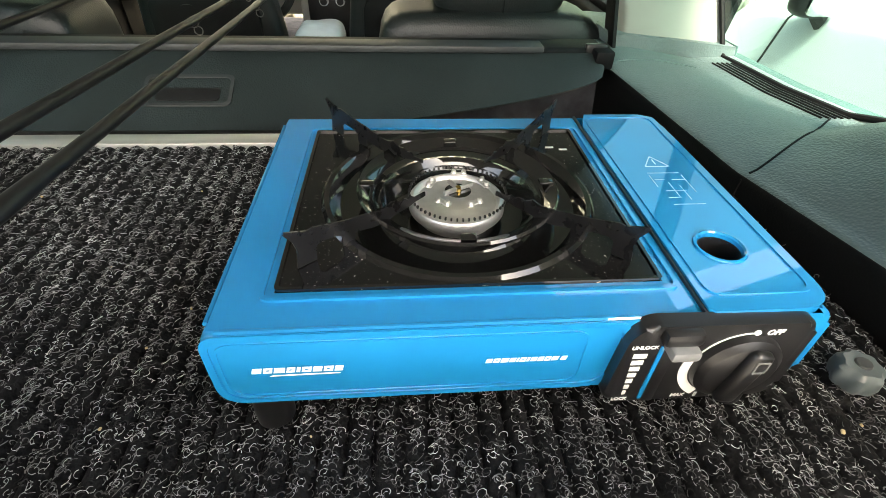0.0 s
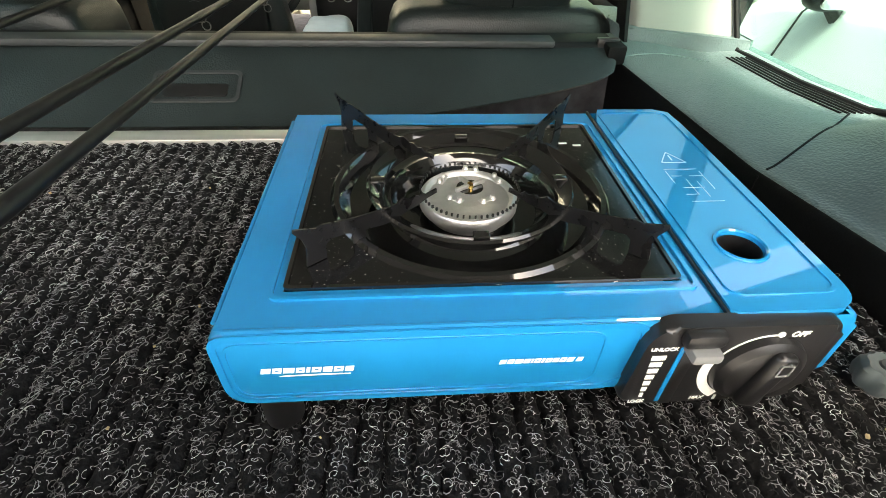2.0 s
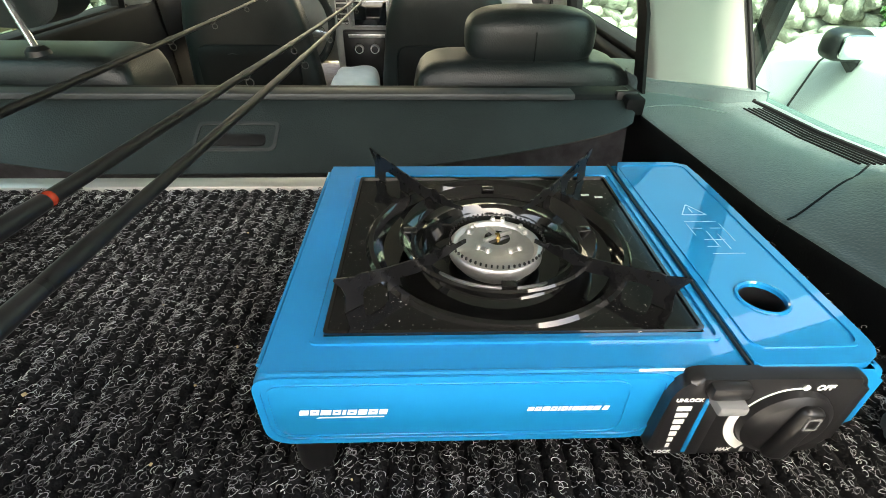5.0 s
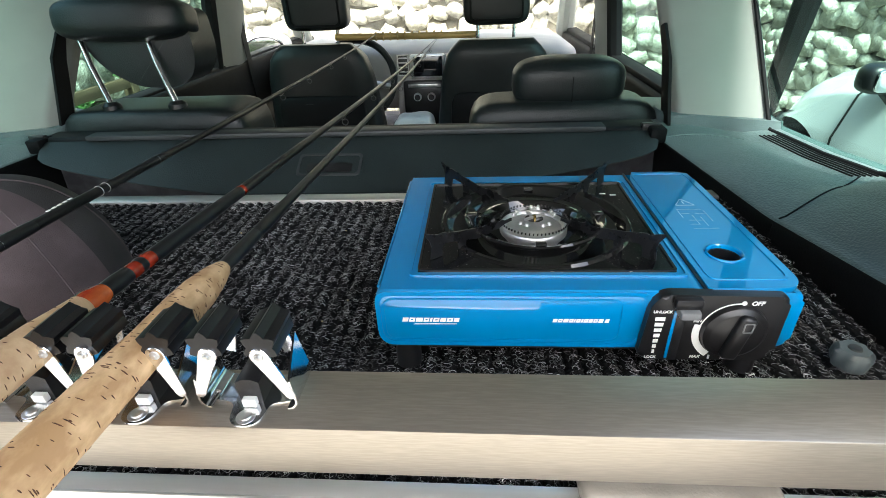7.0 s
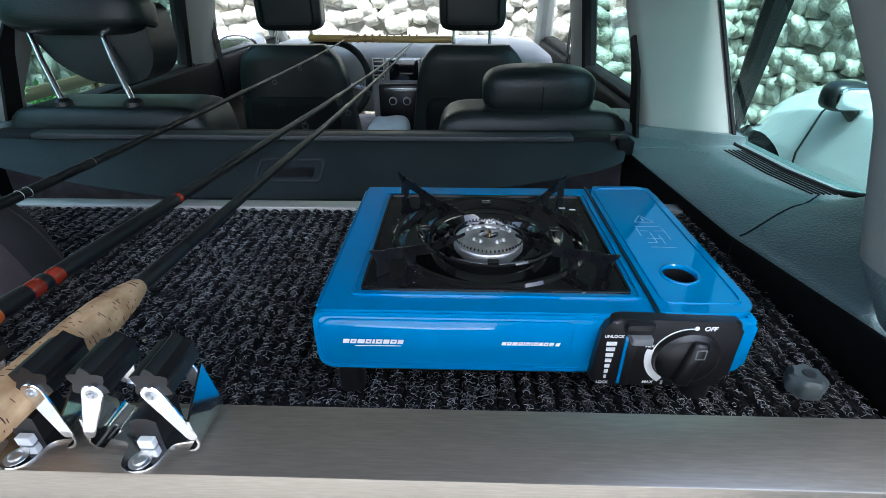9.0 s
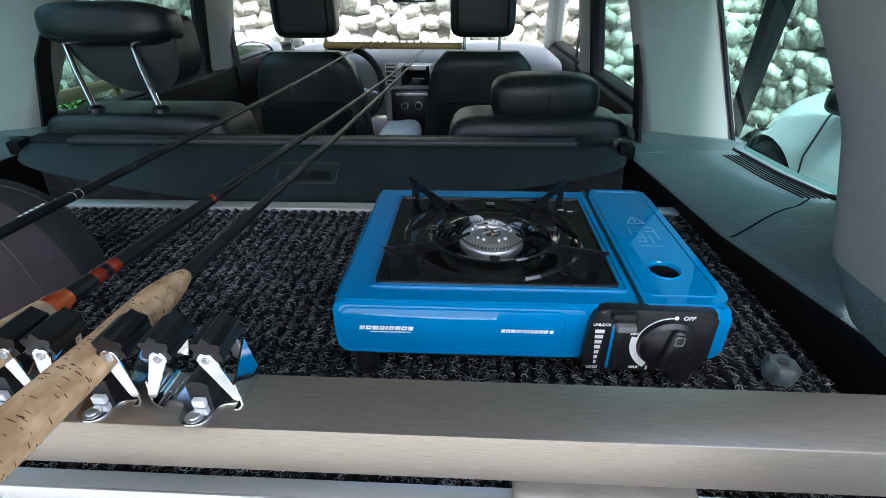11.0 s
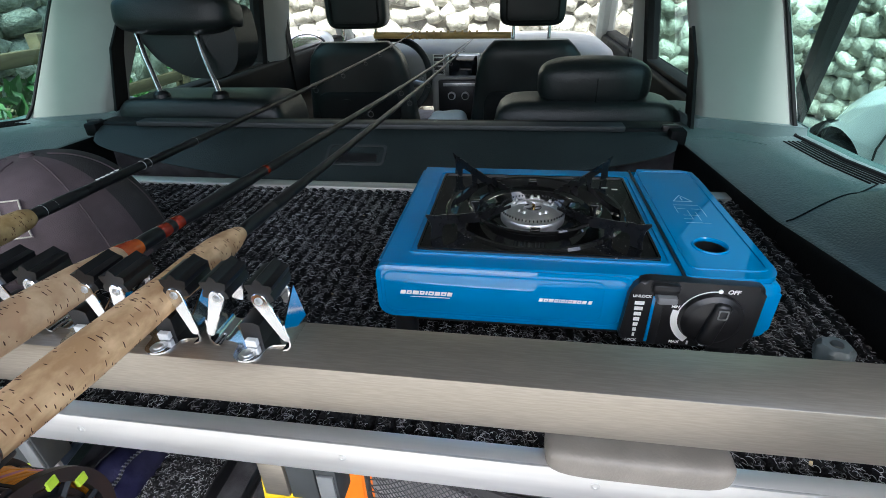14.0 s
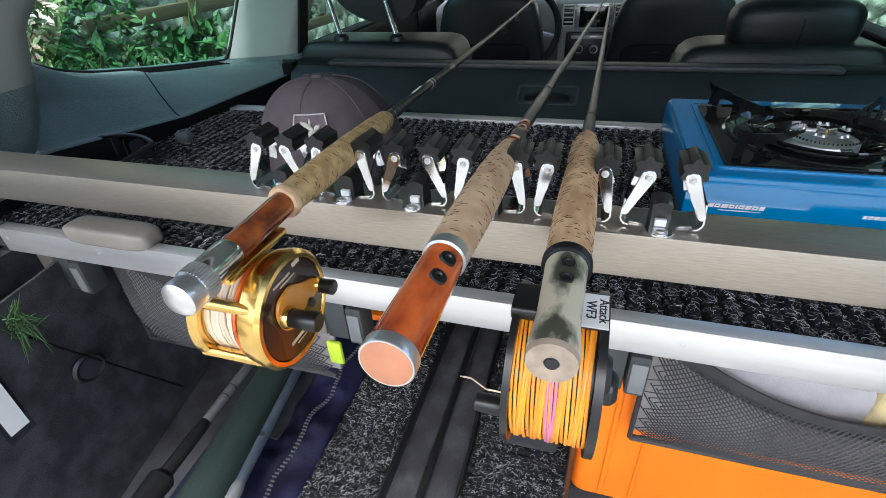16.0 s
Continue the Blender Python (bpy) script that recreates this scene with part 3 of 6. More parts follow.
    # pillar between the side windows
    def cpillar(u, v):
        z = -0.02 + 0.66 * v
        y0, y1 = 0.622 + 0.65 * max(0, z - 0.03), 0.690 + 0.72 * max(0, z - 0.05)
        rows = [(0, 0.645, y0 + 0.01), (0.06, 0.632, y0), (0.14, 0.615, y0 + 0.006), (0.45, 0.535, 0.45 * y0 + 0.55 * y1), (0.62, 0.484, y1 - 0.006), (0.70, 0.470, y1 + 0.016), (0.78, 0.480, y1 + 0.06), (1, 0.60, y1 + 0.22)]
        x, y = lerp(rows, u)
        return (mx(x - 0.08 * max(0, z)), y, z)
    part("centre_pillar_lining", grid(50, 16, cpillar, 0.006), PILLAR, w, "pale grey moulded pillar lining", smooth=70)
    foot = rounded([(0.650, 0.606), (0.540, 0.652), (0.452, 0.684), (0.446, 0.76), (0.650, 0.95)], [0.004, 0.03, 0.02, 0.01, 0.004], 5)
    part("pillar_foot", prism(foot, lambda a, b: (mx(a), b, 0.016), (0, 0, 0.026), 0.006, 2), TRIM, w)
    # seat belt hanging on the pillar
    dy, dz = (0.0, 0.0) if k > 0 else (0.035, 0.035)
    part("seat_belt", prism([(0.655, -0.02), (0.702, -0.02), (0.744, 0.14), (0.772, 0.205), (0.752, 0.212), (0.704, 0.15)], lambda a, b: (mx(0.462 - 0.08 * max(0, b)), a + dy, b + dz), (-0.006 * k, 0, 0)), TRIMDARK, w, "black hanging seat belt webbing")
    # front half: door sills, pillars
    part("door_top", box((min(mx(0.58), mx(0.68)), 1.0, -0.5), (max(mx(0.58), mx(0.68)), 3.1, -0.02 if k > 0 else -0.01), 0.015, 3), TRIMDARK, w, "dark door lining")
    part("door_strip", box((min(mx(0.60), mx(0.665)), 1.05, -0.022), (max(mx(0.60), mx(0.665)), 2.9, 0.0), 0.006), TRIMDARK, w)

    def bpillar(u, v):
        z = -0.25 + 0.9 * v
        y0 = 1.82 + 0.02 * z
        return (mx(0.625 - 0.14 * max(0, z) - 0.02 * math.sin(math.pi * u)), y0 + 0.26 * u, z)
    part("door_pillar", grid(8, 10, bpillar, 0.02), PILLAR, w, "pale grey door pillar lining")
    part("window_seal", tube([(mx(0.622 - 0.14 * max(0, z)), 1.79 + 0.02 * z, z) for z in (-0.02, 0.2, 0.4, 0.65)], 0.03, 8), TRIMDARK, w)
    part("pillar_switch", box((min(mx(0.585), mx(0.60)), 1.87, 0.06), (max(mx(0.585), mx(0.60)), 1.92, 0.125), 0.004), BLACKPL, w)
    part("front_belt", grid(2, 8, lambda u, v: (mx(0.575), 2.02 + 0.05 * u - 0.04 * v, -0.35 + 0.75 * v), 0.002), TRIMDARK, w, "black seat belt webbing")
    part("windscreen_pillar", tube([(mx(0.60), 2.95, -0.02), (mx(0.575), 2.75, 0.2), (mx(0.53), 2.45, 0.45), (mx(0.5), 2.3, 0.6)], [0.055, 0.05, 0.05, 0.05], 10), PILLAR, w)
    # glass
    g = new("window_%d" % (1 if k > 0 else 2))
    tagged(g, "tinted side windows of the vehicle", "window", kind="structure")
    for nm, ya, yb, lean in (("rear_pane", 0.06, 0.70, 0.75), ("door_pane", 0.96, 1.83, 0.15), ("front_pane", 1.95, 2.95, 0.0)):
        gl = part(nm, grid(1, 1, lambda u, v: (mx(0.655 - 0.16 * (0.7 * v)), ya + (yb - ya) * u + lean * v * 0.62, -0.02 + 0.67 * v)), TINT if nm != "front_pane" else CLEAR, g)
        gl.visible_shadow = False


both(side_wall)


def tail_trim(k, mx):
    xs = sorted((mx(0.462), mx(0.66)))
    solo("trim_tail_right" if k > 0 else "trim_tail_left", box((xs[0], -0.44, -0.09), (xs[1], -0.06, 0.066), 0.012, 3), TRIM, "dark plastic trim beside the boot opening", "trim", kind="structure")


both(tail_trim)

# dark strut seen slanting behind the right rear pane
solo("window_surround", tube([(0.69, 0.765, -0.05), (0.69, 0.754, 0.006), (0.69, 0.712, 0.299), (0.685, 0.66, 0.62)], [0.017, 0.018, 0.026, 0.03], 8), TRIMDARK, "dark slanting strut behind the right rear window", "seal", kind="structure")

# ---- roof, windscreen, floor ----
# raised tailgate, never in view: added, dark and wide, to block sky and sun
solo("tailgate", grid(10, 12, lambda u, v: (XC - 0.74 + 1.48 * u, 0.06 - 1.15 * v, 0.66 + 0.30 * v - 0.10 * v * v + 0.04 * math.sin(math.pi * u)), 0.03), DARKGREY, "dark grey lining of the raised tailgate", "tailgate", kind="structure", smooth=70)
solo("ceiling", grid(12, 24, lambda u, v: (XC - 0.87 + 1.74 * u, 0.05 + 2.35 * v, 0.62 + 0.05 * math.sin(math.pi * u) + 0.03 * math.sin(math.pi * v)), 0.03), HEADLINER, "pale cloth headliner", "ceiling", kind="structure", smooth=70)
ws = solo("window_3", grid(10, 6, lambda u, v: (XC - 0.80 + 1.60 * u, 3.05 - 0.75 * v - 0.25 * (2 * u - 1) ** 2, 0.0 + 0.64 * v)), CLEAR, "clear windscreen", "window", kind="structure", smooth=70)
ws.visible_shadow = False
solo("floor_front", box((XC - 0.85, 0.4, -0.62), (XC + 0.85, 3.3, -0.58)), BOOTFELT, "dark cabin floor carpet", "floor", kind="structure")
solo("floor_rear", box((XC - 0.75, -0.46, -0.46), (XC + 0.75, 0.6, -0.43)), BOOTFELT, "black felt load floor", "floor", kind="structure")
solo("wall_behind_seats", box((XC - 0.66, 0.60, -0.45), (XC + 0.66, 0.625, 0.0)), BOOTFELT, "black felt seat backs behind the deck", "panel", kind="structure")

# ---- dashboard ----
dash = thing("dashboard", (XC, 2.3, -0.2), "grey dashboard with a dark central screen and vents", "dashboard")
part("top", puffed((XC - 0.80, 2.10, -0.30), (XC + 0.80, 3.0, 0.012), 6, 12), CARGREY, dash)
part("console", box((-0.335, 2.03, -0.55), (-0.09, 2.3, -0.03), 0.02, 3), CARGREY, dash)
part("screen_frame", box((-0.262, 2.015, -0.112), (-0.098, 2.04, -0.008), 0.006), CHROMESATIN, dash)
part("screen", box((-0.245, 2.010, -0.104), (-0.110, 2.016, -0.016), 0.001), SCREEN, dash)
for x0 in (-0.318, -0.090):
    v = part("vent", box((x0, 2.008, -0.096), (x0 + 0.048, 2.04, -0.008), 0.004), BLACKPL, dash)
    part("vent_frame", ring_prism(rect(x0 - 0.003, -0.099, x0 + 0.051, -0.005), rect(x0 + 0.002, -0.094, x0 + 0.046, -0.010), lambda a, b: (a, 2.009, b), (0, -0.004, 0)), CHROMESATIN, v)
    for q in range(4):
        part("slat", box((x0 + 0.004, 2.003, -0.083 + 0.020 * q), (x0 + 0.044, 2.009, -0.077 + 0.020 * q)), CHROMESATIN, v)
part("control_panel", box((-0.300, 2.003, -0.36), (-0.098, 2.035, -0.124), 0.008), BLACKPL, dash, "black climate control panel")
part("button_strip", box((-0.275, 2.000, -0.152), (-0.120, 2.004, -0.138), 0.001), CHROMESATIN, dash)
for x in (-0.233, -0.166):
    part("dial", lathe([(0, 0.016), (0.017, 0.016), (0.020, 0.0)], (x, 2.004, -0.197), (0, -1, 0), 24), CHROMESATIN, dash)
    part("dial_face", lathe([(0, 0.018), (0.014, 0.017), (0.014, 0.0)], (x, 2.004, -0.197), (0, -1, 0), 24), BLACKPL, dash)
# white lump added to stand for a sunlit bright spot between the seats
bmw = puffed((-0.315, 1.55, -0.40), (-0.135, 1.92, -0.225), 4, 12)
for v in bmw.verts:
    v.co.z += 0.012 * noise.noise(v.co * 14)
solo("white_cloth", bmw, PAPER, "white lumpy shape added for the bright spot between the front seats", "cloth", smooth=70)
wheel = thing("steering_wheel", (-0.50, 1.95, -0.05), "black leather steering wheel behind the driver's seat", "steering wheel")
WA = Vector((0.0, -0.92, 0.38))
part("rim", torus((-0.515, 1.97, -0.105), WA, 0.18, 0.016, 48, 10), LEATHER, wheel)
part("hub", lathe([(0, 0.02), (0.05, 0.015), (0.062, 0), (0.05, -0.03), (0, -0.03)], (-0.515, 1.98, -0.11), WA, 24), BLACKPL, wheel)
for a in (-0.2, math.pi + 0.2, -math.pi / 2):
    ax, ay = frame_of(WA)
    d = ax * math.cos(a) + ay * math.sin(a)
    part("spoke", tube([Vector((-0.515, 1.98, -0.11)) + d * 0.05, Vector((-0.515, 1.97, -0.105)) + d * 0.175], [0.018, 0.012], 8), CHROMESATIN, wheel)
mirror = thing("rear_view_mirror", (-0.225, 2.45, 0.26), "black interior rear-view mirror on the windscreen", "mirror")
part("housing", box((-0.335, 2.44, 0.235), (-0.105, 2.47, 0.30), 0.012, 3), BLACKPL, mirror)
part("stem", tube([(-0.22, 2.47, 0.28), (-0.22, 2.55, 0.36)], 0.012, 8), BLACKPL, mirror)
part("mirror_glass", box((-0.325, 2.436, 0.243), (-0.115, 2.4405, 0.292), 0.0015), CHROME, mirror)


# ---- seats ----
def headrest(s, lo, hi, z_post, posts, tilt=0.0, lean=0.0):
    c = Vector([(a + b) / 2 for a, b in zip(lo, hi)])
    bm = puffed(lo, hi, 3.7, 14)
    bmesh.ops.rotate(bm, verts=bm.verts, cent=c, matrix=Matrix.Rotation(tilt, 3, "X"))
    h = part("headrest", bm, LEATHER, s)
    part("seam", tube([(lo[0] + 0.05 + (hi[0] - lo[0] - 0.10) * q / 12, lo[1] + 0.004 + 0.006 * abs(q - 6) / 6, hi[2] - 0.36 * (hi[2] - lo[2])) for q in range(13)], 0.0018, 6), TRIMDARK, h)
    for x in posts:
        part("post", tube([(x - lean, c.y + 0.0, c.z), (x + 0.008 - 0.3 * lean, c.y - 0.03, (c.z + z_post) / 2), (x + 0.024 + 0.3 * lean, c.y - 0.055, z_post)], 0.0068, 12), CHROME, s, "chrome headrest post")
        part("post_collar", lathe([(0, 0.012), (0.012, 0.012), (0.02, 0.005), (0.022, -0.012)], (x + 0.024 + 0.3 * lean, c.y - 0.055, z_post), (0, 0, 1), 18), BLACKPL, s)


left_seat = thing("car_seat", (-0.71, 0.8, -0.4), "black leather rear seat with raised headrest on chrome posts", "seat", "rear seats")
part("backrest", puffed((-0.925, 0.685, -0.55), (-0.47, 0.87, 0.072), 11, 18), LEATHER, left_seat)
part("back_panel", puffed((-0.91, 0.69, -0.5), (-0.50, 0.72, 0.012), 9, 12), TRIMDARK, left_seat)
headrest(left_seat, (-0.885, 0.715, 0.208), (-0.582, 0.85, 0.298), 0.075, (-0.833, -0.673), -0.2, 0.030)
lobe = rounded([(-0.868, 0.262), (-0.592, 0.270), (-0.588, 0.176), (-0.608, 0.128), (-0.656, 0.106), (-0.745, 0.110), (-0.812, 0.148), (-0.850, 0.205)], 0.03, 5)
bmh = prism(lobe, lambda a, b: (a, 0.875, b), (0, -0.105, 0), 0.024, 4)
part("headrest_body", bmh, LEATHER, left_seat, smooth=70)
right_seat = thing("car_seat", (0.27, 0.8, -0.4), "black leather rear seat with lowered headrest", "seat", "rear seats")
part("backrest", puffed((0.03, 0.71, -0.55), (0.462, 0.88, 0.062), 9, 18), LEATHER, right_seat)
part("headrest", puffed((0.134, 0.735, 0.040), (0.386, 0.87, 0.147), 3.3, 14), LEATHER, right_seat)
part("headrest_seam", tube([(0.146 + 0.228 * q / 12, 0.741 + 0.003 * abs(q - 6), 0.112) for q in range(13)], 0.0016, 6), TRIMDARK, right_seat)
part("headrest_seam", tube([(0.262, 0.736, 0.112), (0.262, 0.733, 0.09), (0.262, 0.736, 0.06)], 0.0014, 6), TRIMDARK, right_seat)


def front_seat(cx, word):
    s = thing("car_seat", (cx, 1.85, -0.4), word, "seat", "front seats")

    def back(u, v):
        a = 2 * math.pi * u
        z = -0.58 + 0.66 * v
        w = lerp([(0, 0.27), (0.5, 0.25), (0.8, 0.225), (0.93, 0.20), (1.0, 0.15)], v)[0]
        d = lerp([(0, 0.10), (0.8, 0.07), (0.95, 0.06), (1.0, 0.03)], v)[0]
        ca, sa = math.cos(a), math.sin(a)
        p = 5
        s_ = (abs(ca) ** p + abs(sa) ** p) ** (-1 / p)
        return (cx + w * ca * s_, 1.86 + d * sa * s_ - 0.10 * v, z)
    bm = grid(40, 24, back)
    bmesh.ops.remove_doubles(bm, verts=bm.verts, dist=0.0005)
    bmesh.ops.holes_fill(bm, edges=[e for e in bm.edges if e.is_boundary])
    part("backrest", bm, LEATHER, s, smooth=50)
    part("back_pocket", puffed((cx - 0.19, 1.70, -0.5), (cx + 0.19, 1.80, -0.12), 9, 10), TRIMDARK, s)
    part("cup_recess", lathe([(0.045, 0), (0.05, 0.004), (0.055, 0)], (cx - 0.05, 1.705, -0.2), (0, -1, 0), 24), BLACKPL, s)
    h = part("headrest", puffed((cx - 0.135, 1.79, 0.125), (cx + 0.135, 1.90, 0.345), 6, 12), LEATHER, s)
    o, i = rounded(rect(cx - 0.108, 0.142, cx + 0.108, 0.325), 0.02), rounded(rect(cx - 0.100, 0.150, cx + 0.100, 0.317), 0.018)
    part("headrest_panel", ring_prism(o, i, lambda a, b: (a, 1.785, b), (0, 0.01, 0)), TRIMDARK, h)
    for x in (cx - 0.075, cx + 0.075):
        part("post", tube([(x, 1.84, 0.05), (x, 1.845, 0.15)], 0.007, 10), CHROME, s)


front_seat(-0.617, "black leather driver's seat seen from behind")
front_seat(0.132, "black leather front passenger seat seen from behind")

# outside mirror on the driver's side
own = thing("door_mirror", (-1.12, 2.5, -0.1), "door mirror in a pale housing outside the driver's window", "mirror")
part("housing", puffed((-1.245, 2.42, -0.100), (-0.985, 2.54, 0.065), 3.4, 12), CARWHITE, own)
part("mirror_glass", puffed((-1.225, 2.412, -0.082), (-1.005, 2.428, 0.048), 3.4, 8), CHROME, own)
part("rim", torus((0, 0, 0), (0, 0, 1), 0.1, 0.006, 40, 8), BLACKPL, own).matrix_basis = Matrix.Translation((-1.115, 2.417, -0.017)) @ Matrix.Rotation(radians(90), 4, "X") @ Matrix.Diagonal((1.12, 0.68, 1.0, 1))
part("arm", tube([(-1.02, 2.5, -0.06), (-0.93, 2.55, -0.09)], 0.022, 8), BLACKPL, own)

# bamboo rod rest tied between the front headrests
rest = thing("rod_rest", (-0.23, 1.75, 0.10), "bamboo rod rest with notches spanning the front headrests", "rod rest")
part("bar", tube([(-0.53, 1.765, 0.104), (-0.25, 1.755, 0.101), (0.05, 1.74, 0.100)], 0.013, 12), BAMBOO, rest)
for q in range(10):
    part("notch_ring", torus((-0.36 + 0.03 * q, 1.757, 0.103), (1, 0, 0), 0.014, 0.004, 18, 6), BAMBOO, rest)

# ---- camping stove ----
stove = thing("camping_stove", (0.14, 0.1, 0.0), "glossy blue portable gas camping stove on the carpeted deck", "camping stove")
XZ = lambda y: (lambda a, b: (a, y, b))
XY = lambda z: (lambda a, b: (a, b, z))
bm = prism(rounded([(-0.036, 0.026), (0.318, 0.026), (0.318, 0.085), (-0.036, 0.085)], [0.016, 0.012, 0.010, 0.012], 6), XZ(0.229), (0, -0.260, 0), 0.004, 3)
flat = [f for f in bm.faces if f.normal.z > 0.99 or (abs(f.calc_center_median().z - 0.085) < 0.0006 and f.calc_area() > 0.01)]
bmesh.ops.delete(bm, geom=flat, context="FACES")
for x0, y0, x1, y1 in ((-0.031, -0.0275, -0.0010, 0.2290), (0.2265, -0.0275, 0.2405, 0.2290), (-0.0010, -0.0275, 0.2265, -0.0010), (-0.0010, 0.2010, 0.2265, 0.2290)):
    bm.faces.new([bm.verts.new((x_, y_, 0.0850)) for x_, y_ in rect(x0, y0, x1, y1)])
body = part("body", bm, BLUE, stove)
part("front_fold", tube([(x_, -0.0282, 0.0832) for x_ in (-0.026, 0.1, 0.2385)], 0.0024, 10), BLUE, body)
part("inside", box((-0.028, -0.020, 0.030), (0.310, 0.222, 0.060)), BLACKPL, body)
# rolled rim round the front face and an embossed panel on it
o = rounded(rect(-0.0355, 0.0265, 0.198, 0.0848), [0.016, 0.02, 0.012, 0.012], 7)
i = rounded(rect(-0.0315, 0.0305, 0.194, 0.0808), [0.014, 0.018, 0.010, 0.010], 7)
part("front_rim", ring_prism(o, i, XZ(-0.0308), (0, -0.0012, 0)), BLUE, body)
o = rounded(rect(-0.0295, 0.0320, 0.176, 0.0780), 0.011, 7)
i = rounded(rect(-0.0280, 0.0335, 0.1745, 0.0765), 0.010, 7)
bm = ring_prism(o, i, XZ(-0.0306), (0, -0.0011, 0))
part("front_emboss", bm, BLUE, body)
# raised border round the pan
o = rounded(rect(-0.0085, -0.0085, 0.2345, 0.2080), 0.006, 4)
i = rounded(rect(-0.0060, -0.0060, 0.2320, 0.2055), 0.005, 4)
part("top_ridge", ring_prism(o, i, XY(0.0845), (0, 0, 0.0022)), BLUE, body)
bm = tube([(-0.0335, y, 0.0822) for y in (-0.02, 0.1, 0.22)], 0.0016, 8)
part("side_ridge", bm, BLUE, body)
# gas cartridge lid
HX, HY = 0.276, 0.0255
bm = bmesh.new()
ring_o = rounded(rect(0.2405, -0.0300, 0.3175, 0.2300), [0.003, 0.022, 0.016, 0.003], 8)


def holed(outline, cx, cy, r, z, n=40):
    """A flat top with a round hole in it: a fan of quads between the hole and the outline."""
    b = bmesh.new()
    inner = [(cx + r * math.cos(2 * math.pi * k / n), cy + r * math.sin(2 * math.pi * k / n)) for k in range(n)]

    def out(px, py):
        dx, dy = px - cx, py - cy
        best = None
        m_ = len(outline)
        for q in range(m_):
            (ax, ay), (bx, by) = outline[q], outline[(q + 1) % m_]
            ex, ey = bx - ax, by - ay
            det = dx * -ey + dy * ex
            if abs(det) < 1e-12:
                continue
            t_ = ((ax - cx) * -ey + (ay - cy) * ex) / det
            s_ = (dx * (ay - cy) - dy * (ax - cx)) / det
            if t_ > 0 and -1e-6 <= s_ <= 1 + 1e-6 and (best is None or t_ < best):
                best = t_
        return (cx + dx * best, cy + dy * best)
    vi = [b.verts.new((x, y, z)) for x, y in inner]
    vo = [b.verts.new((*out(x, y), z)) for x, y in inner]
    vd = [b.verts.new((v.co.x, v.co.y, z - 0.006)) for v in vo]
    for k in range(n):
        j = (k + 1) % n
        b.faces.new((vi[k], vi[j], vo[j], vo[k]))
        b.faces.new((vo[k], vo[j], vd[j], vd[k]))
    return b


lid = part("cartridge_lid", holed(ring_o, HX, HY, 0.0148, 0.0885, 96), BLUE, stove)
part("lid_hole", lathe([(0.0168, 0.0), (0.0166, 0.0012), (0.0152, 0.0014), (0.0141, 0.0002), (0.0137, -0.0040)], (HX, HY, 0.0885), (0, 0, 1), 48), BLUE, lid)
part("hole_shadow", lathe([(0.0137, 0.0), (0.0137, -0.022), (0.0, -0.022)], (HX, HY, 0.0860), (0, 0, 1), 32), BLACKPL, lid)
part("lid_groove", box((0.2385, -0.0305, 0.0845), (0.2403, 0.2295, 0.0872)), BLACKPL, lid)
lo_ = rounded(rect(0.2455, -0.0180, 0.3115, 0.2230), 0.010, 5)
li_ = rounded(rect(0.2475, -0.0160, 0.3095, 0.2210), 0.009, 5)
part("lid_emboss", ring_prism(lo_, li_, XY(0.0883), (0, 0, 0.0012)), BLUE, lid)
part("lid_side_ridge", tube([(0.3165, y, 0.0868) for y in (0.0, 0.1, 0.205)], 0.0017, 8), BLUE, lid)
# printed warning signs as plain outlines
tri = rounded([(0.268, 0.128), (0.290, 0.128), (0.279, 0.146)], 0.002, 3)
tin = rounded([(0.2698, 0.1291), (0.2882, 0.1291), (0.279, 0.1442)], 0.0018, 3)
part("warning_sign", ring_prism(tri, tin, XY(0.0886), (0, 0, 0.0002)), SIGNPRINT, lid)
part("warning_mark", box((0.2785, 0.132, 0.0886), (0.2795, 0.140, 0.0888)), SIGNPRINT, lid)
for x0, y0, x1, y1 in ((0.266, 0.118, 0.292, 0.1185), (0.268, 0.108, 0.276, 0.1085), (0.282, 0.108, 0.293, 0.1085), (0.266, 0.098, 0.2665, 0.115), (0.2925, 0.090, 0.293, 0.115),
                       (0.270, 0.092, 0.286, 0.0925), (0.268, 0.083, 0.278, 0.0835), (0.277, 0.084, 0.2775, 0.104), (0.284, 0.080, 0.2845, 0.1), (0.268, 0.074, 0.292, 0.0745)):
    part("printed_line", box((x0, y0, 0.0886), (x1, y1, 0.08875)), SIGNPRINT, lid)
# pan
PC = (0.1130, 0.1000)
sq = rounded(rect(-0.0010, -0.0010, 0.2265, 0.2010), 0.003, 3)
pan = part("pan", holed(sq, PC[0], PC[1], 0.0985, 0.0862, 96), ENAMEL_SPECK, stove, "black speckled enamel drip pan")
o, i = sq, rounded(rect(0.0012, 0.0012, 0.2243, 0.1988), 0.003, 3)
part("pan_rim", ring_prism(o, i, XY(0.0860), (0, 0, 0.0016)), ENAMEL, pan)
part("pan_bowl", lathe([(0.0990, 0.0862), (0.0965, 0.0885), (0.0930, 0.0885), (0.0895, 0.0850), (0.0860, 0.0800), (0.0750, 0.0785), (0.0640, 0.0790), (0.0600, 0.0830), (0.0570, 0.0835), (0.0545, 0.0800), (0.050, 0.0700), (0.0, 0.068)], (PC[0], PC[1], 0), (0, 0, 1), 72), ENAMEL, pan)
for q in range(2):
    part("pan_slot", box((0.196 + 0.011 * q, 0.166 - 0.004 * q, 0.0863), (0.203 + 0.011 * q, 0.1685 - 0.004 * q, 0.0868), 0.0002), CHROMESATIN, pan)
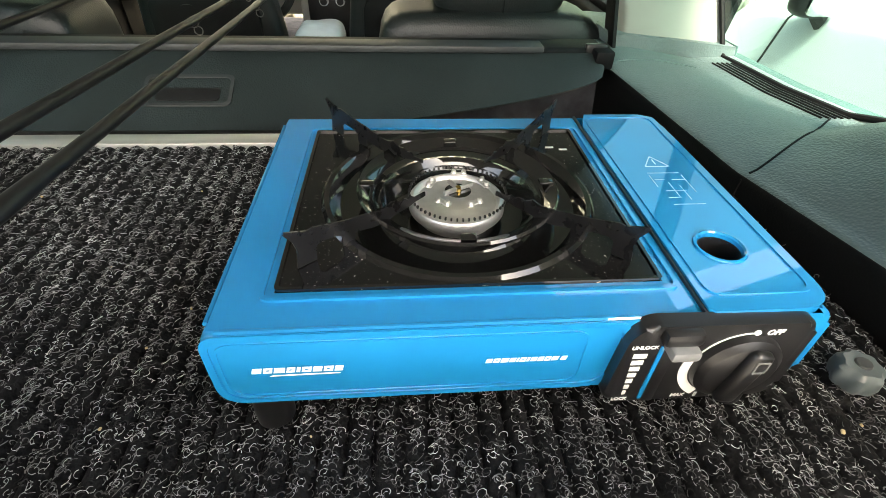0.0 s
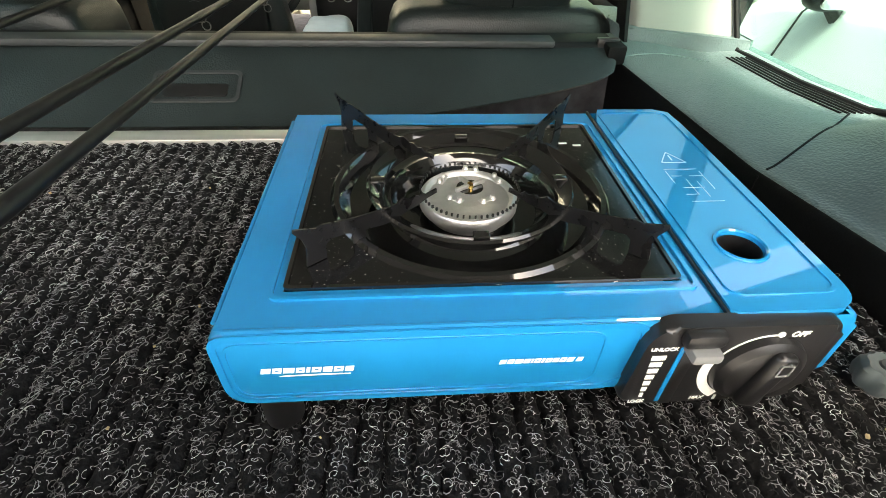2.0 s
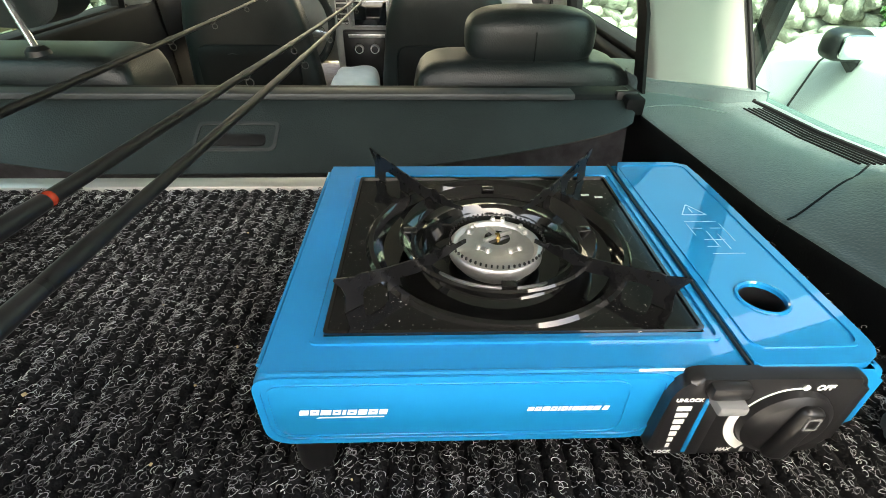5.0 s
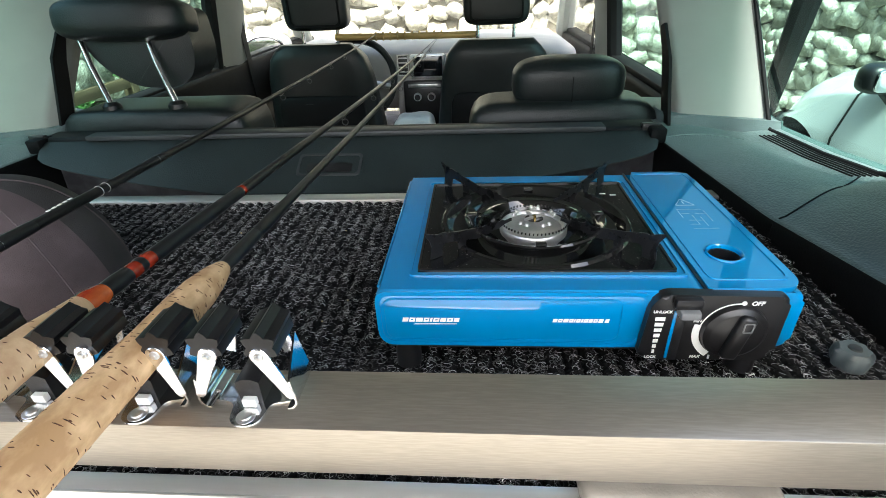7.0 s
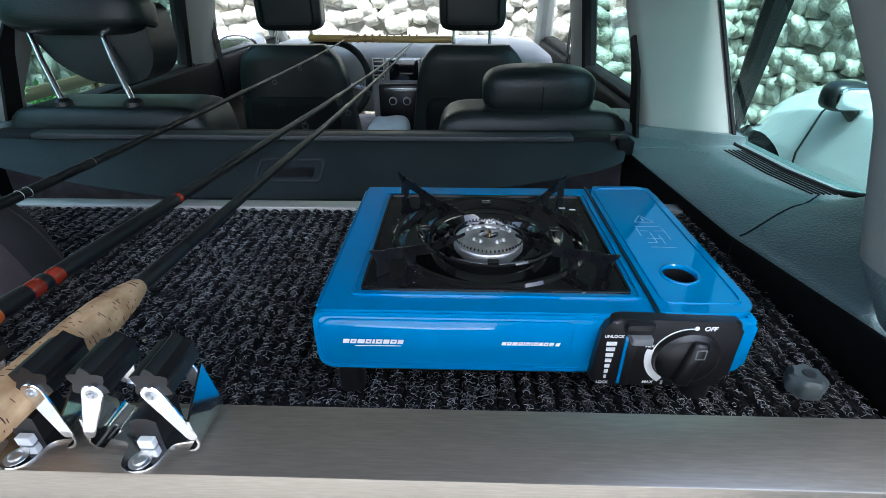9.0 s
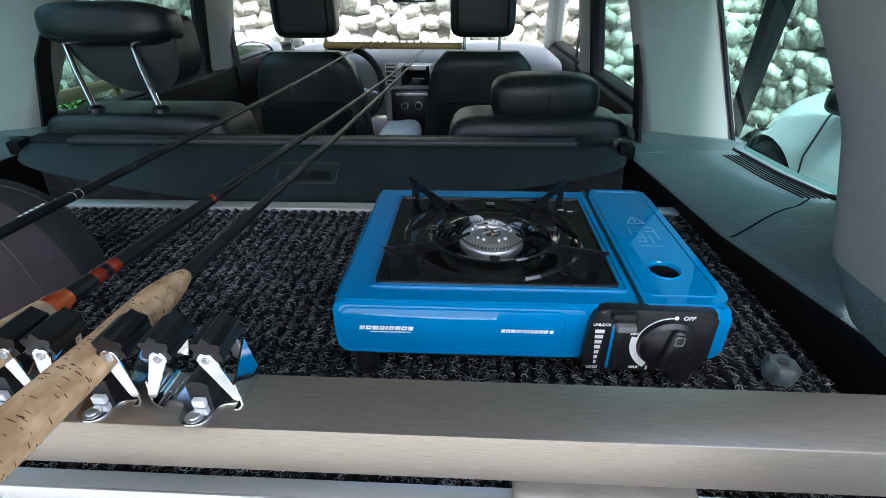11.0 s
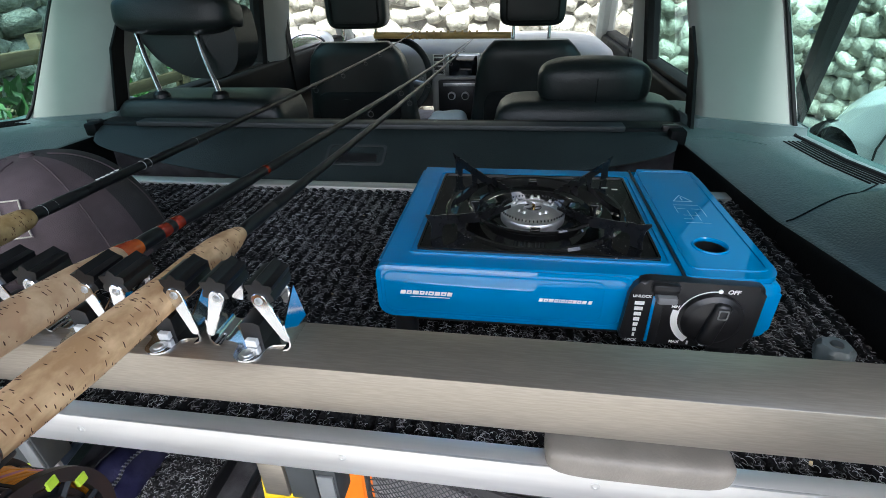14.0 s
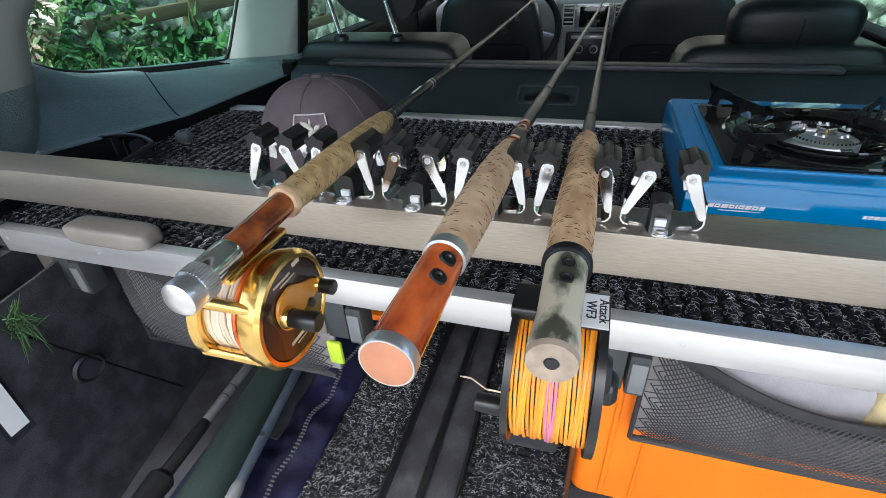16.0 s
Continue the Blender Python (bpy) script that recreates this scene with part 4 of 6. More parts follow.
# pot support: a ring and four notched arms
sup = part("pot_support", lathe([(0.0735, 0.0930), (0.0720, 0.0945), (0.0640, 0.0910), (0.0610, 0.0880), (0.0620, 0.0868), (0.0660, 0.0885), (0.0725, 0.0905), (0.0735, 0.0930)], (PC[0], PC[1], 0), (0, 0, 1), 72), ENAMEL, stove, "black enamelled pot support")
ARM = [(0.036, 0.0990), (0.046, 0.0985), (0.049, 0.1005), (0.053, 0.0995), (0.057, 0.1015), (0.062, 0.1005), (0.068, 0.1035), (0.073, 0.1015), (0.078, 0.1010), (0.112, 0.1060), (0.132, 0.1105), (0.137, 0.1100), (0.1515, 0.1150), (0.1525, 0.1130),
       (0.1475, 0.1060), (0.1455, 0.0990), (0.1475, 0.0868), (0.1330, 0.0868), (0.1320, 0.0960), (0.1280, 0.0985), (0.1160, 0.0970), (0.1120, 0.0950), (0.1115, 0.0868), (0.1020, 0.0868), (0.1010, 0.0935), (0.0860, 0.0905), (0.0740, 0.0900), (0.0640, 0.0925), (0.0540, 0.0930), (0.0460, 0.0950), (0.036, 0.0960)]
for tip in ((0.0085, 0.2070), (0.2110, 0.2040), (0.0060, 0.0150), (0.2165, 0.0125)):
    d = Vector((tip[0] - PC[0], tip[1] - PC[1]))
    scale_r = d.length / 0.1525
    d.normalize()
    nrm = Vector((-d.y, d.x, 0)) * 0.0013
    bm = prism(ARM, lambda a, b: (PC[0] + d.x * a * scale_r - nrm.x / 2, PC[1] + d.y * a * scale_r - nrm.y / 2, b), nrm)
    arm = part("arm", bm, ARMBLACK, sup, smooth=20)
for a in (0.0, 1.571, 3.142, 4.712):
    part("support_clip", box((PC[0] + 0.0655 * math.cos(a) - 0.005, PC[1] + 0.0655 * math.sin(a) - 0.0035, 0.0925), (PC[0] + 0.0655 * math.cos(a) + 0.005, PC[1] + 0.0655 * math.sin(a) + 0.0035, 0.0948), 0.0006), ENAMEL, sup)
# burner
BC = (0.1120, 0.0900)
burner = part("burner", lathe([(0.0290, 0.0690), (0.0290, 0.0880), (0.0345, 0.0888), (0.0352, 0.0900), (0.0352, 0.0958), (0.0340, 0.0976), (0.0318, 0.0982), (0.0302, 0.0972), (0.0292, 0.0950), (0.0250, 0.0946), (0.0120, 0.0944), (0.0100, 0.0930), (0.0, 0.0920)], (BC[0], BC[1], 0), (0, 0, 1), 64), BURNER, stove, "silver cast aluminium burner head")
burner.location = (0, 0.004, -0.0125)
for k in range(56):
    a = 2 * math.pi * k / 56
    part("flame_slot", box((-0.0006, -0.0006, -0.0010), (0.0008, 0.0006, 0.0010), m=Matrix.Translation((BC[0] + 0.0347 * math.cos(a), BC[1] + 0.0347 * math.sin(a), 0.0922)) @ Matrix.Rotation(a, 4, "Z")), BLACKPL, burner)
for a in (0.35, 1.45, 2.75, 4.1, 5.2):
    for s in (-0.17, 0.17):
        r = 0.0215
        part("rivet", lathe([(0, 0.0034), (0.0016, 0.0032), (0.0019, 0.0010), (0.0024, 0)], (BC[0] + r * math.cos(a + s), BC[1] + r * math.sin(a + s), 0.0944), (0, 0, 1), 12), BURNER, burner)
    part("rivet_pad", box((-0.0025, -0.006, 0), (0.0025, 0.006, 0.0012), 0.0008, m=Matrix.Translation((BC[0] + 0.0205 * math.cos(a), BC[1] + 0.0205 * math.sin(a), 0.0942)) @ Matrix.Rotation(a, 4, "Z")), BURNER, burner)
part("centre_hole", lathe([(0, 0.0), (0.0095, 0.0)], (BC[0], BC[1], 0.0932), (0, 0, 1), 24), ENAMEL, burner)
for a in (0.5, 2.1, 3.7):
    part("centre_vane", box((0.001, -0.0012, 0), (0.0125, 0.0012, 0.003), 0.0004, m=Matrix.Translation((BC[0], BC[1], 0.0934)) @ Matrix.Rotation(a, 4, "Z")), BURNER, burner)
part("jet", lathe([(0, 0.003), (0.002, 0.003), (0.0025, 0)], (BC[0], BC[1], 0.0934), (0, 0, 1), 10), GOLD, burner)
# control panel
pan_pts = [(0.1905, 0.0195), (0.2935, 0.0200), (0.3025, 0.0270), (0.3025, 0.0860), (0.2040, 0.0880), (0.1945, 0.0780)]
panel = part("control_panel", prism(rounded(pan_pts, [0.010, 0.014, 0.006, 0.008, 0.012, 0.014], 5), XZ(-0.0290), (0, -0.0100, 0), 0.004, 3), BLACKPL, stove, "black plastic control panel")
PY = -0.0392
KX, KZ = 0.2640, 0.0520
knob = part("knob", lathe([(0.0262, 0.0), (0.0252, 0.004), (0.0215, 0.0065), (0.0205, 0.0070), (0.0, 0.0072)], (KX, PY, KZ), (0, -1, 0), 48), BLACKPL, stove, "black ribbed control knob")
part("knob_grip", box((-0.0070, -0.0085, -0.0225), (0.0070, 0.0, 0.0215), 0.004, 3, m=Matrix.Translation((KX + 0.0005, PY - 0.004, KZ)) @ Matrix.Rotation(radians(12), 4, "Y")), BLACKPL, knob)
o, i = rounded(rect(-0.0040, 0.008, 0.0040, 0.0175), 0.001, 2), rounded(rect(-0.0030, 0.009, 0.0030, 0.0165), 0.001, 2)
g = ring_prism(o, i, lambda a, b: (KX + a + 0.0035, PY - 0.0130, KZ + b), (0, 0.0008, 0))
part("pointer_mark", g, GREYPL, knob)
slot = part("lever_slot", box((0.2135, PY - 0.0004, 0.022), (0.2215, PY + 0.002, 0.072), 0.0003), BLUE, panel)
part("slot_shadow", box((0.2160, PY - 0.0008, 0.020), (0.2235, PY + 0.002, 0.074), 0.0003), BLACKPL, panel)
lever = part("lever", box((0.2145, -0.0500, 0.0700), (0.2310, -0.038, 0.0772), 0.002, 2), GREYPL, stove, "grey cartridge lever")
part("lever_hood", box((0.2105, -0.0455, 0.0765), (0.2330, -0.037, 0.0868), 0.003, 2), BLACKPL, lever)
# white marks: lock bars, flame arc, words
for k in range(7):
    w = 0.0040 * (1 - k / 8)
    part("lock_bar", box((0.2035 - w, PY - 0.0003, 0.0620 - 0.0058 * k), (0.2035 + w, PY + 0.0006, 0.0655 - 0.0058 * k)), WHITEPRINT, panel)
arc = lambda a0, a1, r0, r1, n=20: [(KX + r1 * math.cos(a0 + (a1 - a0) * k / n), KZ + r1 * math.sin(a0 + (a1 - a0) * k / n)) for k in range(n + 1)] + [(KX + r0 * math.cos(a1 + (a0 - a1) * k / n), KZ + r0 * math.sin(a1 + (a0 - a1) * k / n)) for k in range(n + 1)]
part("flame_scale", prism(arc(radians(168), radians(238), 0.0268, 0.0325), XZ(PY + 0.0004), (0, -0.0007, 0)), WHITEPRINT, panel)
part("scale_arc", prism(arc(radians(84), radians(168), 0.0272, 0.0280), XZ(PY + 0.0004), (0, -0.0007, 0)), WHITEPRINT, panel)
part("off_dot", lathe([(0, 0.0007), (0.0019, 0.0006), (0.0019, -0.0004)], (KX + 0.002, PY, KZ + 0.0282), (0, -1, 0), 16), WHITEPRINT, panel)
front = lambda x, z: pose(x, PY - 0.0002, z, 90, 0, 0)
lettering("OFF", 0.0056, front(KX + 0.0125, KZ + 0.0262), WHITEPRINT, panel, shear=0.15, width=0.0001)
lettering("UNLOCK", 0.0037, front(0.2045, 0.0700), WHITEPRINT, panel, width=0.0001)
lettering("LOCK", 0.0037, front(0.2020, 0.0215), WHITEPRINT, panel, width=0.0001)
lettering("MAX", 0.0040, front(0.2390, 0.0225), WHITEPRINT, panel, shear=0.15, width=0.0001)
lettering("MIN", 0.0036, front(0.2335, 0.0610), WHITEPRINT, panel, shear=0.15, width=0.0001)
lettering("IGN", 0.0042, front(0.2640, 0.0215), WHITEPRINT, panel, shear=0.15, width=0.0001)
part("spark_mark", box((0.2500, PY - 0.0003, 0.0215), (0.2516, PY + 0.0004, 0.0255), m=Matrix.Identity(4)), WHITEPRINT, panel)
# maker's and model marks as plain slanted shapes
slant = lambda x0, x1, z0, z1: [(x0, z0), (x1, z0), (x1 + (z1 - z0) * 0.25, z1), (x0 + (z1 - z0) * 0.25, z1)]
x = -0.0135
for k_, w in enumerate((0.0052, 0.0050, 0.0060, 0.0046, 0.0020, 0.0052, 0.0050, 0.0052, 0.0046)):
    o = slant(x, x + w, 0.0525, 0.0568)
    cx_, cz_ = x + w / 2 + 0.0005, 0.0546
    part("maker_mark", ring_prism(o, [(cx_ + (a - cx_) * (0.40 if k_ % 2 else 0.04), cz_ + (b - cz_) * (0.30 if k_ % 2 else 0.04)) for a, b in o], XZ(-0.0306), (0, -0.0006, 0)), WHITEPRINT, body)
    x += w + 0.0009
part("maker_underline", prism([(-0.004, 0.0495), (0.035, 0.0500), (0.035, 0.0506), (0.020, 0.0508), (-0.002, 0.0503)], XZ(-0.0306), (0, -0.0006, 0)), WHITEPRINT, body)
x = 0.1175
for k_, w in enumerate((0.0036, 0.0036, 0.0042, 0.0034, 0.0010, 0.0034, 0.0014, 0.0034, 0.0032, 0.0034, 0.0038, 0.0, 0.0034)):
    if w:
        o = slant(x, x + w, 0.0530, 0.0566)
        cx_, cz_ = x + w / 2 + 0.0004, 0.0548
        part("model_mark", ring_prism(o, [(cx_ + (a - cx_) * (0.40 if k_ % 2 else 0.04), cz_ + (b - cz_) * (0.30 if k_ % 2 else 0.04)) for a, b in o], XZ(-0.0306), (0, -0.0006, 0)), WHITEPRINT, body)
    x += w + 0.0008
for fx, fy in ((-0.012, -0.020), (0.29, -0.020), (-0.012, 0.21), (0.29, 0.21)):
    part("foot", lathe([(0.0, -0.002), (0.012, -0.002), (0.012, 0.012), (0.010, 0.027), (0.0, 0.027)], (fx, fy, -0.001), (0, 0, 1), 20), RUBBER, stove)
part("base_plate", box((-0.03, -0.022, 0.016), (0.312, 0.222, 0.027)), BLACKPL, stove)


# ---- spring clips on the rail ----
def star_roll(at, length, r, turn):
    pts = []
    for k in range(24):
        a = 2 * math.pi * k / 24 + turn
        rr = r * (0.84 + 0.16 * math.cos(6 * (a - turn)))
        pts.append((rr * math.cos(a), rr * math.sin(a)))
    return prism(pts, lambda a, b: (at[0] + a, at[1], at[2] + b), (0, length, 0), 0.0008, 2)


def rod_clip(spread):
    c = thing("rod_clip", (0, -0.175, 0.104), "chromed spring clip with two black rubber rollers on the rail", "clip", "rod clips on the rail")
    # folded sheet: a flat lobed base with two upturned sides
    lobe = rounded([(-0.0245, -0.171), (-0.011, -0.1735), (-0.0085, -0.190), (0.0085, -0.190), (0.011, -0.1735), (0.0245, -0.171), (0.0245, -0.150), (-0.0245, -0.150)], [0.004, 0.004, 0.008, 0.008, 0.004, 0.004, 0.002, 0.002], 5)
    base = part("base", prism(lobe, XY(0.1042), (0, 0, 0.0013)), CHROME, c)
    for s in (-1, 1):
        def side(u, v):
            yy = -0.1775 + 0.028 * v
            x_, z_ = lerp([(0, 0.0225, 0.1050), (0.15, 0.0265, 0.1060), (0.35, 0.0290, 0.1100), (1, 0.0275 - 0.004 * v, 0.1270 + 0.012 * v)], u)
            return (s * x_, yy, z_)
        part("side_wall", grid(8, 2, side, 0.0012), CHROME, base)
        rx, rz = s * spread, 0.1450
        bx, bz = s * 0.0262, 0.1165
        d = Vector((rx - bx, rz - bz))
        n_ = Vector((-d.y, d.x)).normalized()
        d.normalize()
        pts = []
        for k in range(9):
            a = -math.pi / 2 + math.pi * k / 8
            pts.append((rx + 0.0052 * (d.x * math.cos(a) + n_.x * math.sin(a)), rz + 0.0052 * (d.y * math.cos(a) + n_.y * math.sin(a))))
        for k in range(5):
            a = math.pi / 2 + math.pi * k / 4
            pts.append((bx + 0.0030 * (d.x * math.cos(a) + n_.x * math.sin(a)), bz + 0.0030 * (d.y * math.cos(a) + n_.y * math.sin(a))))
        arm = part("arm", prism(pts, XZ(-0.1765), (0, -0.0014, 0), 0.0004, 1), CHROME, c)
        part("arm_strap", box((-0.0042, 0, -0.012), (0.0042, 0.0012, 0.010), 0.0003, 1, m=Matrix.Translation((rx + s * 0.002, -0.1515, rz - 0.008)) @ Matrix.Rotation(-s * 0.25, 4, "Y")), CHROME, arm)
        part("rivet", lathe([(0, 0.0018), (0.0013, 0.0017), (0.0017, 0.0008), (0.0026, 0.0006), (0.0028, 0)], (rx, -0.1778, rz), (0, -1, 0), 14), CHROMESATIN, arm)
        part("roller", star_roll((rx + s * 0.0010, -0.1765, rz + 0.0050), 0.0270, 0.0104, 0.52), RUBBER, arm, "black ribbed rubber roller")
    part("rubber_block", prism([(-0.0065, 0.1055), (0.0065, 0.1055), (0.0070, 0.1215), (0.0030, 0.1235), (-0.0030, 0.1235), (-0.0070, 0.1215)], XZ(-0.1735), (0, 0.0200, 0), 0.0006, 1), RUBBER, c)
    part("spring_tab", box((-0.0040, -0.1775, 0.1060), (0.0040, -0.1735, 0.1115), 0.0004, 1), WHITEPRINT, c, "white plastic tab")
    part("bolt", lathe([(0, 0.0022), (0.0020, 0.0022), (0.0034, 0.0014), (0.0036, 0.0004), (0.0055, 0.0003), (0.0055, 0)], (0, -0.1835, 0.1055), (0, 0, 1), 20), CHROMESATIN, c)
    return c


clip_free = rod_clip(0.0142)
clip_held = rod_clip(0.0205)
clip_free.matrix_basis = pose(-0.0775, -0.175, 0.104)
clip_held.matrix_basis = pose(-0.1415, -0.175, 0.104)
tagged(clip_held, "chromed spring clip holding a rod between black rubber rollers")
copy_thing(clip_free, pose(-0.2700, -0.175, 0.104))
copy_thing(clip_free, pose(-0.4010, -0.175, 0.104))
copy_thing(clip_held, pose(-0.2060, -0.175, 0.104))
copy_thing(clip_held, pose(-0.3350, -0.175, 0.104))


# ---- fly rods ----
def along(p, q, s):
    return Vector(p) + (Vector(q) - Vector(p)) * s


def grip_shape(r, prof, p, q, seg=28):
    return tube([along(p, q, s) for s, _ in prof], [r * k for _, k in prof], seg)


def cork_pores(grip, p, q, r, n, rng_, prof):
    bm = bmesh.new()
    d = (Vector(q) - Vector(p)).normalized()
    a, b = frame_of(d)
    for _ in range(n):
        s, an = rng_.uniform(0.03, 0.97), rng_.uniform(0, 6.28)
        r_ = r * lerp(prof, s)[0]
        e = a * math.cos(an) + b * math.sin(an)
        t_ = d.cross(e)
        c = along(p, q, s) + e * (r_ - 0.00015)
        lg, wd = rng_.uniform(0.0005, 0.0026), rng_.uniform(0.00015, 0.00035)
        pts = [c + t_ * lg * math.cos(w) * 1.0 + d * wd * math.sin(w) + e * (0.0003 - 0.5 * lg * lg / r_ * math.cos(w) ** 2) for w in [2 * math.pi * k / 6 for k in range(6)]]
        vs = [bm.verts.new(x_) for x_ in pts]
        lo_ = [bm.verts.new(x_ - e * 0.0008) for x_ in pts]
        bm.faces.new(vs)
        for k in range(6):
            bm.faces.new((vs[k], vs[(k + 1) % 6], lo_[(k + 1) % 6], lo_[k]))
    pr = part("pores", bm, CORKPIT, grip)
    tagged(pr, kind="stuff")


GUIDEWIRE = material("dark_guide_wire", (0.10, 0.10, 0.10), 0.3, 0.8, var=0.1)


def blank_of(rod, p, q, r0, r1, sag, guides, wraps, ringmat):
    n = 30
    pt = lambda s: along(p, q, s) + Vector((0, 0, -sag * math.sin(math.pi * s)))
    part("blank", tube([pt(k / n) for k in range(n + 1)], [r0 + (r1 - r0) * k / n for k in range(n + 1)], 12), CARBON, rod, "tapered dark carbon blank")
    rad = lambda s: r0 + (r1 - r0) * s
    for s0, s1, mat_ in wraps:
        part("thread_wrap", tube([pt(s0), pt((s0 + s1) / 2), pt(s1)], [rad(s0) + 0.0003, rad(s0) + 0.0007, rad(s1) + 0.0003], 12), mat_, rod)
    for k, s in enumerate(guides):
        c = pt(s)
        rr = 0.0058 * (1 - 0.45 * s)
        down = Vector((0.35, 0, -1)).normalized()
        g_ = part("guide", torus(c + down * (rr + rad(s) + 0.002), (Vector(q) - Vector(p)), rr, 0.0007, 22, 6), GUIDEWIRE, rod, "wire line guide")
        for e in (-1, 1):
            part("guide_foot", tube([c + down * (rad(s) + 0.003) + (Vector(q) - Vector(p)).normalized() * e * 0.001, c + (Vector(q) - Vector(p)).normalized() * e * 0.014 + down * rad(s) * 0.9], 0.0007, 6), GUIDEWIRE, g_)
        part("thread_wrap", tube([pt(s - 0.008), pt(s), pt(s + 0.008)], [rad(s) + 0.0002, rad(s) + 0.0006, rad(s) + 0.0002], 10), ringmat, rod)


rng2 = np.random.default_rng(11)
G3 = [(0, 0.93), (0.06, 0.97), (0.25, 1.05), (0.45, 1.0), (0.6, 0.93), (0.74, 0.98), (0.84, 0.94), (0.93, 0.74), (0.985, 0.52), (1, 0.4)]
G2 = [(0, 0.95), (0.1, 1.0), (0.35, 1.06), (0.6, 1.04), (0.8, 0.95), (0.93, 0.78), (1, 0.70)]
G1 = [(0, 0.98), (0.05, 0.90), (0.15, 0.98), (0.4, 1.04), (0.65, 1.0), (0.85, 0.92), (0.97, 0.78), (1, 0.6)]
# rod with the camouflage reel seat
R3A, R3B, R3C = Vector((-0.1390, -0.3690, 0.1470)), Vector((-0.1385, -0.2950, 0.1440)), Vector((-0.1370, -0.0690, 0.1330))
rod3 = thing("fly_rod", (-0.138, -0.2, 0.13), "dark fly rod with cork grip and camouflage reel seat", "fishing rod", "fly rods held in the clips")
g3 = part("cork_grip", grip_shape(0.0128, G3, R3B, R3C), CORK, rod3)
cork_pores(g3, R3B, R3C, 0.0128, 420, rng2, G3)
part("reel_seat", grip_shape(0.0103, [(0, 1.06), (0.05, 1.12), (0.35, 0.98), (0.8, 1.05), (1, 1.1)], R3A, R3B), CAMO, rod3, "camouflage-patterned wooden reel seat")
part("winding_ring", tube([along(R3B, R3C, s) for s in (-0.022, -0.016, 0.004, 0.016)], [0.0114, 0.0128, 0.0128, 0.0122], 28), BLACKPL, rod3)
for q in range(4):
    part("ring_groove", torus(along(R3B, R3C, -0.016 + 0.007 * q), R3C - R3B, 0.0128, 0.0006, 32, 6), RUBBER, rod3)
BUTTGREY = material("grey_cork_butt", (0.34, 0.27, 0.20), 0.7, var=0.15, scale=120, bump=0.3, bscale=400)
part("butt_face", tube([R3A - Vector((0, 0.0022, 0)), R3A + Vector((0, 0.001, 0))], [0.0108, 0.0113], 28), BUTTGREY, rod3)
part("butt_hole", lathe([(0, 0.0026), (0.0018, 0.0026), (0.0028, 0.0030), (0.0034, 0.0022)], R3A, (0, -1, 0.03), 16), BLACKPL, rod3)
for s in (0.62, 0.80):
    c = along(R3A, R3B, s) + Vector((0.001, 0, 0.0100))
    part("seat_screw", lathe([(0, 0.0008), (0.002, 0.0006), (0.0024, 0.0016), (0.0036, 0.0014), (0.0038, -0.0006)], c, (0.1, -0.03, 1), 16), BLACKPL, rod3)
blank_of(rod3, R3C - Vector((0, 0.002, 0)), (-0.112, 2.05, 0.075), 0.0052, 0.0009, 0.012, (0.30, 0.40, 0.50, 0.58, 0.66, 0.74), ((0.0, 0.028, BLACKPL), (0.03, 0.06, CARBON)), CARBON)

# rod with the amber burl handle and red wraps
R2A, R2B, R2C = Vector((-0.2010, -0.3930, 0.1550)), Vector((-0.2005, -0.3130, 0.1520)), Vector((-0.1975, -0.1300, 0.1420))
rod2 = thing("fly_rod", (-0.2, -0.2, 0.13), "dark fly rod with pale cork grip and amber burl reel seat", "fishing rod", "fly rods held in the clips")
g2 = part("cork_grip", grip_shape(0.0125, G2, R2B, R2C), CORKPALE, rod2)
cork_pores(g2, R2B, R2C, 0.0125, 260, rng2, G2)
part("reel_seat", grip_shape(0.0116, [(0, 1.0), (0.3, 1.0), (0.7, 0.98), (1, 0.94)], R2A, R2B), BURL, rod2, "polished amber burl wood reel seat")
part("seat_ring", tube([along(R2A, R2B, s) for s in (0.94, 0.95, 1.05, 1.06)], [0.0112, 0.0122, 0.0122, 0.0112], 28), CHROMESATIN, rod2)
part("butt_ring", tube([along(R2A, R2B, s) for s in (-0.02, -0.01, 0.055, 0.06)], [0.0120, 0.0124, 0.0124, 0.0116], 32), CHROMESATIN, rod2)
part("butt_cap", lathe([(0, 0.0022), (0.0085, 0.0020), (0.0112, 0.0008), (0.0115, -0.002)], R2A - Vector((0, 0.001, 0)), (0, -1, 0.04), 32), material("copper_butt_cap", (0.55, 0.24, 0.13), 0.5, 0.2, var=0.08, scale=60), rod2, "flat copper butt cap")
for s, dx in ((0.60, 0.008), (0.80, 0.0085)):
    e = Vector((0.55, 0, 0.83)).normalized()
    c = along(R2A, R2B, s) + e * 0.0110
    part("seat_bolt", lathe([(0, 0.0010), (0.0016, 0.0008), (0.0022, 0.0018), (0.0042, 0.0016), (0.0046, -0.001)], c, e, 18), BLACKPL, rod2)
part("seat_clip", box((-0.2165, -0.340, 0.132), (-0.2085, -0.318, 0.150), 0.0025, 2), CHROMESATIN, rod2)
part("ferrule", tube([along(R2B, R2C, s) for s in (0.985, 1.0, 1.04, 1.09)], [0.0090, 0.0094, 0.0088, 0.0066], 24), BURL, rod2, "lacquered red-brown winding check")
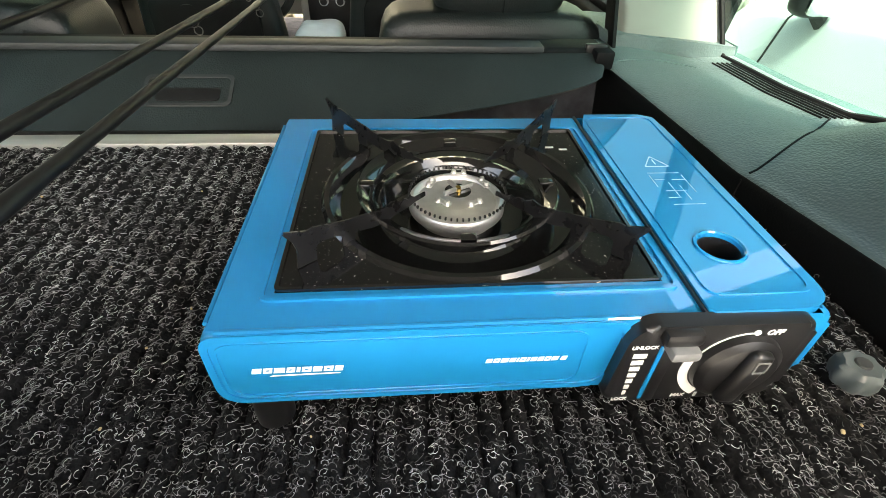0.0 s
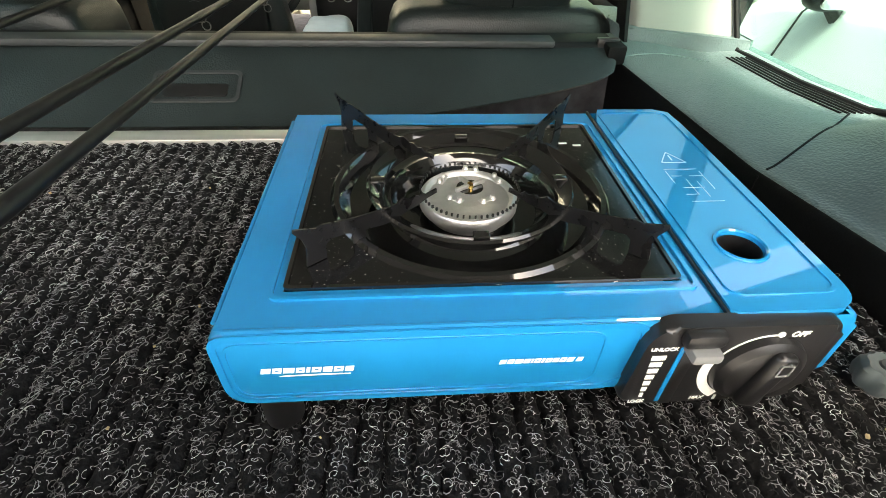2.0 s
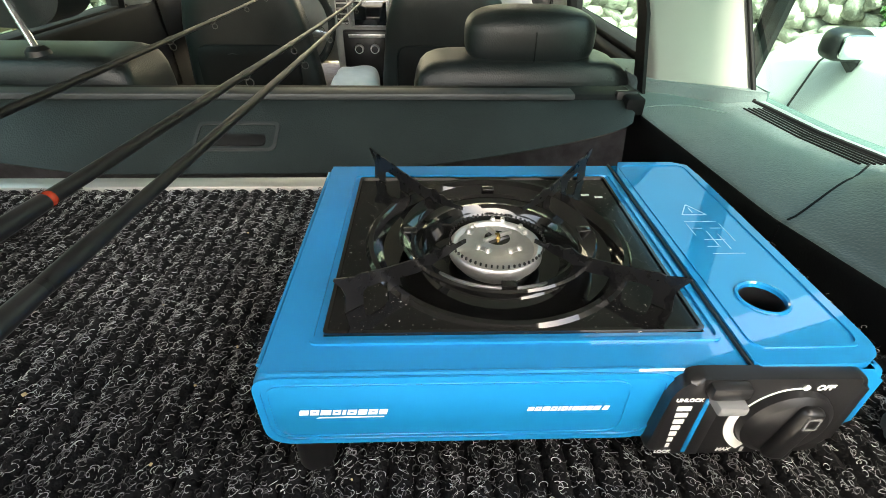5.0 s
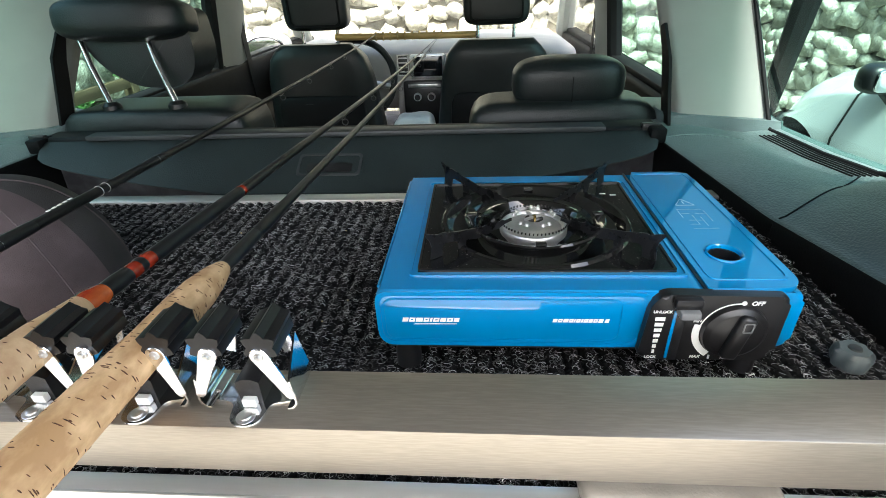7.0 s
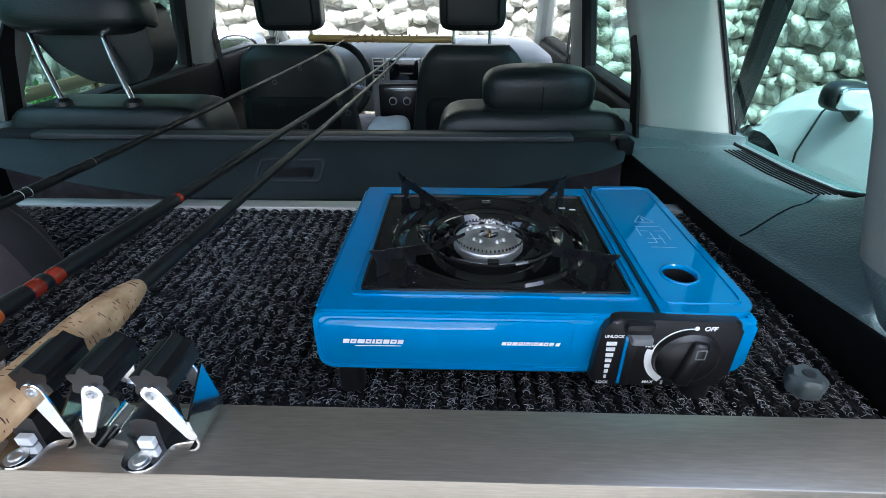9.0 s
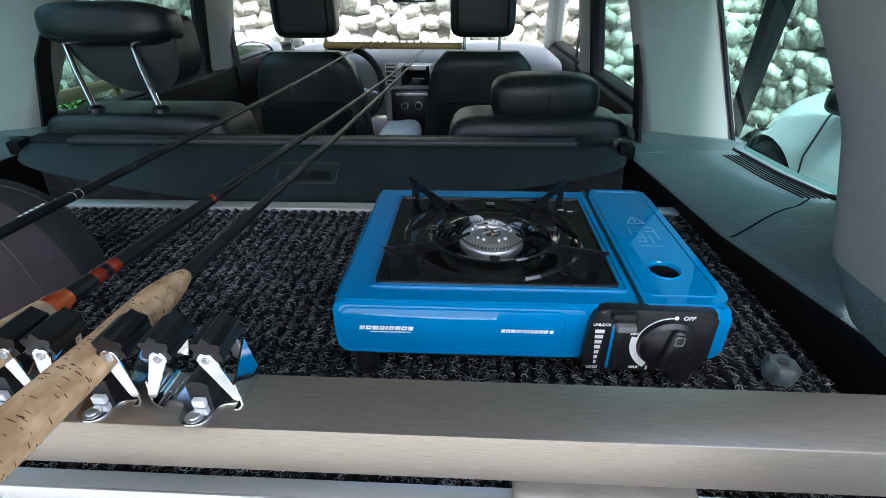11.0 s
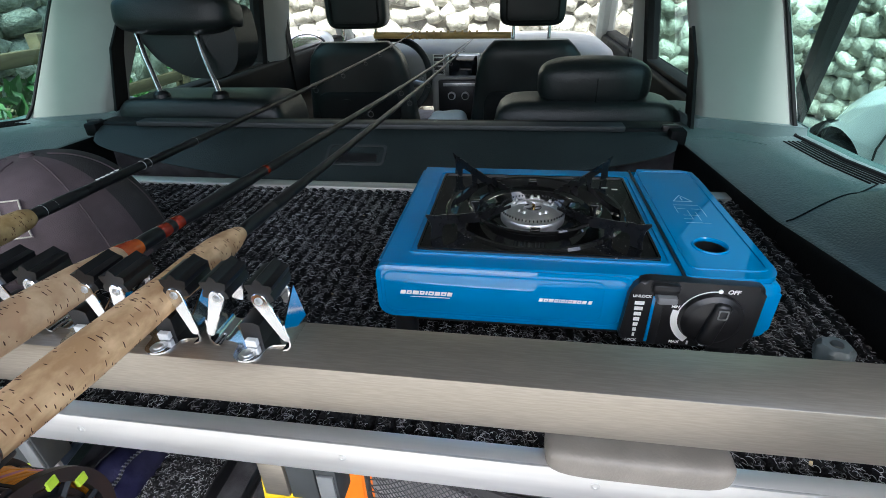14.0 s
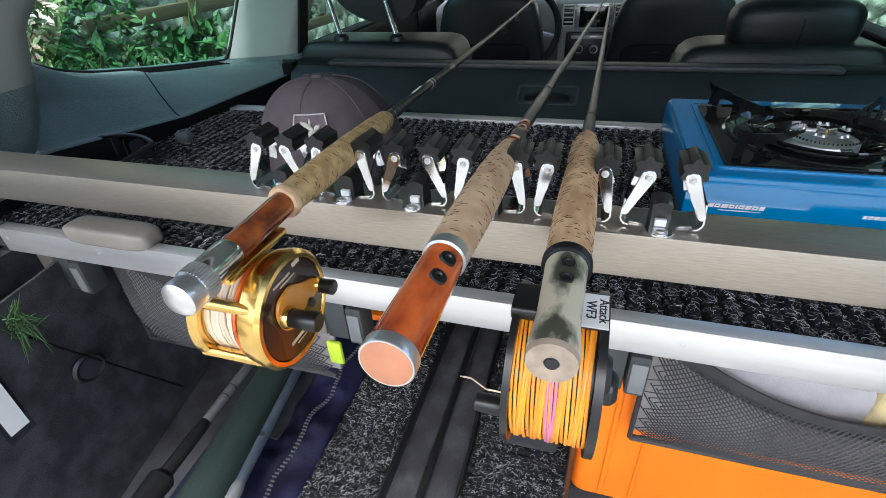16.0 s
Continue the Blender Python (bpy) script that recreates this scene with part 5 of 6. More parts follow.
blank_of(rod2, R2C + Vector((0.0003, 0.014, -0.0008)), (-0.118, 2.05, 0.070), 0.0058, 0.0009, 0.012, (0.26, 0.36, 0.46, 0.55, 0.63, 0.72),
         ((0.0, 0.012, BLACKPL), (0.012, 0.0165, REDWRAP), (0.0165, 0.0195, BLACKPL), (0.0195, 0.024, REDWRAP), (0.024, 0.09, BLACKPL), (0.09, 0.0925, REDWRAP)), CARBON)

# rod with the gold reel
R1A, R1B, R1C = Vector((-0.3290, -0.3300, 0.1450)), Vector((-0.3310, -0.2650, 0.1460)), Vector((-0.3330, -0.0740, 0.1420))
rod1 = thing("fly_rod", (-0.332, -0.2, 0.13), "dark fly rod with cork grip and dark burl reel seat", "fishing rod", "fly rods held in the clips")
g1 = part("cork_grip", grip_shape(0.0118, G1, R1B, R1C), material("straw_cork", (0.44, 0.29, 0.11), 0.62, var=0.16, scale=90, second=(0.58, 0.42, 0.19), bump=0.35, bscale=320, clearance=0.001), rod1)
cork_pores(g1, R1B, R1C, 0.0118, 280, rng2, G1)
part("grip_ring", tube([along(R1B, R1C, s) for s in (-0.012, 0.0, 0.012, 0.018)], [0.0112, 0.0122, 0.0122, 0.0108], 28), CORKPALE, rod1)
part("reel_seat", grip_shape(0.0088, [(-0.02, 1.0), (0.5, 1.0), (1, 1.0)], R1A, R1B), BURLDARK, rod1, "polished dark burl reel seat")
R1D = Vector((-0.3275, -0.3680, 0.1440))
part("seat_hood", tube([along(R1D, R1A, s) for s in (0.45, 0.46, 1.0, 1.06, 1.1)], [0.0095, 0.0099, 0.0099, 0.0093, 0.0088], 28), CHROME, rod1, "nickel silver reel seat hood")
lock = part("lock_ring", tube([along(R1D, R1A, s) for s in (0.16, 0.2, 0.45, 0.48)], [0.0101, 0.0106, 0.0106, 0.0100], 40), CHROMESATIN, rod1, "knurled nickel lock ring")
for k in range(40):
    a = 2 * math.pi * k / 40
    part("knurl", box((-0.0003, 0, -0.0003), (0.0003, 0.0095, 0.0003), m=Matrix.Translation(along(R1D, R1A, 0.2) + Vector((0.0107 * math.cos(a), 0, 0.0107 * math.sin(a))))), CHROMESATIN, lock)
part("butt_cap", lathe([(0, 0.0050), (0.0075, 0.0047), (0.0101, 0.0028), (0.0107, 0.0), (0.0101, -0.008)], R1D, (0, -1, 0), 32), CHROMESATIN, rod1, "domed nickel butt cap")
blank_of(rod1, R1C - Vector((0, 0.001, 0)), (-0.362, 2.0, 0.112), 0.0052, 0.0010, 0.012, (0.33, 0.42, 0.52, 0.60, 0.68, 0.76), ((0.0, 0.03, BLACKPL), (0.11, 0.125, BLACKPL)), CARBON)
for s in (0.006, 0.012, 0.07, 0.075, 0.12):
    part("silver_band", torus(along(R1C, (-0.362, 2.0, 0.112), s) - Vector((0, 0, 0.012 * math.sin(math.pi * s))), Vector((-0.362, 2.0, 0.112)) - R1C, 0.0054 - 0.0042 * s, 0.0004, 20, 6), CHROMESATIN, rod1)
for k in range(5):
    part("blank_mark", box((-0.0012, 0.0, -0.0002), (0.0012, 0.0040, 0.0004), m=Matrix.Translation((-0.3338 + 0.0001 * k, 0.005 + 0.0065 * k, 0.1453))), WHITEPRINT, rod1)


# ---- reels ----
def wound(cx, r, x0, x1, yc, zc, mat, n, odd=None, k0=5):
    bm = bmesh.new()
    for q in range(n):
        x = x0 + (x1 - x0) * (q + 0.5) / n
        pts = []
        jit = rng2.uniform(-0.6, 0.6, 24)
        for k in range(25):
            a = 2 * math.pi * k / 24
            rr = r + 0.0006 * jit[k % 24] + 0.0006 * (q % 2)
            pts.append((x + 0.0009 * math.sin(a * 2 + q), yc + rr * math.cos(a), zc + rr * math.sin(a)))
        add_tube(bm, pts, (x1 - x0) / n * 0.62, 6, False)
    return bm


reel3 = thing("fly_reel", (-0.1395, -0.315, 0.08), "black skeleton fly reel loaded with orange line under the rod", "fishing reel", "fly reels under the rods")
YC, ZC, RR = -0.314, 0.0870, 0.0445
for xa, xb, nm in ((-0.1620, -0.1585, "back_plate"), (-0.1190, -0.1145, "spool_face")):
    ring = [(RR + 0.001, 0), (RR + 0.001, xb - xa), (RR - 0.0055, xb - xa), (RR - 0.0060, 0)]
    f = part(nm, lathe(ring, (xa, YC, ZC), (1, 0, 0), 64, True), BLACKPL, reel3, "black rim with drilled holes" if nm == "spool_face" else "")
    n_sp = 12
    for k in range(n_sp):
        a = 2 * math.pi * k / n_sp
        for r0, r1, w in ((0.010, RR - 0.004, 0.0022),):
            part("spoke", tube([(xa + 0.002, YC + r0 * math.cos(a), ZC + r0 * math.sin(a)), (xa + 0.002, YC + r1 * math.cos(a + 0.12), ZC + r1 * math.sin(a + 0.12))], 0.0022, 6), BLACKPL, f)
    part("mid_ring", torus((xa + 0.002, YC, ZC), (1, 0, 0), 0.031, 0.0022, 40, 6), BLACKPL, f)
    part("hub", lathe([(0, 0.006), (0.010, 0.006), (0.013, 0.002), (0.013, -0.002), (0, -0.002)], (xb, YC, ZC), (1 if xb > -0.14 else -1, 0, 0), 28), BLACKPL, f)
for k in range(4):
    a = 0.5 + k * 0.42 + (1.9 if k > 1 else 0)
    part("neon_insert", box((-0.116, YC + 0.040 * math.cos(a) - 0.0028, ZC + 0.040 * math.sin(a) - 0.003), (-0.1138, YC + 0.040 * math.cos(a) + 0.0028, ZC + 0.040 * math.sin(a) + 0.003), 0.0006, 1), NEON, reel3)
part("frame_bar", prism(rounded([(-0.012, -0.004), (0.012, -0.004), (0.012, 0.004), (-0.012, 0.004)], 0.003, 3), lambda a, b: (-0.163, YC + a, ZC + RR - 0.001 + b), (0.047, 0, 0)), BLACKPL, reel3)
for a in (0.3, 1.2, 5.8):
    part("pillar", tube([(-0.161, YC + (RR - 0.003) * math.cos(a), ZC + (RR - 0.003) * math.sin(a)), (-0.116, YC + (RR - 0.003) * math.cos(a), ZC + (RR - 0.003) * math.sin(a))], 0.0022, 8), BLACKPL, reel3)
tagged(part("line", wound(0, 0.0402, -0.1580, -0.1195, YC, ZC, LINE_ORANGE, 26), LINE_ORANGE, reel3, "wound bright orange fly line", smooth=60), kind="stuff")
part("backing_line", wound(0, 0.0409, -0.1400, -0.1360, YC, ZC, LINE_PINK, 3), LINE_PINK, reel3, "pink line turns", smooth=60)
part("loose_end", tube([(-0.1580, YC - 0.035, ZC + 0.010), (-0.172, YC - 0.030, ZC + 0.004), (-0.182, YC - 0.022, ZC + 0.001), (-0.190, YC - 0.016, ZC - 0.006)], 0.0005, 6), LINE_CREAM, reel3)
part("spool_core", tube([(-0.159, YC, ZC), (-0.119, YC, ZC)], 0.036, 32), BLACKPL, reel3)
part("handle", tube([(-0.162, YC - 0.020, ZC - 0.020), (-0.168, YC - 0.020, ZC - 0.020), (-0.180, YC - 0.020, ZC - 0.020)], [0.0045, 0.0060, 0.0055], 16), RUBBER, reel3)
part("drag_knob", lathe([(0, 0.012), (0.008, 0.011), (0.0105, 0.008), (0.011, 0)], (-0.1145, YC + 0.002, ZC - 0.012), (1, 0, 0), 24), BLACKPL, reel3)
part("reel_foot", box((-0.146, YC - 0.03, 0.1295), (-0.132, YC + 0.03, 0.1335), 0.0015), BLACKPL, reel3)
tag3 = part("paper_label", box((-0.1285, YC - 0.018, 0.1346), (-0.1155, YC + 0.008, 0.1351)), PAPER, reel3, "white hand-lettered label")
lettering("Attack", 0.0068, pose(-0.1200, YC - 0.005, 0.13515, 0, 0, -90), INK, tag3, width=0.00005)
lettering("WF3", 0.0070, pose(-0.1262, YC - 0.005, 0.13515, 0, 0, -90), INK, tag3, width=0.00005)

reel1 = thing("fly_reel", (-0.33, -0.315, 0.09), "gold fly reel with dark brown face and cream line", "fishing reel", "fly reels under the rods")
YC, ZC, RR = -0.3130, 0.0945, 0.0375
part("rear_frame", lathe([(RR, 0), (RR + 0.002, 0.002), (RR + 0.002, 0.006), (RR, 0.008), (RR - 0.006, 0.008), (RR - 0.006, 0.0)], (-0.3580, YC, ZC), (1, 0, 0), 64, True), GOLD, reel1)
part("rear_plate", lathe([(0, 0.001), (RR - 0.002, 0.001), (RR - 0.002, 0.005), (0, 0.005)], (-0.3585, YC, ZC), (1, 0, 0), 48), GOLD, reel1)
part("front_frame", lathe([(RR - 0.002, -0.014), (RR + 0.001, -0.012), (RR + 0.0025, -0.004), (RR + 0.0025, 0.0), (RR, 0.0025), (RR - 0.003, 0.0025), (RR - 0.004, 0.0), (RR - 0.004, -0.014)], (-0.3080, YC, ZC), (1, 0, 0), 64, True), GOLD, reel1)
face = part("face_plate", lathe([(0, 0.0015), (RR - 0.004, 0.0010), (RR - 0.0035, -0.003), (0, -0.003)], (-0.3075, YC, ZC), (1, 0, 0), 64), BROWNPL, reel1, "dark brown lacquered face plate")
for a in (0.2, 2.5, 3.6, 5.0):
    part("pillar", tube([(-0.356, YC + (RR - 0.001) * math.cos(a), ZC + (RR - 0.001) * math.sin(a)), (-0.312, YC + (RR - 0.001) * math.cos(a), ZC + (RR - 0.001) * math.sin(a))], 0.0040, 12), GOLD, reel1)
tagged(part("line", wound(0, 0.0308, -0.3500, -0.3225, YC, ZC, LINE_CREAM, 14), LINE_CREAM, reel1, "wound cream fly line", smooth=60), kind="stuff")
part("spool_core", tube([(-0.351, YC, ZC), (-0.321, YC, ZC)], 0.028, 32), BURLDARK, reel1)
part("spool_rim", torus((-0.3265, YC, ZC), (1, 0, 0), 0.0328, 0.0018, 48, 8), BURL, reel1)
blob = rounded([(-0.020, 0.004), (-0.016, 0.014), (0.0, 0.017), (0.010, 0.010), (0.022, 0.006), (0.030, 0.0), (0.024, -0.008), (0.010, -0.006), (-0.004, -0.014), (-0.016, -0.010)], 0.006, 4)
part("crank_plate", prism(blob, lambda a, b: (-0.3058, YC + a, ZC + 0.004 + b), (0.0022, 0, 0), 0.0006, 1), OCHRE, face, "ochre enamelled crank plate")
part("crank_collar", lathe([(0, 0.004), (0.0065, 0.004), (0.0075, 0.001), (0.0075, 0)], (-0.3040, YC - 0.012, ZC + 0.004), (1, 0, 0), 24), GOLD, face)
part("crank_knob", tube([(-0.3005, YC - 0.012, ZC + 0.004), (-0.2990, YC - 0.012, ZC + 0.004), (-0.2830, YC - 0.012, ZC + 0.004), (-0.2810, YC - 0.012, ZC + 0.004)], [0.0050, 0.0060, 0.0068, 0.0058], 20), RUBBER, face)
part("drag_collar", lathe([(0, 0.003), (0.0055, 0.003), (0.006, 0)], (-0.3045, YC + 0.027, ZC + 0.000), (1, 0, 0), 20), GOLD, face)
part("drag_knob", tube([(-0.302, YC + 0.027, ZC), (-0.2925, YC + 0.027, ZC), (-0.2915, YC + 0.027, ZC)], [0.0052, 0.0055, 0.0045], 18), RUBBER, face)
part("face_screw", lathe([(0, 0.003), (0.003, 0.0028), (0.0034, 0)], (-0.3038, YC + 0.013, ZC - 0.004), (1, 0, 0), 14), RUBBER, face)
for y0, z0, y1, z1 in ((-0.014, 0.026, 0.004, 0.0275), (-0.008, 0.023, 0.008, 0.0240), (0.008, 0.028, 0.016, 0.0310), (-0.012, -0.022, 0.004, -0.0195), (-0.006, -0.025, 0.012, -0.0242)):
    part("printed_line", box((-0.3066, YC + y0, ZC + z0), (-0.3060, YC + y1, ZC + z1)), material("pale_gold_print", (0.62, 0.5, 0.36), 0.5, var=0.05) if y0 == -0.014 else bpy.data.materials["pale_gold_print"], face)
part("reel_foot", box((-0.336, YC - 0.028, 0.1315), (-0.322, YC + 0.032, 0.1365), 0.0015), GOLD, reel1)

# ---- cap and sunglasses on the deck ----
cap = thing("baseball_cap", (-0.5, 0.1, 0.0), "mauve-grey cotton cap with an embroidered patch, lying on carpet", "cap")
CX, CY = -0.503, 0.108


def crown(u, v):
    a, e = 2 * math.pi * u, 0.5 * math.pi * v
    rx, ry = 0.106, 0.112
    c = math.cos(e) ** 0.75 if e < 1.57 else 0.0
    z = 0.143 * math.sin(e) ** 0.92
    lean = -0.022 * (z / 0.15)
    w = 1 + 0.02 * math.sin(6 * a) * (1 - v)
    return (CX + rx * c * math.cos(a) * w, CY + lean + ry * c * math.sin(a) * w - 0.0, -0.003 + z)


bm = grid(60, 24, crown)
bmesh.ops.remove_doubles(bm, verts=bm.verts, dist=0.0004)
for f in bm.faces:
    c = f.calc_center_median()
    f.material_index = 1 if math.sin(math.atan2(c.y - CY + 0.021 * c.z / 0.14, c.x - CX)) > -0.02 else 0
part("crown", bm, [CAPCLOTH, CAPDARK], cap, smooth=70)
part("top_button", lathe([(0, 0.005), (0.006, 0.004), (0.009, 0.0)], (CX, CY - 0.021, 0.1390), (0, 0, 1), 18), CAPCLOTH, cap)
for a in (-math.pi / 2 + 0.12, -math.pi / 2 - 0.95, -math.pi / 2 + 1.15, 0.55, 2.6):
    part("seam", tube([Vector(crown(a / (2 * math.pi), v / 14)) + Vector((0, 0, 0.0004)) for v in range(14)], 0.0011, 6), CAPCLOTH, cap)


def brim(u, v):
    a = -math.pi / 2 + (u - 0.5) * 2.3
    r = 1.0 + 0.52 * v * math.cos((u - 0.5) * 2.6)
    return (CX + 0.104 * r * math.cos(a), CY + 0.110 * r * math.sin(a), 0.010 + 0.006 * v - 0.016 * (2 * u - 1) ** 2 * (0.3 + v) * 0.7)


part("brim", grid(24, 8, brim, 0.003), CAPCLOTH, cap, smooth=60)


def on_crown(px, pz, lift=0.0):
    """The front of the crown, from a sideways and an upward measure."""
    a, v = -math.pi / 2 + 0.30 + px / 0.105, pz - 0.03
    p = Vector(crown(a / (2 * math.pi), v))
    return p + Vector((math.cos(a), math.sin(a), 0.35)).normalized() * lift


part("patch", grid(10, 8, lambda u, v: on_crown(-0.027 + 0.054 * u, 0.345 + 0.26 * v, 0.0015), 0.0012), PATCHCLOTH, cap, "square embroidered patch")
o = [(-0.026, 0.355), (0.026, 0.355), (0.026, 0.595), (-0.026, 0.595)]
loop = [on_crown(a + (c - a) * k / 8, b + (d - b) * k / 8, 0.0036) for (a, b), (c, d) in zip(o, o[1:] + o[:1]) for k in range(8)]
part("patch_border", tube(loop + [loop[0]], 0.0009, 6, False), THREAD, cap)
for (a0, v0), (a1, v1), r in (((-0.003, 0.31), (0.006, 0.37), 0.0042), ((0.004, 0.37), (-0.014, 0.43), 0.0030), ((0.006, 0.37), (0.015, 0.40), 0.0028), ((0.000, 0.38), (0.000, 0.45), 0.0012), ((-0.008, 0.30), (-0.014, 0.27), 0.0009), ((0.008, 0.31), (0.015, 0.28), 0.0009)):
    part("embroidery", tube([on_crown(a0 + (a1 - a0) * k / 4, 0.11 + v0 + (v1 - v0) * k / 4, 0.0036) for k in range(5)], [r * 0.4, r, r * 1.1, r, r * 0.4], 8), THREAD, cap)

shades = thing("sunglasses", (-0.875, 0.06, 0.0), "dark glossy wraparound sunglasses lying on the deck corner", "sunglasses")
for x0 in (-0.925, -0.865):
    part("lens", grid(8, 6, lambda u, v: (x0 + 0.052 * u, 0.075 - 0.014 * (2 * u - 1) ** 2, 0.002 + 0.038 * v * (1 - 0.25 * (2 * u - 1) ** 2)), 0.002), SCREEN, shades)
part("brow", tube([(-0.932 + 0.014 * k, 0.075 - 0.018 * ((k - 4.5) / 4.5) ** 2, 0.040 - 0.004 * ((k - 4.5) / 4.5) ** 2) for k in range(10)], 0.0035, 8), BLACKPL, shades)
for x in (-0.932, -0.806):
    part("temple", tube([(x, 0.057, 0.037), (x + 0.01, -0.02, 0.034), (x + 0.012, -0.06, 0.012)], [0.004, 0.003, 0.003], 8), BLACKPL, shades)

bmd = bmesh.new()
for _ in range(26):
    cx_, cy_, r_ = rng2.uniform(-0.35, 0.4), rng2.uniform(-0.14, 0.3), rng2.uniform(0.0007, 0.0016)
    add_box(bmd, (cx_ - r_, cy_ - r_ * 0.7, -0.0035), (cx_ + r_, cy_ + r_ * 0.7, -0.0035 + r_ * 1.2), m=Matrix.Translation((cx_, cy_, 0)) @ Matrix.Rotation(rng2.uniform(0, 3), 4, "Z") @ Matrix.Translation((-cx_, -cy_, 0)))
solo("crumbs", bmd, BEIGE, "pale crumbs and grit scattered on the carpet", "crumbs", kind="stuff", smooth=0)

# ---- under the deck ----
for xp in (-0.850, -0.432, -0.126):
    s = thing("drawer_latch", (xp, -0.13, -0.06), "aluminium post with dark grey latch under the deck edge", "latch", "latches under the deck")
    part("post", box((xp, -0.152, -0.100), (xp + 0.024, -0.118, -0.0425), 0.001), RAIL, s)
    part("latch_body", box((xp + 0.0245, -0.150, -0.104), (xp + 0.052, -0.118, -0.043), 0.002), DARKGREY, s)
    part("latch_tongue", box((xp + 0.054, -0.153, -0.106), (xp + 0.074, -0.125, -0.052), 0.003, 2), DARKGREY, s)
    part("latch_button", box((xp + 0.0565, -0.1555, -0.100), (xp + 0.0715, -0.1525, -0.060), 0.001), GREYPL, s)

# carpeted drawer bottom: two ribbed strips with a dark slide between
for nm, x0, x1 in (("carpet_strip", -0.487, -0.372), ("carpet_strip", -0.255, -0.110)):
    bmr = bmesh.new()
    ys = np.arange(-0.44, 0.5, RIB / 8)
    prof = [-0.404 + 0.007 * math.sqrt(max(0, math.sin(math.pi * ((y / RIB) % 1.0)))) for y in ys]
    rows = [[bmr.verts.new((x0 + (x1 - x0) * q / 4, y, z)) for y, z in zip(ys, prof)] for q in range(5)]
    for a, b in zip(rows, rows[1:]):
        for k in range(len(ys) - 1):
            bmr.faces.new((a[k], a[k + 1], b[k + 1], b[k]))
    cs = solo(nm, bmr, CARPETBASE, "charcoal ribbed carpet strip on the load floor", "carpet", kind="structure", smooth=80)
    for mt, n in ((YARN, 2600), (YARNLIGHT, 2600)):
        me = loops(n, -0.30, 0.30, x0, x1, rng, lambda x, y: ((y, x, -0.4 + 0.001), None), 0.0028, 0.0004)
        me.materials.append(mt)
        ob = new("yarn_loops", me)
        ob.parent = cs
        tagged(ob, kind="stuff")
slide = thing("drawer_slide", (-0.31, 0.0, -0.43), "black steel drawer slide between the carpet strips", "drawer slide")
part("channel", box((-0.371, -0.43, -0.43), (-0.257, 0.5, -0.412), 0.002), BOOTFELT, slide)
part("side_rail", box((-0.371, -0.43, -0.428), (-0.366, 0.5, -0.385), 0.001), BLACKPL, slide)
part("side_rail", box((-0.262, -0.43, -0.428), (-0.257, 0.5, -0.385), 0.001), BLACKPL, slide)
part("inner_rail", box((-0.320, -0.43, -0.412), (-0.308, 0.5, -0.400), 0.001), BLACKPL, slide)

case = thing("orange_case", (0.13, 0.05, -0.43), "bright orange hard plastic case standing under the deck", "case")
part("shell", box((-0.104, -0.080, -0.425), (0.40, 0.30, -0.085), 0.022, 4), ORANGE, case)
for q in range(2):
    part("hinge", box((-0.114, -0.060 + 0.19 * q, -0.30), (-0.102, -0.028 + 0.19 * q, -0.16), 0.004, 2), BLACKPL, case)
part("edge_band", box((-0.110, -0.094, -0.43), (-0.103, -0.068, -0.09), 0.002), material("brown_edge_band", (0.10, 0.035, 0.012), 0.5, var=0.2), case)
part("rib", tube([(-0.06, -0.0812, -0.40), (-0.06, -0.0812, -0.10)], 0.004, 8), ORANGE, case)
part("rib", tube([(-0.02, -0.0812, -0.40), (-0.02, -0.0812, -0.10)], 0.003, 8), ORANGE, case)

yl = thing("yellow_case", (-0.165, 0.0, -0.27), "plain yellow plastic box standing on a black bin", "box")
part("shell", box((-0.203, -0.072, -0.268), (-0.134, 0.12, -0.120), 0.006, 2, m=Matrix.Translation((-0.165, 0, -0.25)) @ Matrix.Rotation(radians(6), 4, "Y") @ Matrix.Translation((0.165, 0, 0.25))), YELLOW, yl)
solo("black_bin", box((-0.215, -0.04, -0.400), (-0.125, 0.16, -0.275), 0.008, 2), BOOTFELT, "black fabric bin under the yellow box", "bin")


POCKETCLOTH = material("dim_grey_pocket_cloth", (0.30, 0.28, 0.275), 0.85, var=0.15, scale=18, bump=0.3, bscale=300)


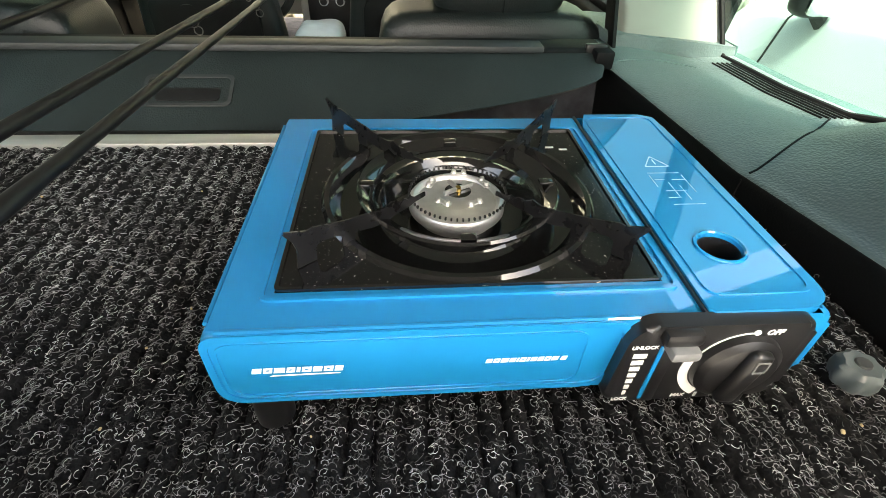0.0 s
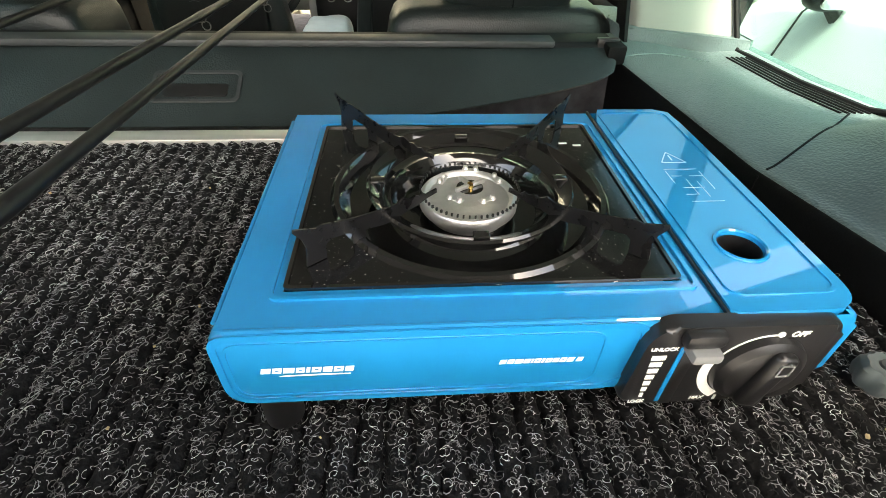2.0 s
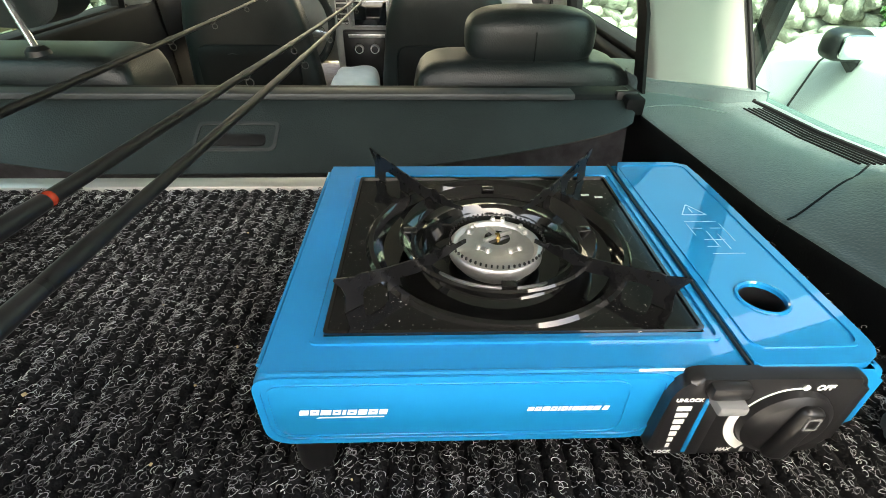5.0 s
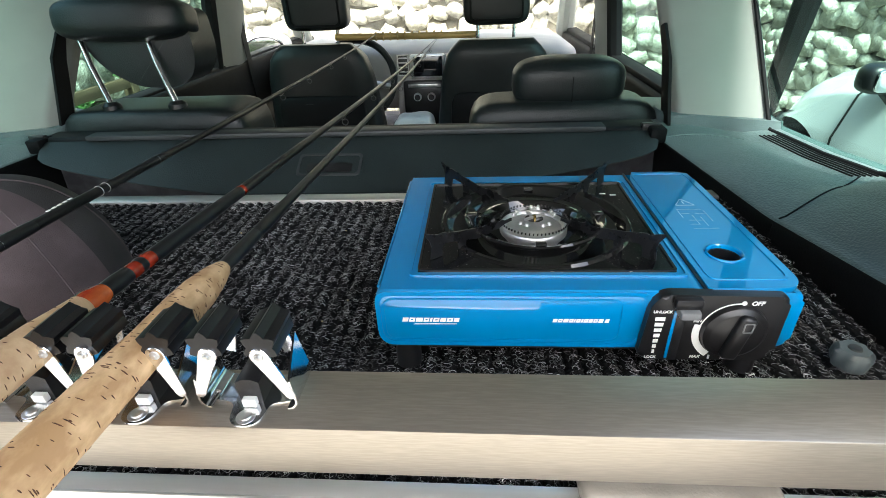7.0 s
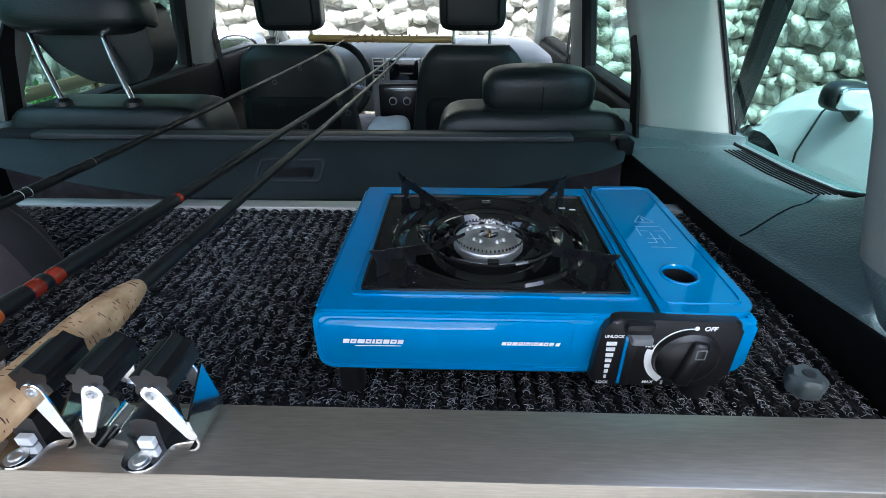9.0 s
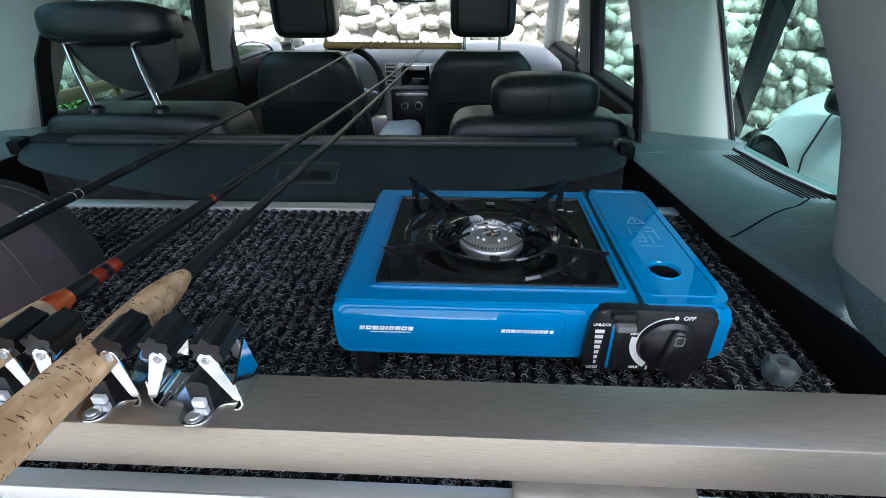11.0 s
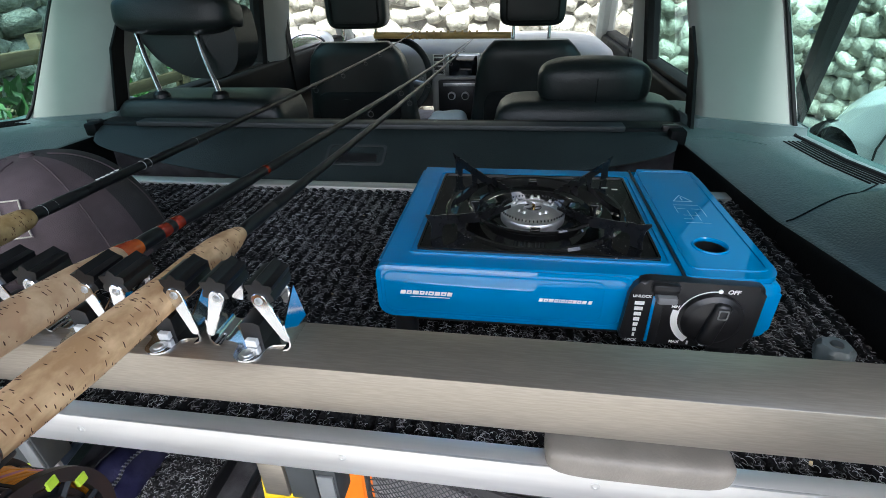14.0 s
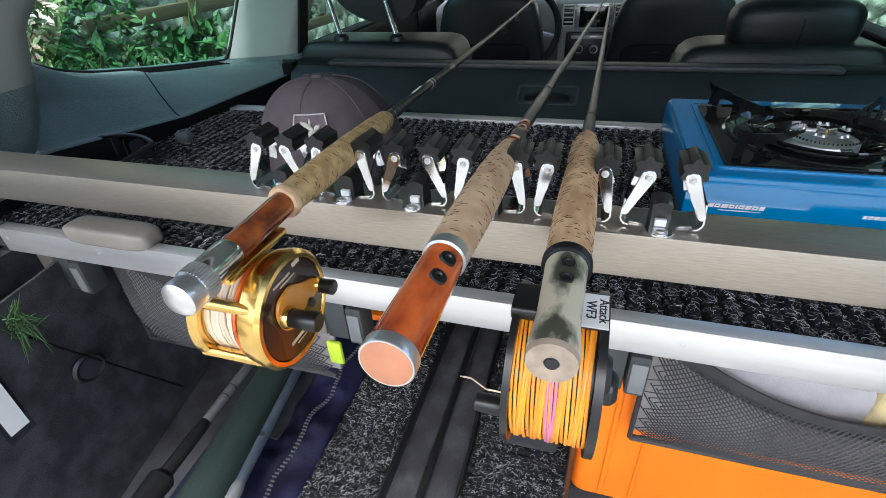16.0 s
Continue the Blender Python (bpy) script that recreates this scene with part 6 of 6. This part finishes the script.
def net_pocket(x0, x1, y, ztop, zbot, sag, word, step):
    p = thing("net_pocket", ((x0 + x1) / 2, y, zbot), word, "net pocket", "net pockets under the deck")
    top = lambda u: ztop(u)

    def at(u, v):
        z = zbot + (top(u) - zbot) * v
        bow = 0.030 * math.sin(math.pi * min(1, max(0, v))) * math.sin(math.pi * u) ** 0.4
        return Vector((x0 + (x1 - x0) * u, y - bow, z))
    bm = bmesh.new()
    W, H = x1 - x0, 0.16
    nd = int((W + H) / step)
    for sgn in (1, -1):
        for k in range(nd):
            off = -H + k * step
            pts = []
            for q in range(9):
                v = q / 8
                u = (off + H * v) / W if sgn > 0 else (off + H * (1 - v)) / W
                if 0 <= u <= 1:
                    pts.append(at(u, v))
            if len(pts) > 1:
                add_tube(bm, pts, 0.00075, 4, False)
    nt = part("net", bm, MESHCORD, p, "black nylon mesh")
    tagged(nt, kind="stuff")

    def band(u, v):
        q = at(u, 1.0)
        return (q.x, q.y - 0.003, q.z + 0.008 - 0.020 * v)
    part("top_band", grid(30, 2, band, 0.003), MESHCORD, p, "black elastic top band")
    part("bottom_band", tube([at(k / 20, 0) for k in range(21)], 0.004, 8), MESHCORD, p)
    part("side_band", tube([at(0, k / 10) for k in range(11)], 0.003, 8), MESHCORD, p)
    part("lining", grid(20, 8, lambda u, v: Vector((x0 + (x1 - x0) * u, y + 0.012, zbot + (top(u) - 0.012 - zbot) * v)), 0.004), POCKETCLOTH, p)
    return p


net_pocket(-0.045, 0.36, -0.105, lambda u: -0.056 - 0.090 * math.sin(math.pi * min(1, u * 1.0)) ** 0.9, -0.232, 0, "black mesh pocket hanging under the deck, stuffed with cloths", 0.0062)
net_pocket(-0.775, -0.44, -0.110, lambda u: -0.058 - 0.045 * math.sin(math.pi * u), -0.225, 0, "black mesh pocket hanging under the deck edge", 0.0062)

bmc = puffed((-0.015, -0.088, -0.205), (0.190, -0.062, -0.088), 4, 14)
for v in bmc.verts:
    v.co += Vector((0, 0.5, 1)) * (0.007 * noise.noise(v.co * 28)) - Vector((0, 0, 0.12 * max(0, v.co.x - 0.03)))
solo("folded_cloth", bmc, GREYFOAM, "pale grey padded cloth folded inside the mesh pocket", "cloth", smooth=70)
bmt = lathe([(0.02, 0), (0.022, 0.003), (0.022, 0.022), (0.02, 0.025), (0, 0.025)], (0.04, -0.075, -0.088), (0, 0.2, 1), 28)
solo("tin", bmt, CHROMESATIN, "small round metal tin in the mesh pocket", "tin")
solo("sponge", box((0.175, -0.089, -0.195), (0.300, -0.060, -0.072), 0.008, 3), BEIGE, "beige sponge tucked into the mesh pocket", "sponge")
solo("grey_bag_lining", puffed((-0.77, -0.098, -0.18), (-0.47, -0.06, -0.07), 5, 8), GREYFOAM, "pale grey cloth inside the mesh pocket", "cloth")
solo("lure_card", box((-0.432, -0.128, -0.178), (-0.412, -0.122, -0.140), 0.002), NEON, "neon yellow patterned card hanging beside the latch", "card")
solo("orange_strap", box((-0.455, -0.02, -0.195), (-0.35, 0.0, -0.183), 0.003), ORANGE, "short orange webbing strap under the deck", "strap")

# poles, rod tube and bag on the load floor
pole = thing("trekking_pole", (-0.64, -0.15, -0.31), "trekking pole with silver shaft and black foam grip", "pole")
P0, P1 = Vector((-0.618, -0.345, -0.285)), Vector((-0.665, 0.15, -0.315))
part("shaft", tube([along(P0, P1, s) for s in (0.3, 1.0)], 0.0075, 14), CHROMESATIN, pole)
part("sleeve", tube([along(P0, P1, s) for s in (0.14, 0.15, 0.31, 0.32)], [0.0085, 0.0095, 0.0095, 0.0085], 14), BLACKPL, pole)
part("grip", tube([along(P0, P1, s) for s in (-0.16, -0.12, -0.02, 0.08, 0.13, 0.145)], [0.014, 0.0165, 0.0155, 0.0165, 0.018, 0.012], 16), RUBBER, pole)
for s in (0.42, 0.46):
    part("shaft_mark", torus(along(P0, P1, s), P1 - P0, 0.0075, 0.0007, 16, 6), BLACKPL, pole)
rtube = thing("rod_tube", (-0.59, -0.15, -0.36), "dark green cloth-covered rod tube lying on the load floor", "rod tube")
T0, T1 = Vector((-0.560, -0.42, -0.325)), Vector((-0.632, 0.25, -0.325))
part("tube", tube([along(T0, T1, s) for s in (0, 0.01, 0.5, 0.55, 1)], [0.030, 0.034, 0.034, 0.034, 0.034], 24), GREENTUBE, rtube)
part("band", tube([along(T0, T1, s) for s in (0.42, 0.44)], 0.0346, 24), GREENTUBE, rtube)
for k in range(4):
    c = along(T0, T1, 0.53 + 0.03 * k) + Vector((0.006, 0, 0.0345))
    part("printed_mark", box((-0.006, -0.0016, -0.0004), (0.006, 0.0016, 0.0008), m=Matrix.Translation(c) @ Matrix.Rotation(radians(96), 4, "Z") @ Matrix.Rotation(radians(90), 4, "Z")), WHITEPRINT, rtube)
pole2 = thing("net_pole", (-0.53, -0.15, -0.31), "slim steel-blue telescopic pole lying across the bag", "pole")
Q0, Q1 = Vector((-0.500, -0.40, -0.295)), Vector((-0.585, 0.12, -0.305))
part("shaft", tube([along(Q0, Q1, s) for s in (0.25, 1)], 0.0070, 14), material("steel_blue_tube", (0.16, 0.20, 0.26), 0.3, 0.7, var=0.1), pole2)
part("ferrule", tube([along(Q0, Q1, s) for s in (0.22, 0.23, 0.27, 0.28)], [0.007, 0.0088, 0.0088, 0.007], 14), GREYPL, pole2)
part("lower_shaft", tube([along(Q0, Q1, s) for s in (-0.1, 0.23)], 0.0060, 14), CHROMESATIN, pole2)
bag = thing("navy_bag", (-0.55, 0.0, -0.43), "crumpled navy cloth bag with a zip on the load floor", "bag")


def bag_top(u, v):
    x, y = -0.70 + 0.212 * u, -0.40 + 0.75 * v
    e = math.sin(math.pi * u) ** 0.4 * math.sin(math.pi * v) ** 0.3
    return (x, y, -0.43 + e * (0.055 + 0.018 * noise.noise((x * 22, y * 16, 3)) + 0.008 * noise.noise((x * 60, y * 50, 7))))


part("cloth", grid(44, 80, bag_top), NAVY, bag, smooth=70)
zp = [Vector(bag_top(0.80 + 0.02 * math.sin(k), k / 40)) + Vector((0, 0, 0.002)) for k in range(4, 38)]
part("zip", tube(zp, 0.0022, 6), MESHCORD, bag)
bmz = bmesh.new()
for a, b in zip(zp, zp[1:]):
    for q in range(3):
        c = a + (b - a) * q / 3
        add_box(bmz, c + Vector((-0.0035, -0.001, 0.001)), c + Vector((0.0035, 0.001, 0.0028)))
tagged(part("zip_teeth", bmz, GREYPL, bag), kind="stuff")
part("grey_panel", grid(8, 14, lambda u, v: Vector(bag_top(0.42 + 0.22 * u, 0.35 + 0.3 * v)) + Vector((0, 0, 0.003)), 0.002), CAPDARK, bag, smooth=70)

# left side of the load opening
liner = solo("boot_liner", grid(20, 24, lambda u, v: (lerp([(-0.46, -0.765), (-0.30, -0.792), (-0.1, -0.83), (0.2, -0.88)], -0.46 + 0.66 * u)[0] - 0.012 * math.sin(math.pi * v) + 0.05 * max(0, v - 0.75), -0.46 + 0.66 * u, -0.055 - 0.375 * v), 0.004), BOOTFELT, "black felt-covered boot side lining", "lining", kind="structure")
part("cargo_hole", lathe([(0.012, 0.001), (0.020, 0.004), (0.024, 0.001)], (-0.803, -0.195, -0.215), (1, -0.1, 0), 28), BLACKPL, liner)
part("hole_floor", lathe([(0, 0.0005), (0.016, 0.0005)], (-0.801, -0.195, -0.215), (1, -0.1, 0), 24), INK, liner)
part("lining_seam", tube([(-0.800 + 0.03 * 0, -0.245 + 0.02 * k, -0.10 - 0.035 * k) for k in range(9)], 0.002, 6), TRIMDARK, liner)
solo("lamp_shelf", box((-1.05, -0.47, -0.085), (-0.805, -0.245, -0.040), 0.012, 3), DARKGREY, "dark grey plastic shelf beside the boot opening", "trim", kind="structure")
solo("tailgate_seal", tube([(-0.80, -0.46, -0.05), (-0.785, -0.455, -0.2), (-0.775, -0.45, -0.32), (-0.74, -0.445, -0.43)], 0.011, 10), RUBBER, "black rubber tailgate seal", "seal", kind="structure")
solo("boot_side", box((-1.05, -0.20, -0.45), (-0.90, 0.3, -0.05)), BOOTFELT, "black side panel of the load space", "panel", kind="structure")
pouch = thing("ticket_pouch", (-0.785, -0.297, -0.17), "clear plastic pouch with white paper slip stuck on the lining", "pouch")
PM = Matrix.Translation((-0.786, -0.305, -0.165)) @ Matrix.Rotation(radians(-84), 4, "Z") @ Matrix.Rotation(radians(4), 4, "Y") @ Matrix.Rotation(radians(96), 4, "X") @ Matrix.Rotation(radians(8), 4, "Z")
fl = part("film", box((-0.017, -0.050, 0.001), (0.017, 0.050, 0.0025), 0.0004, 1, m=PM), FILM, pouch)
fl.visible_shadow = False
part("paper_slip", box((-0.012, -0.038, -0.0004), (0.012, 0.036, 0.0006), m=PM), PAPER, pouch)
grass_bm = bmesh.new()
for k in range(60):
    a, b = rng2.uniform(-1, 1), rng2.uniform(-1, 1)
    p0 = Vector((-0.782, -0.246 + 0.010 * a, -0.080 + 0.018 * b))
    tip = p0 + Vector((0.012 + 0.008 * rng2.uniform(), 0.016 * rng2.uniform(-1, 1), rng2.uniform(-0.045, 0.035)))
    add_tube(grass_bm, [p0, (p0 + tip) / 2 + Vector((0.004, 0, 0.003)), tip], [0.0009, 0.0008, 0.0002], 4, False)
solo("grass_sprig", grass_bm, LEAF, "green grass sprig stuck to the boot lining", "grass", smooth=70)

# ---- outside ----
solo("ground", grid(2, 2, lambda u, v: (-200 + 400 * u, -200 + 400 * v, -0.95)), GROUND, "pale gravel ground around the parked vehicles", "ground", kind="structure")


def stone_mesh(seed):
    r_ = np.random.default_rng(seed)
    bm = bmesh.new()
    bmesh.ops.create_cube(bm, size=2.0)
    bmesh.ops.subdivide_edges(bm, edges=bm.edges[:], cuts=1, use_grid_fill=True)
    off = r_.uniform(0, 50, 3)
    for v in bm.verts:
        q = v.co.normalized() * 0.42 + v.co * 0.58
        q *= 1 + 0.28 * noise.noise(Vector(off) + v.co * 0.9)
        v.co = q
    me = bpy.data.meshes.new("stone")
    bm.to_mesh(me)
    bm.free()
    me.polygons.foreach_set("use_smooth", [True] * len(me.polygons))
    me.materials.append(STONE)
    return me


STONES = [stone_mesh(k) for k in range(14)]


def stone_wall(name, label, origin, along_, length, height, mean):
    u = Vector(along_).normalized()
    n_ = Vector((0, 0, 1)).cross(u)
    o_ = Vector(origin)
    bm = bmesh.new()
    add_box(bm, (0, -0.4, 0), (length, 0.0, height), m=Matrix.Translation(o_) @ Matrix.Rotation(math.atan2(u.y, u.x), 4, "Z"))
    w = solo(name, bm, MORTAR, label, "stone wall", kind="structure", smooth=0)
    z, row = 0.0, 0
    while z < height:
        h = rng2.uniform(0.7, 1.2) * mean
        x = rng2.uniform(-0.2, 0) * mean
        while x < length:
            wd = rng2.uniform(0.7, 1.6) * mean
            ob = bpy.data.objects.new("stone", STONES[int(rng2.integers(14))])
            scene.collection.objects.link(ob)
            c = o_ + u * (x + wd / 2) + Vector((0, 0, z + h / 2 + rng2.normal(0, 0.22) * h)) + n_ * rng2.uniform(-0.02, 0.04)
            ob.matrix_basis = Matrix.Translation(c) @ Matrix.Rotation(math.atan2(u.y, u.x), 4, "Z") @ Matrix.Rotation(rng2.normal(0, 0.35), 4, "Y") @ Matrix.Diagonal((wd * 0.55, 0.065 + rng2.uniform(0, 0.04), h * 0.57 * rng2.uniform(0.85, 1.1), 1))
            ob.parent = w
            x += wd * 0.98
        z += h * 0.97
    return w


# n_ points to the car: front wall runs +x -> normal +y, so lay it out the other way
stone_wall("wall_stone_front", "rough pale limestone retaining wall before the car", (2.6, 4.7, -0.95), (-1, 0, 0), 5.4, 2.7, 0.145)
stone_wall("wall_stone_side", "rough pale limestone wall behind the white car", (4.3, 0.6, -0.95), (-0.34, 1, 0), 4.6, 2.7, 0.135)
stone_wall("wall_stone_left", "rough pale limestone wall beside the parked car", (-2.7, 4.9, -0.95), (-0.05, -1, 0), 3.4, 2.4, 0.165)


def leaf_mass(name, label, centres, n, size, mat, seed, category="shrub", kind=""):
    r_ = np.random.default_rng(seed)
    verts, faces = [], []
    for _ in range(n):
        c, rad = centres[int(r_.integers(len(centres)))]
        d = r_.normal(0, 1, 3)
        d /= np.linalg.norm(d)
        p = np.array(c) + d * np.array(rad) * r_.uniform(0.55, 1.0)
        a = r_.normal(0, 1, 3)
        a /= np.linalg.norm(a)
        b = np.cross(a, r_.normal(0, 1, 3))
        b /= np.linalg.norm(b)
        s = size * r_.uniform(0.6, 1.5)
        k = len(verts)
        nn = np.cross(a, b)
        verts += [tuple(p), tuple(p + a * s * 0.5 + b * s * 0.22 + nn * s * 0.08), tuple(p + a * s), tuple(p + a * s * 0.5 - b * s * 0.22 + nn * s * 0.08)]
        faces += [(k, k + 1, k + 2), (k, k + 2, k + 3)]
    me = bpy.data.meshes.new(name)
    me.from_pydata(verts, [], faces)
    me.materials.append(mat)
    return me


def shrub(at, spread, n, size, seed, label):
    s = thing("shrub", at, label, "shrub", "shrubs beside the car")
    r_ = np.random.default_rng(seed)
    cs = []
    for k in range(16):
        c = np.array(at) + np.array([r_.uniform(-1, 1) * spread[0], r_.uniform(-1, 1) * spread[1], r_.uniform(0.05, 1) * spread[2]])
        cs.append((tuple(c), (spread[0] * 0.38, spread[1] * 0.30, spread[2] * 0.24)))
        part("branch", tube([at, (Vector(at) + Vector(c)) / 2 + Vector((0.05, 0.03, 0.08)), c], [0.022, 0.014, 0.005], 6), BARK, s)
    ob = new("leaves", leaf_mass("leaves", "", cs, n, size, LEAF, seed))
    ob.parent = s
    ob.matrix_parent_inverse = base_of(s).inverted()
    tagged(ob, kind="stuff")


shrub((-2.25, 0.75, -0.95), (0.55, 0.6, 1.9), 8000, 0.036, 3, "dense green leafy shrub beside the rear window")
shrub((-2.5, -0.35, -0.95), (0.5, 0.6, 1.7), 5500, 0.036, 4, "tall green leafy shrub close to the car")
shrub((-2.45, 1.9, -0.95), (0.4, 0.5, 0.6), 3000, 0.036, 5, "low green shrub before the stone wall")
bank = solo("bank", grid(30, 14, lambda u, v: (-2.55 - 1.6 * v, -2.5 + 4.6 * u, -0.95 + 1.5 * v ** 0.8 + 0.12 * noise.noise((u * 9, v * 6, 2))), 0.0), EARTH, "earthy planted bank beside the car", "bank", kind="structure")
me = leaf_mass("undergrowth", "", [((-2.7 - 0.9 * k / 7, -1.6 + 3.4 * ((k * 5) % 8) / 7, -0.6 + 0.9 * k / 7), (0.45, 0.6, 0.14)) for k in range(8)], 5000, 0.09, DRYLEAF, 9)
tagged(new("undergrowth", me), "dry brown undergrowth and leaf litter on the bank", "undergrowth", kind="stuff")
me = leaf_mass("ferns", "", [((-2.35, 0.7 + 0.25 * k, -0.45 + 0.1 * (k % 3)), (0.22, 0.16, 0.22)) for k in range(7)], 2200, 0.10, LEAF, 10)
tagged(new("ferns", me), "bright green ferns at the foot of the bank", "plants", kind="stuff")
fence = thing("fence", (-2.4, 1.2, -0.95), "weathered brown wooden rail fence beside the wall", "fence")
for q, z in enumerate((-0.02, -0.30)):
    part("rail", box((-2.42, 1.3, z), (-2.38, 3.6, z + 0.07), 0.006), WOODPOST, fence)
for y in (1.95, 3.0):
    part("post", box((-2.45, y, -0.95), (-2.37, y + 0.07, 0.12), 0.008), WOODPOST, fence)
for k, (x, y, z) in enumerate(((3.45, 2.6, -0.05), (3.25, 3.2, -0.25), (3.35, 2.9, -0.55), (-2.62, 3.4, -0.2), (-2.6, 2.7, -0.4), (1.2, 4.55, 0.35))):
    s = thing("wall_plant", (x, y, z), "small green plant growing from the stone wall", "plant", "plants in the wall")
    ob = new("leaves", leaf_mass("leaves", "", [((x, y, z), (0.12, 0.16, 0.13))], 420, 0.05, LEAF, 20 + k))
    ob.parent = s
    ob.matrix_parent_inverse = base_of(s).inverted()
    tagged(ob, kind="stuff")

# ---- white car parked alongside ----
wcar = thing("parked_car", (2.3, 0.5, -0.95), "glossy white hatchback parked beside, its side and bonnet visible", "car")
HOOD = [(-2.2, 0.0), (1.15, 0.02), (1.45, -0.01), (1.65, -0.045), (1.82, -0.10), (1.97, -0.19), (2.08, -0.30), (2.25, -0.44), (2.60, -0.64)]


def car_side(u, v):
    y = 2.60 - 4.6 * u ** 1.25
    hz = lerp(HOOD, y)[0]
    nose = max(0, (y - 1.75) / 0.85)
    pull = 0.55 * nose ** 2.2
    prof = [(0, 1.52, -0.80), (0.12, 1.455, -0.70), (0.35, 1.430, -0.45), (0.5, 1.440, -0.30), (0.62, 1.462, hz - 0.10), (0.70, 1.50, hz - 0.035), (0.76, 1.57, hz), (1.0, 2.35, hz + 0.05)]
    x, z = lerp(prof, v)
    z = min(z, hz + 0.06)
    return (x + pull * (1 - 0.8 * max(0, v - 0.76) / 0.24), y, z)


bm = grid(320, 130, car_side)
AY, AZ, AR = 1.835, -0.62, 0.325
dead = [f for f in bm.faces if (f.calc_center_median().y - AY) ** 2 + (f.calc_center_median().z - AZ) ** 2 < AR ** 2 and f.calc_center_median().x < 1.75]
bmesh.ops.delete(bm, geom=dead, context="FACES")
for v in bm.verts:
    d = Vector((v.co.y - AY, v.co.z - AZ))
    if v.is_boundary and v.co.x < 1.75 and abs(d.length - AR) < 0.05:
        d *= AR / d.length
        v.co.y, v.co.z = AY + d.x, AZ + d.y
part("body", bm, CARWHITE, wcar, smooth=50)
part("wheel_arch", lathe([(AR + 0.03, 0.0), (AR + 0.02, 0.3), (0, 0.3)], (1.46, AY, AZ), (1, 0, 0), 40), TYRE, wcar)
wh = part("wheel", lathe([(0.20, -0.01), (0.29, -0.015), (0.315, 0.03), (0.315, 0.17), (0.29, 0.2), (0.20, 0.2)], (1.47, AY, AZ - 0.02), (1, 0, 0), 40), TYRE, wcar)
part("rim", lathe([(0.20, 0.0), (0.19, 0.02), (0.06, 0.0), (0.05, -0.01), (0, -0.01)], (1.475, AY, AZ - 0.02), (1, 0, 0), 30), CHROMESATIN, wh)
part("door_gap", tube([(1.440, 1.56, -0.72), (1.4275, 1.545, -0.45), (1.437, 1.575, -0.30), (1.459, 1.545, -0.13), (1.50, 1.49, -0.04)], 0.004, 6), TYRE, wcar)
ml = part("door_mirror", puffed((1.345, 1.36, -0.095), (1.48, 1.46, 0.005), 3.2, 10), BLACKPL, wcar, "black door mirror housing")
part("mirror_glass", puffed((1.36, 1.352, -0.082), (1.47, 1.366, -0.008), 5, 6), CHROME, ml)
part("mirror_foot", tube([(1.44, 1.41, -0.08), (1.50, 1.40, -0.14)], 0.025, 8), BLACKPL, ml)
wg = part("side_window", grid(6, 6, lambda u, v: (1.50 + 0.30 * v, 1.15 - 0.05 - 2.0 * u - 0.55 * v * (1 - u), 0.03 + 0.42 * v), 0.006), SCREEN, wcar)
part("roof", grid(6, 6, lambda u, v: (1.80 + 1.0 * v, 0.55 - 1.9 * u, 0.46 + 0.06 * math.sin(math.pi * v)), 0.02), CARWHITE, wcar, smooth=60)
part("windscreen", grid(6, 6, lambda u, v: (1.58 + 1.3 * u + 0.2 * v * (1 - 2 * u), 1.20 - 0.62 * v, 0.04 + 0.43 * v), 0.006), SCREEN, wcar)
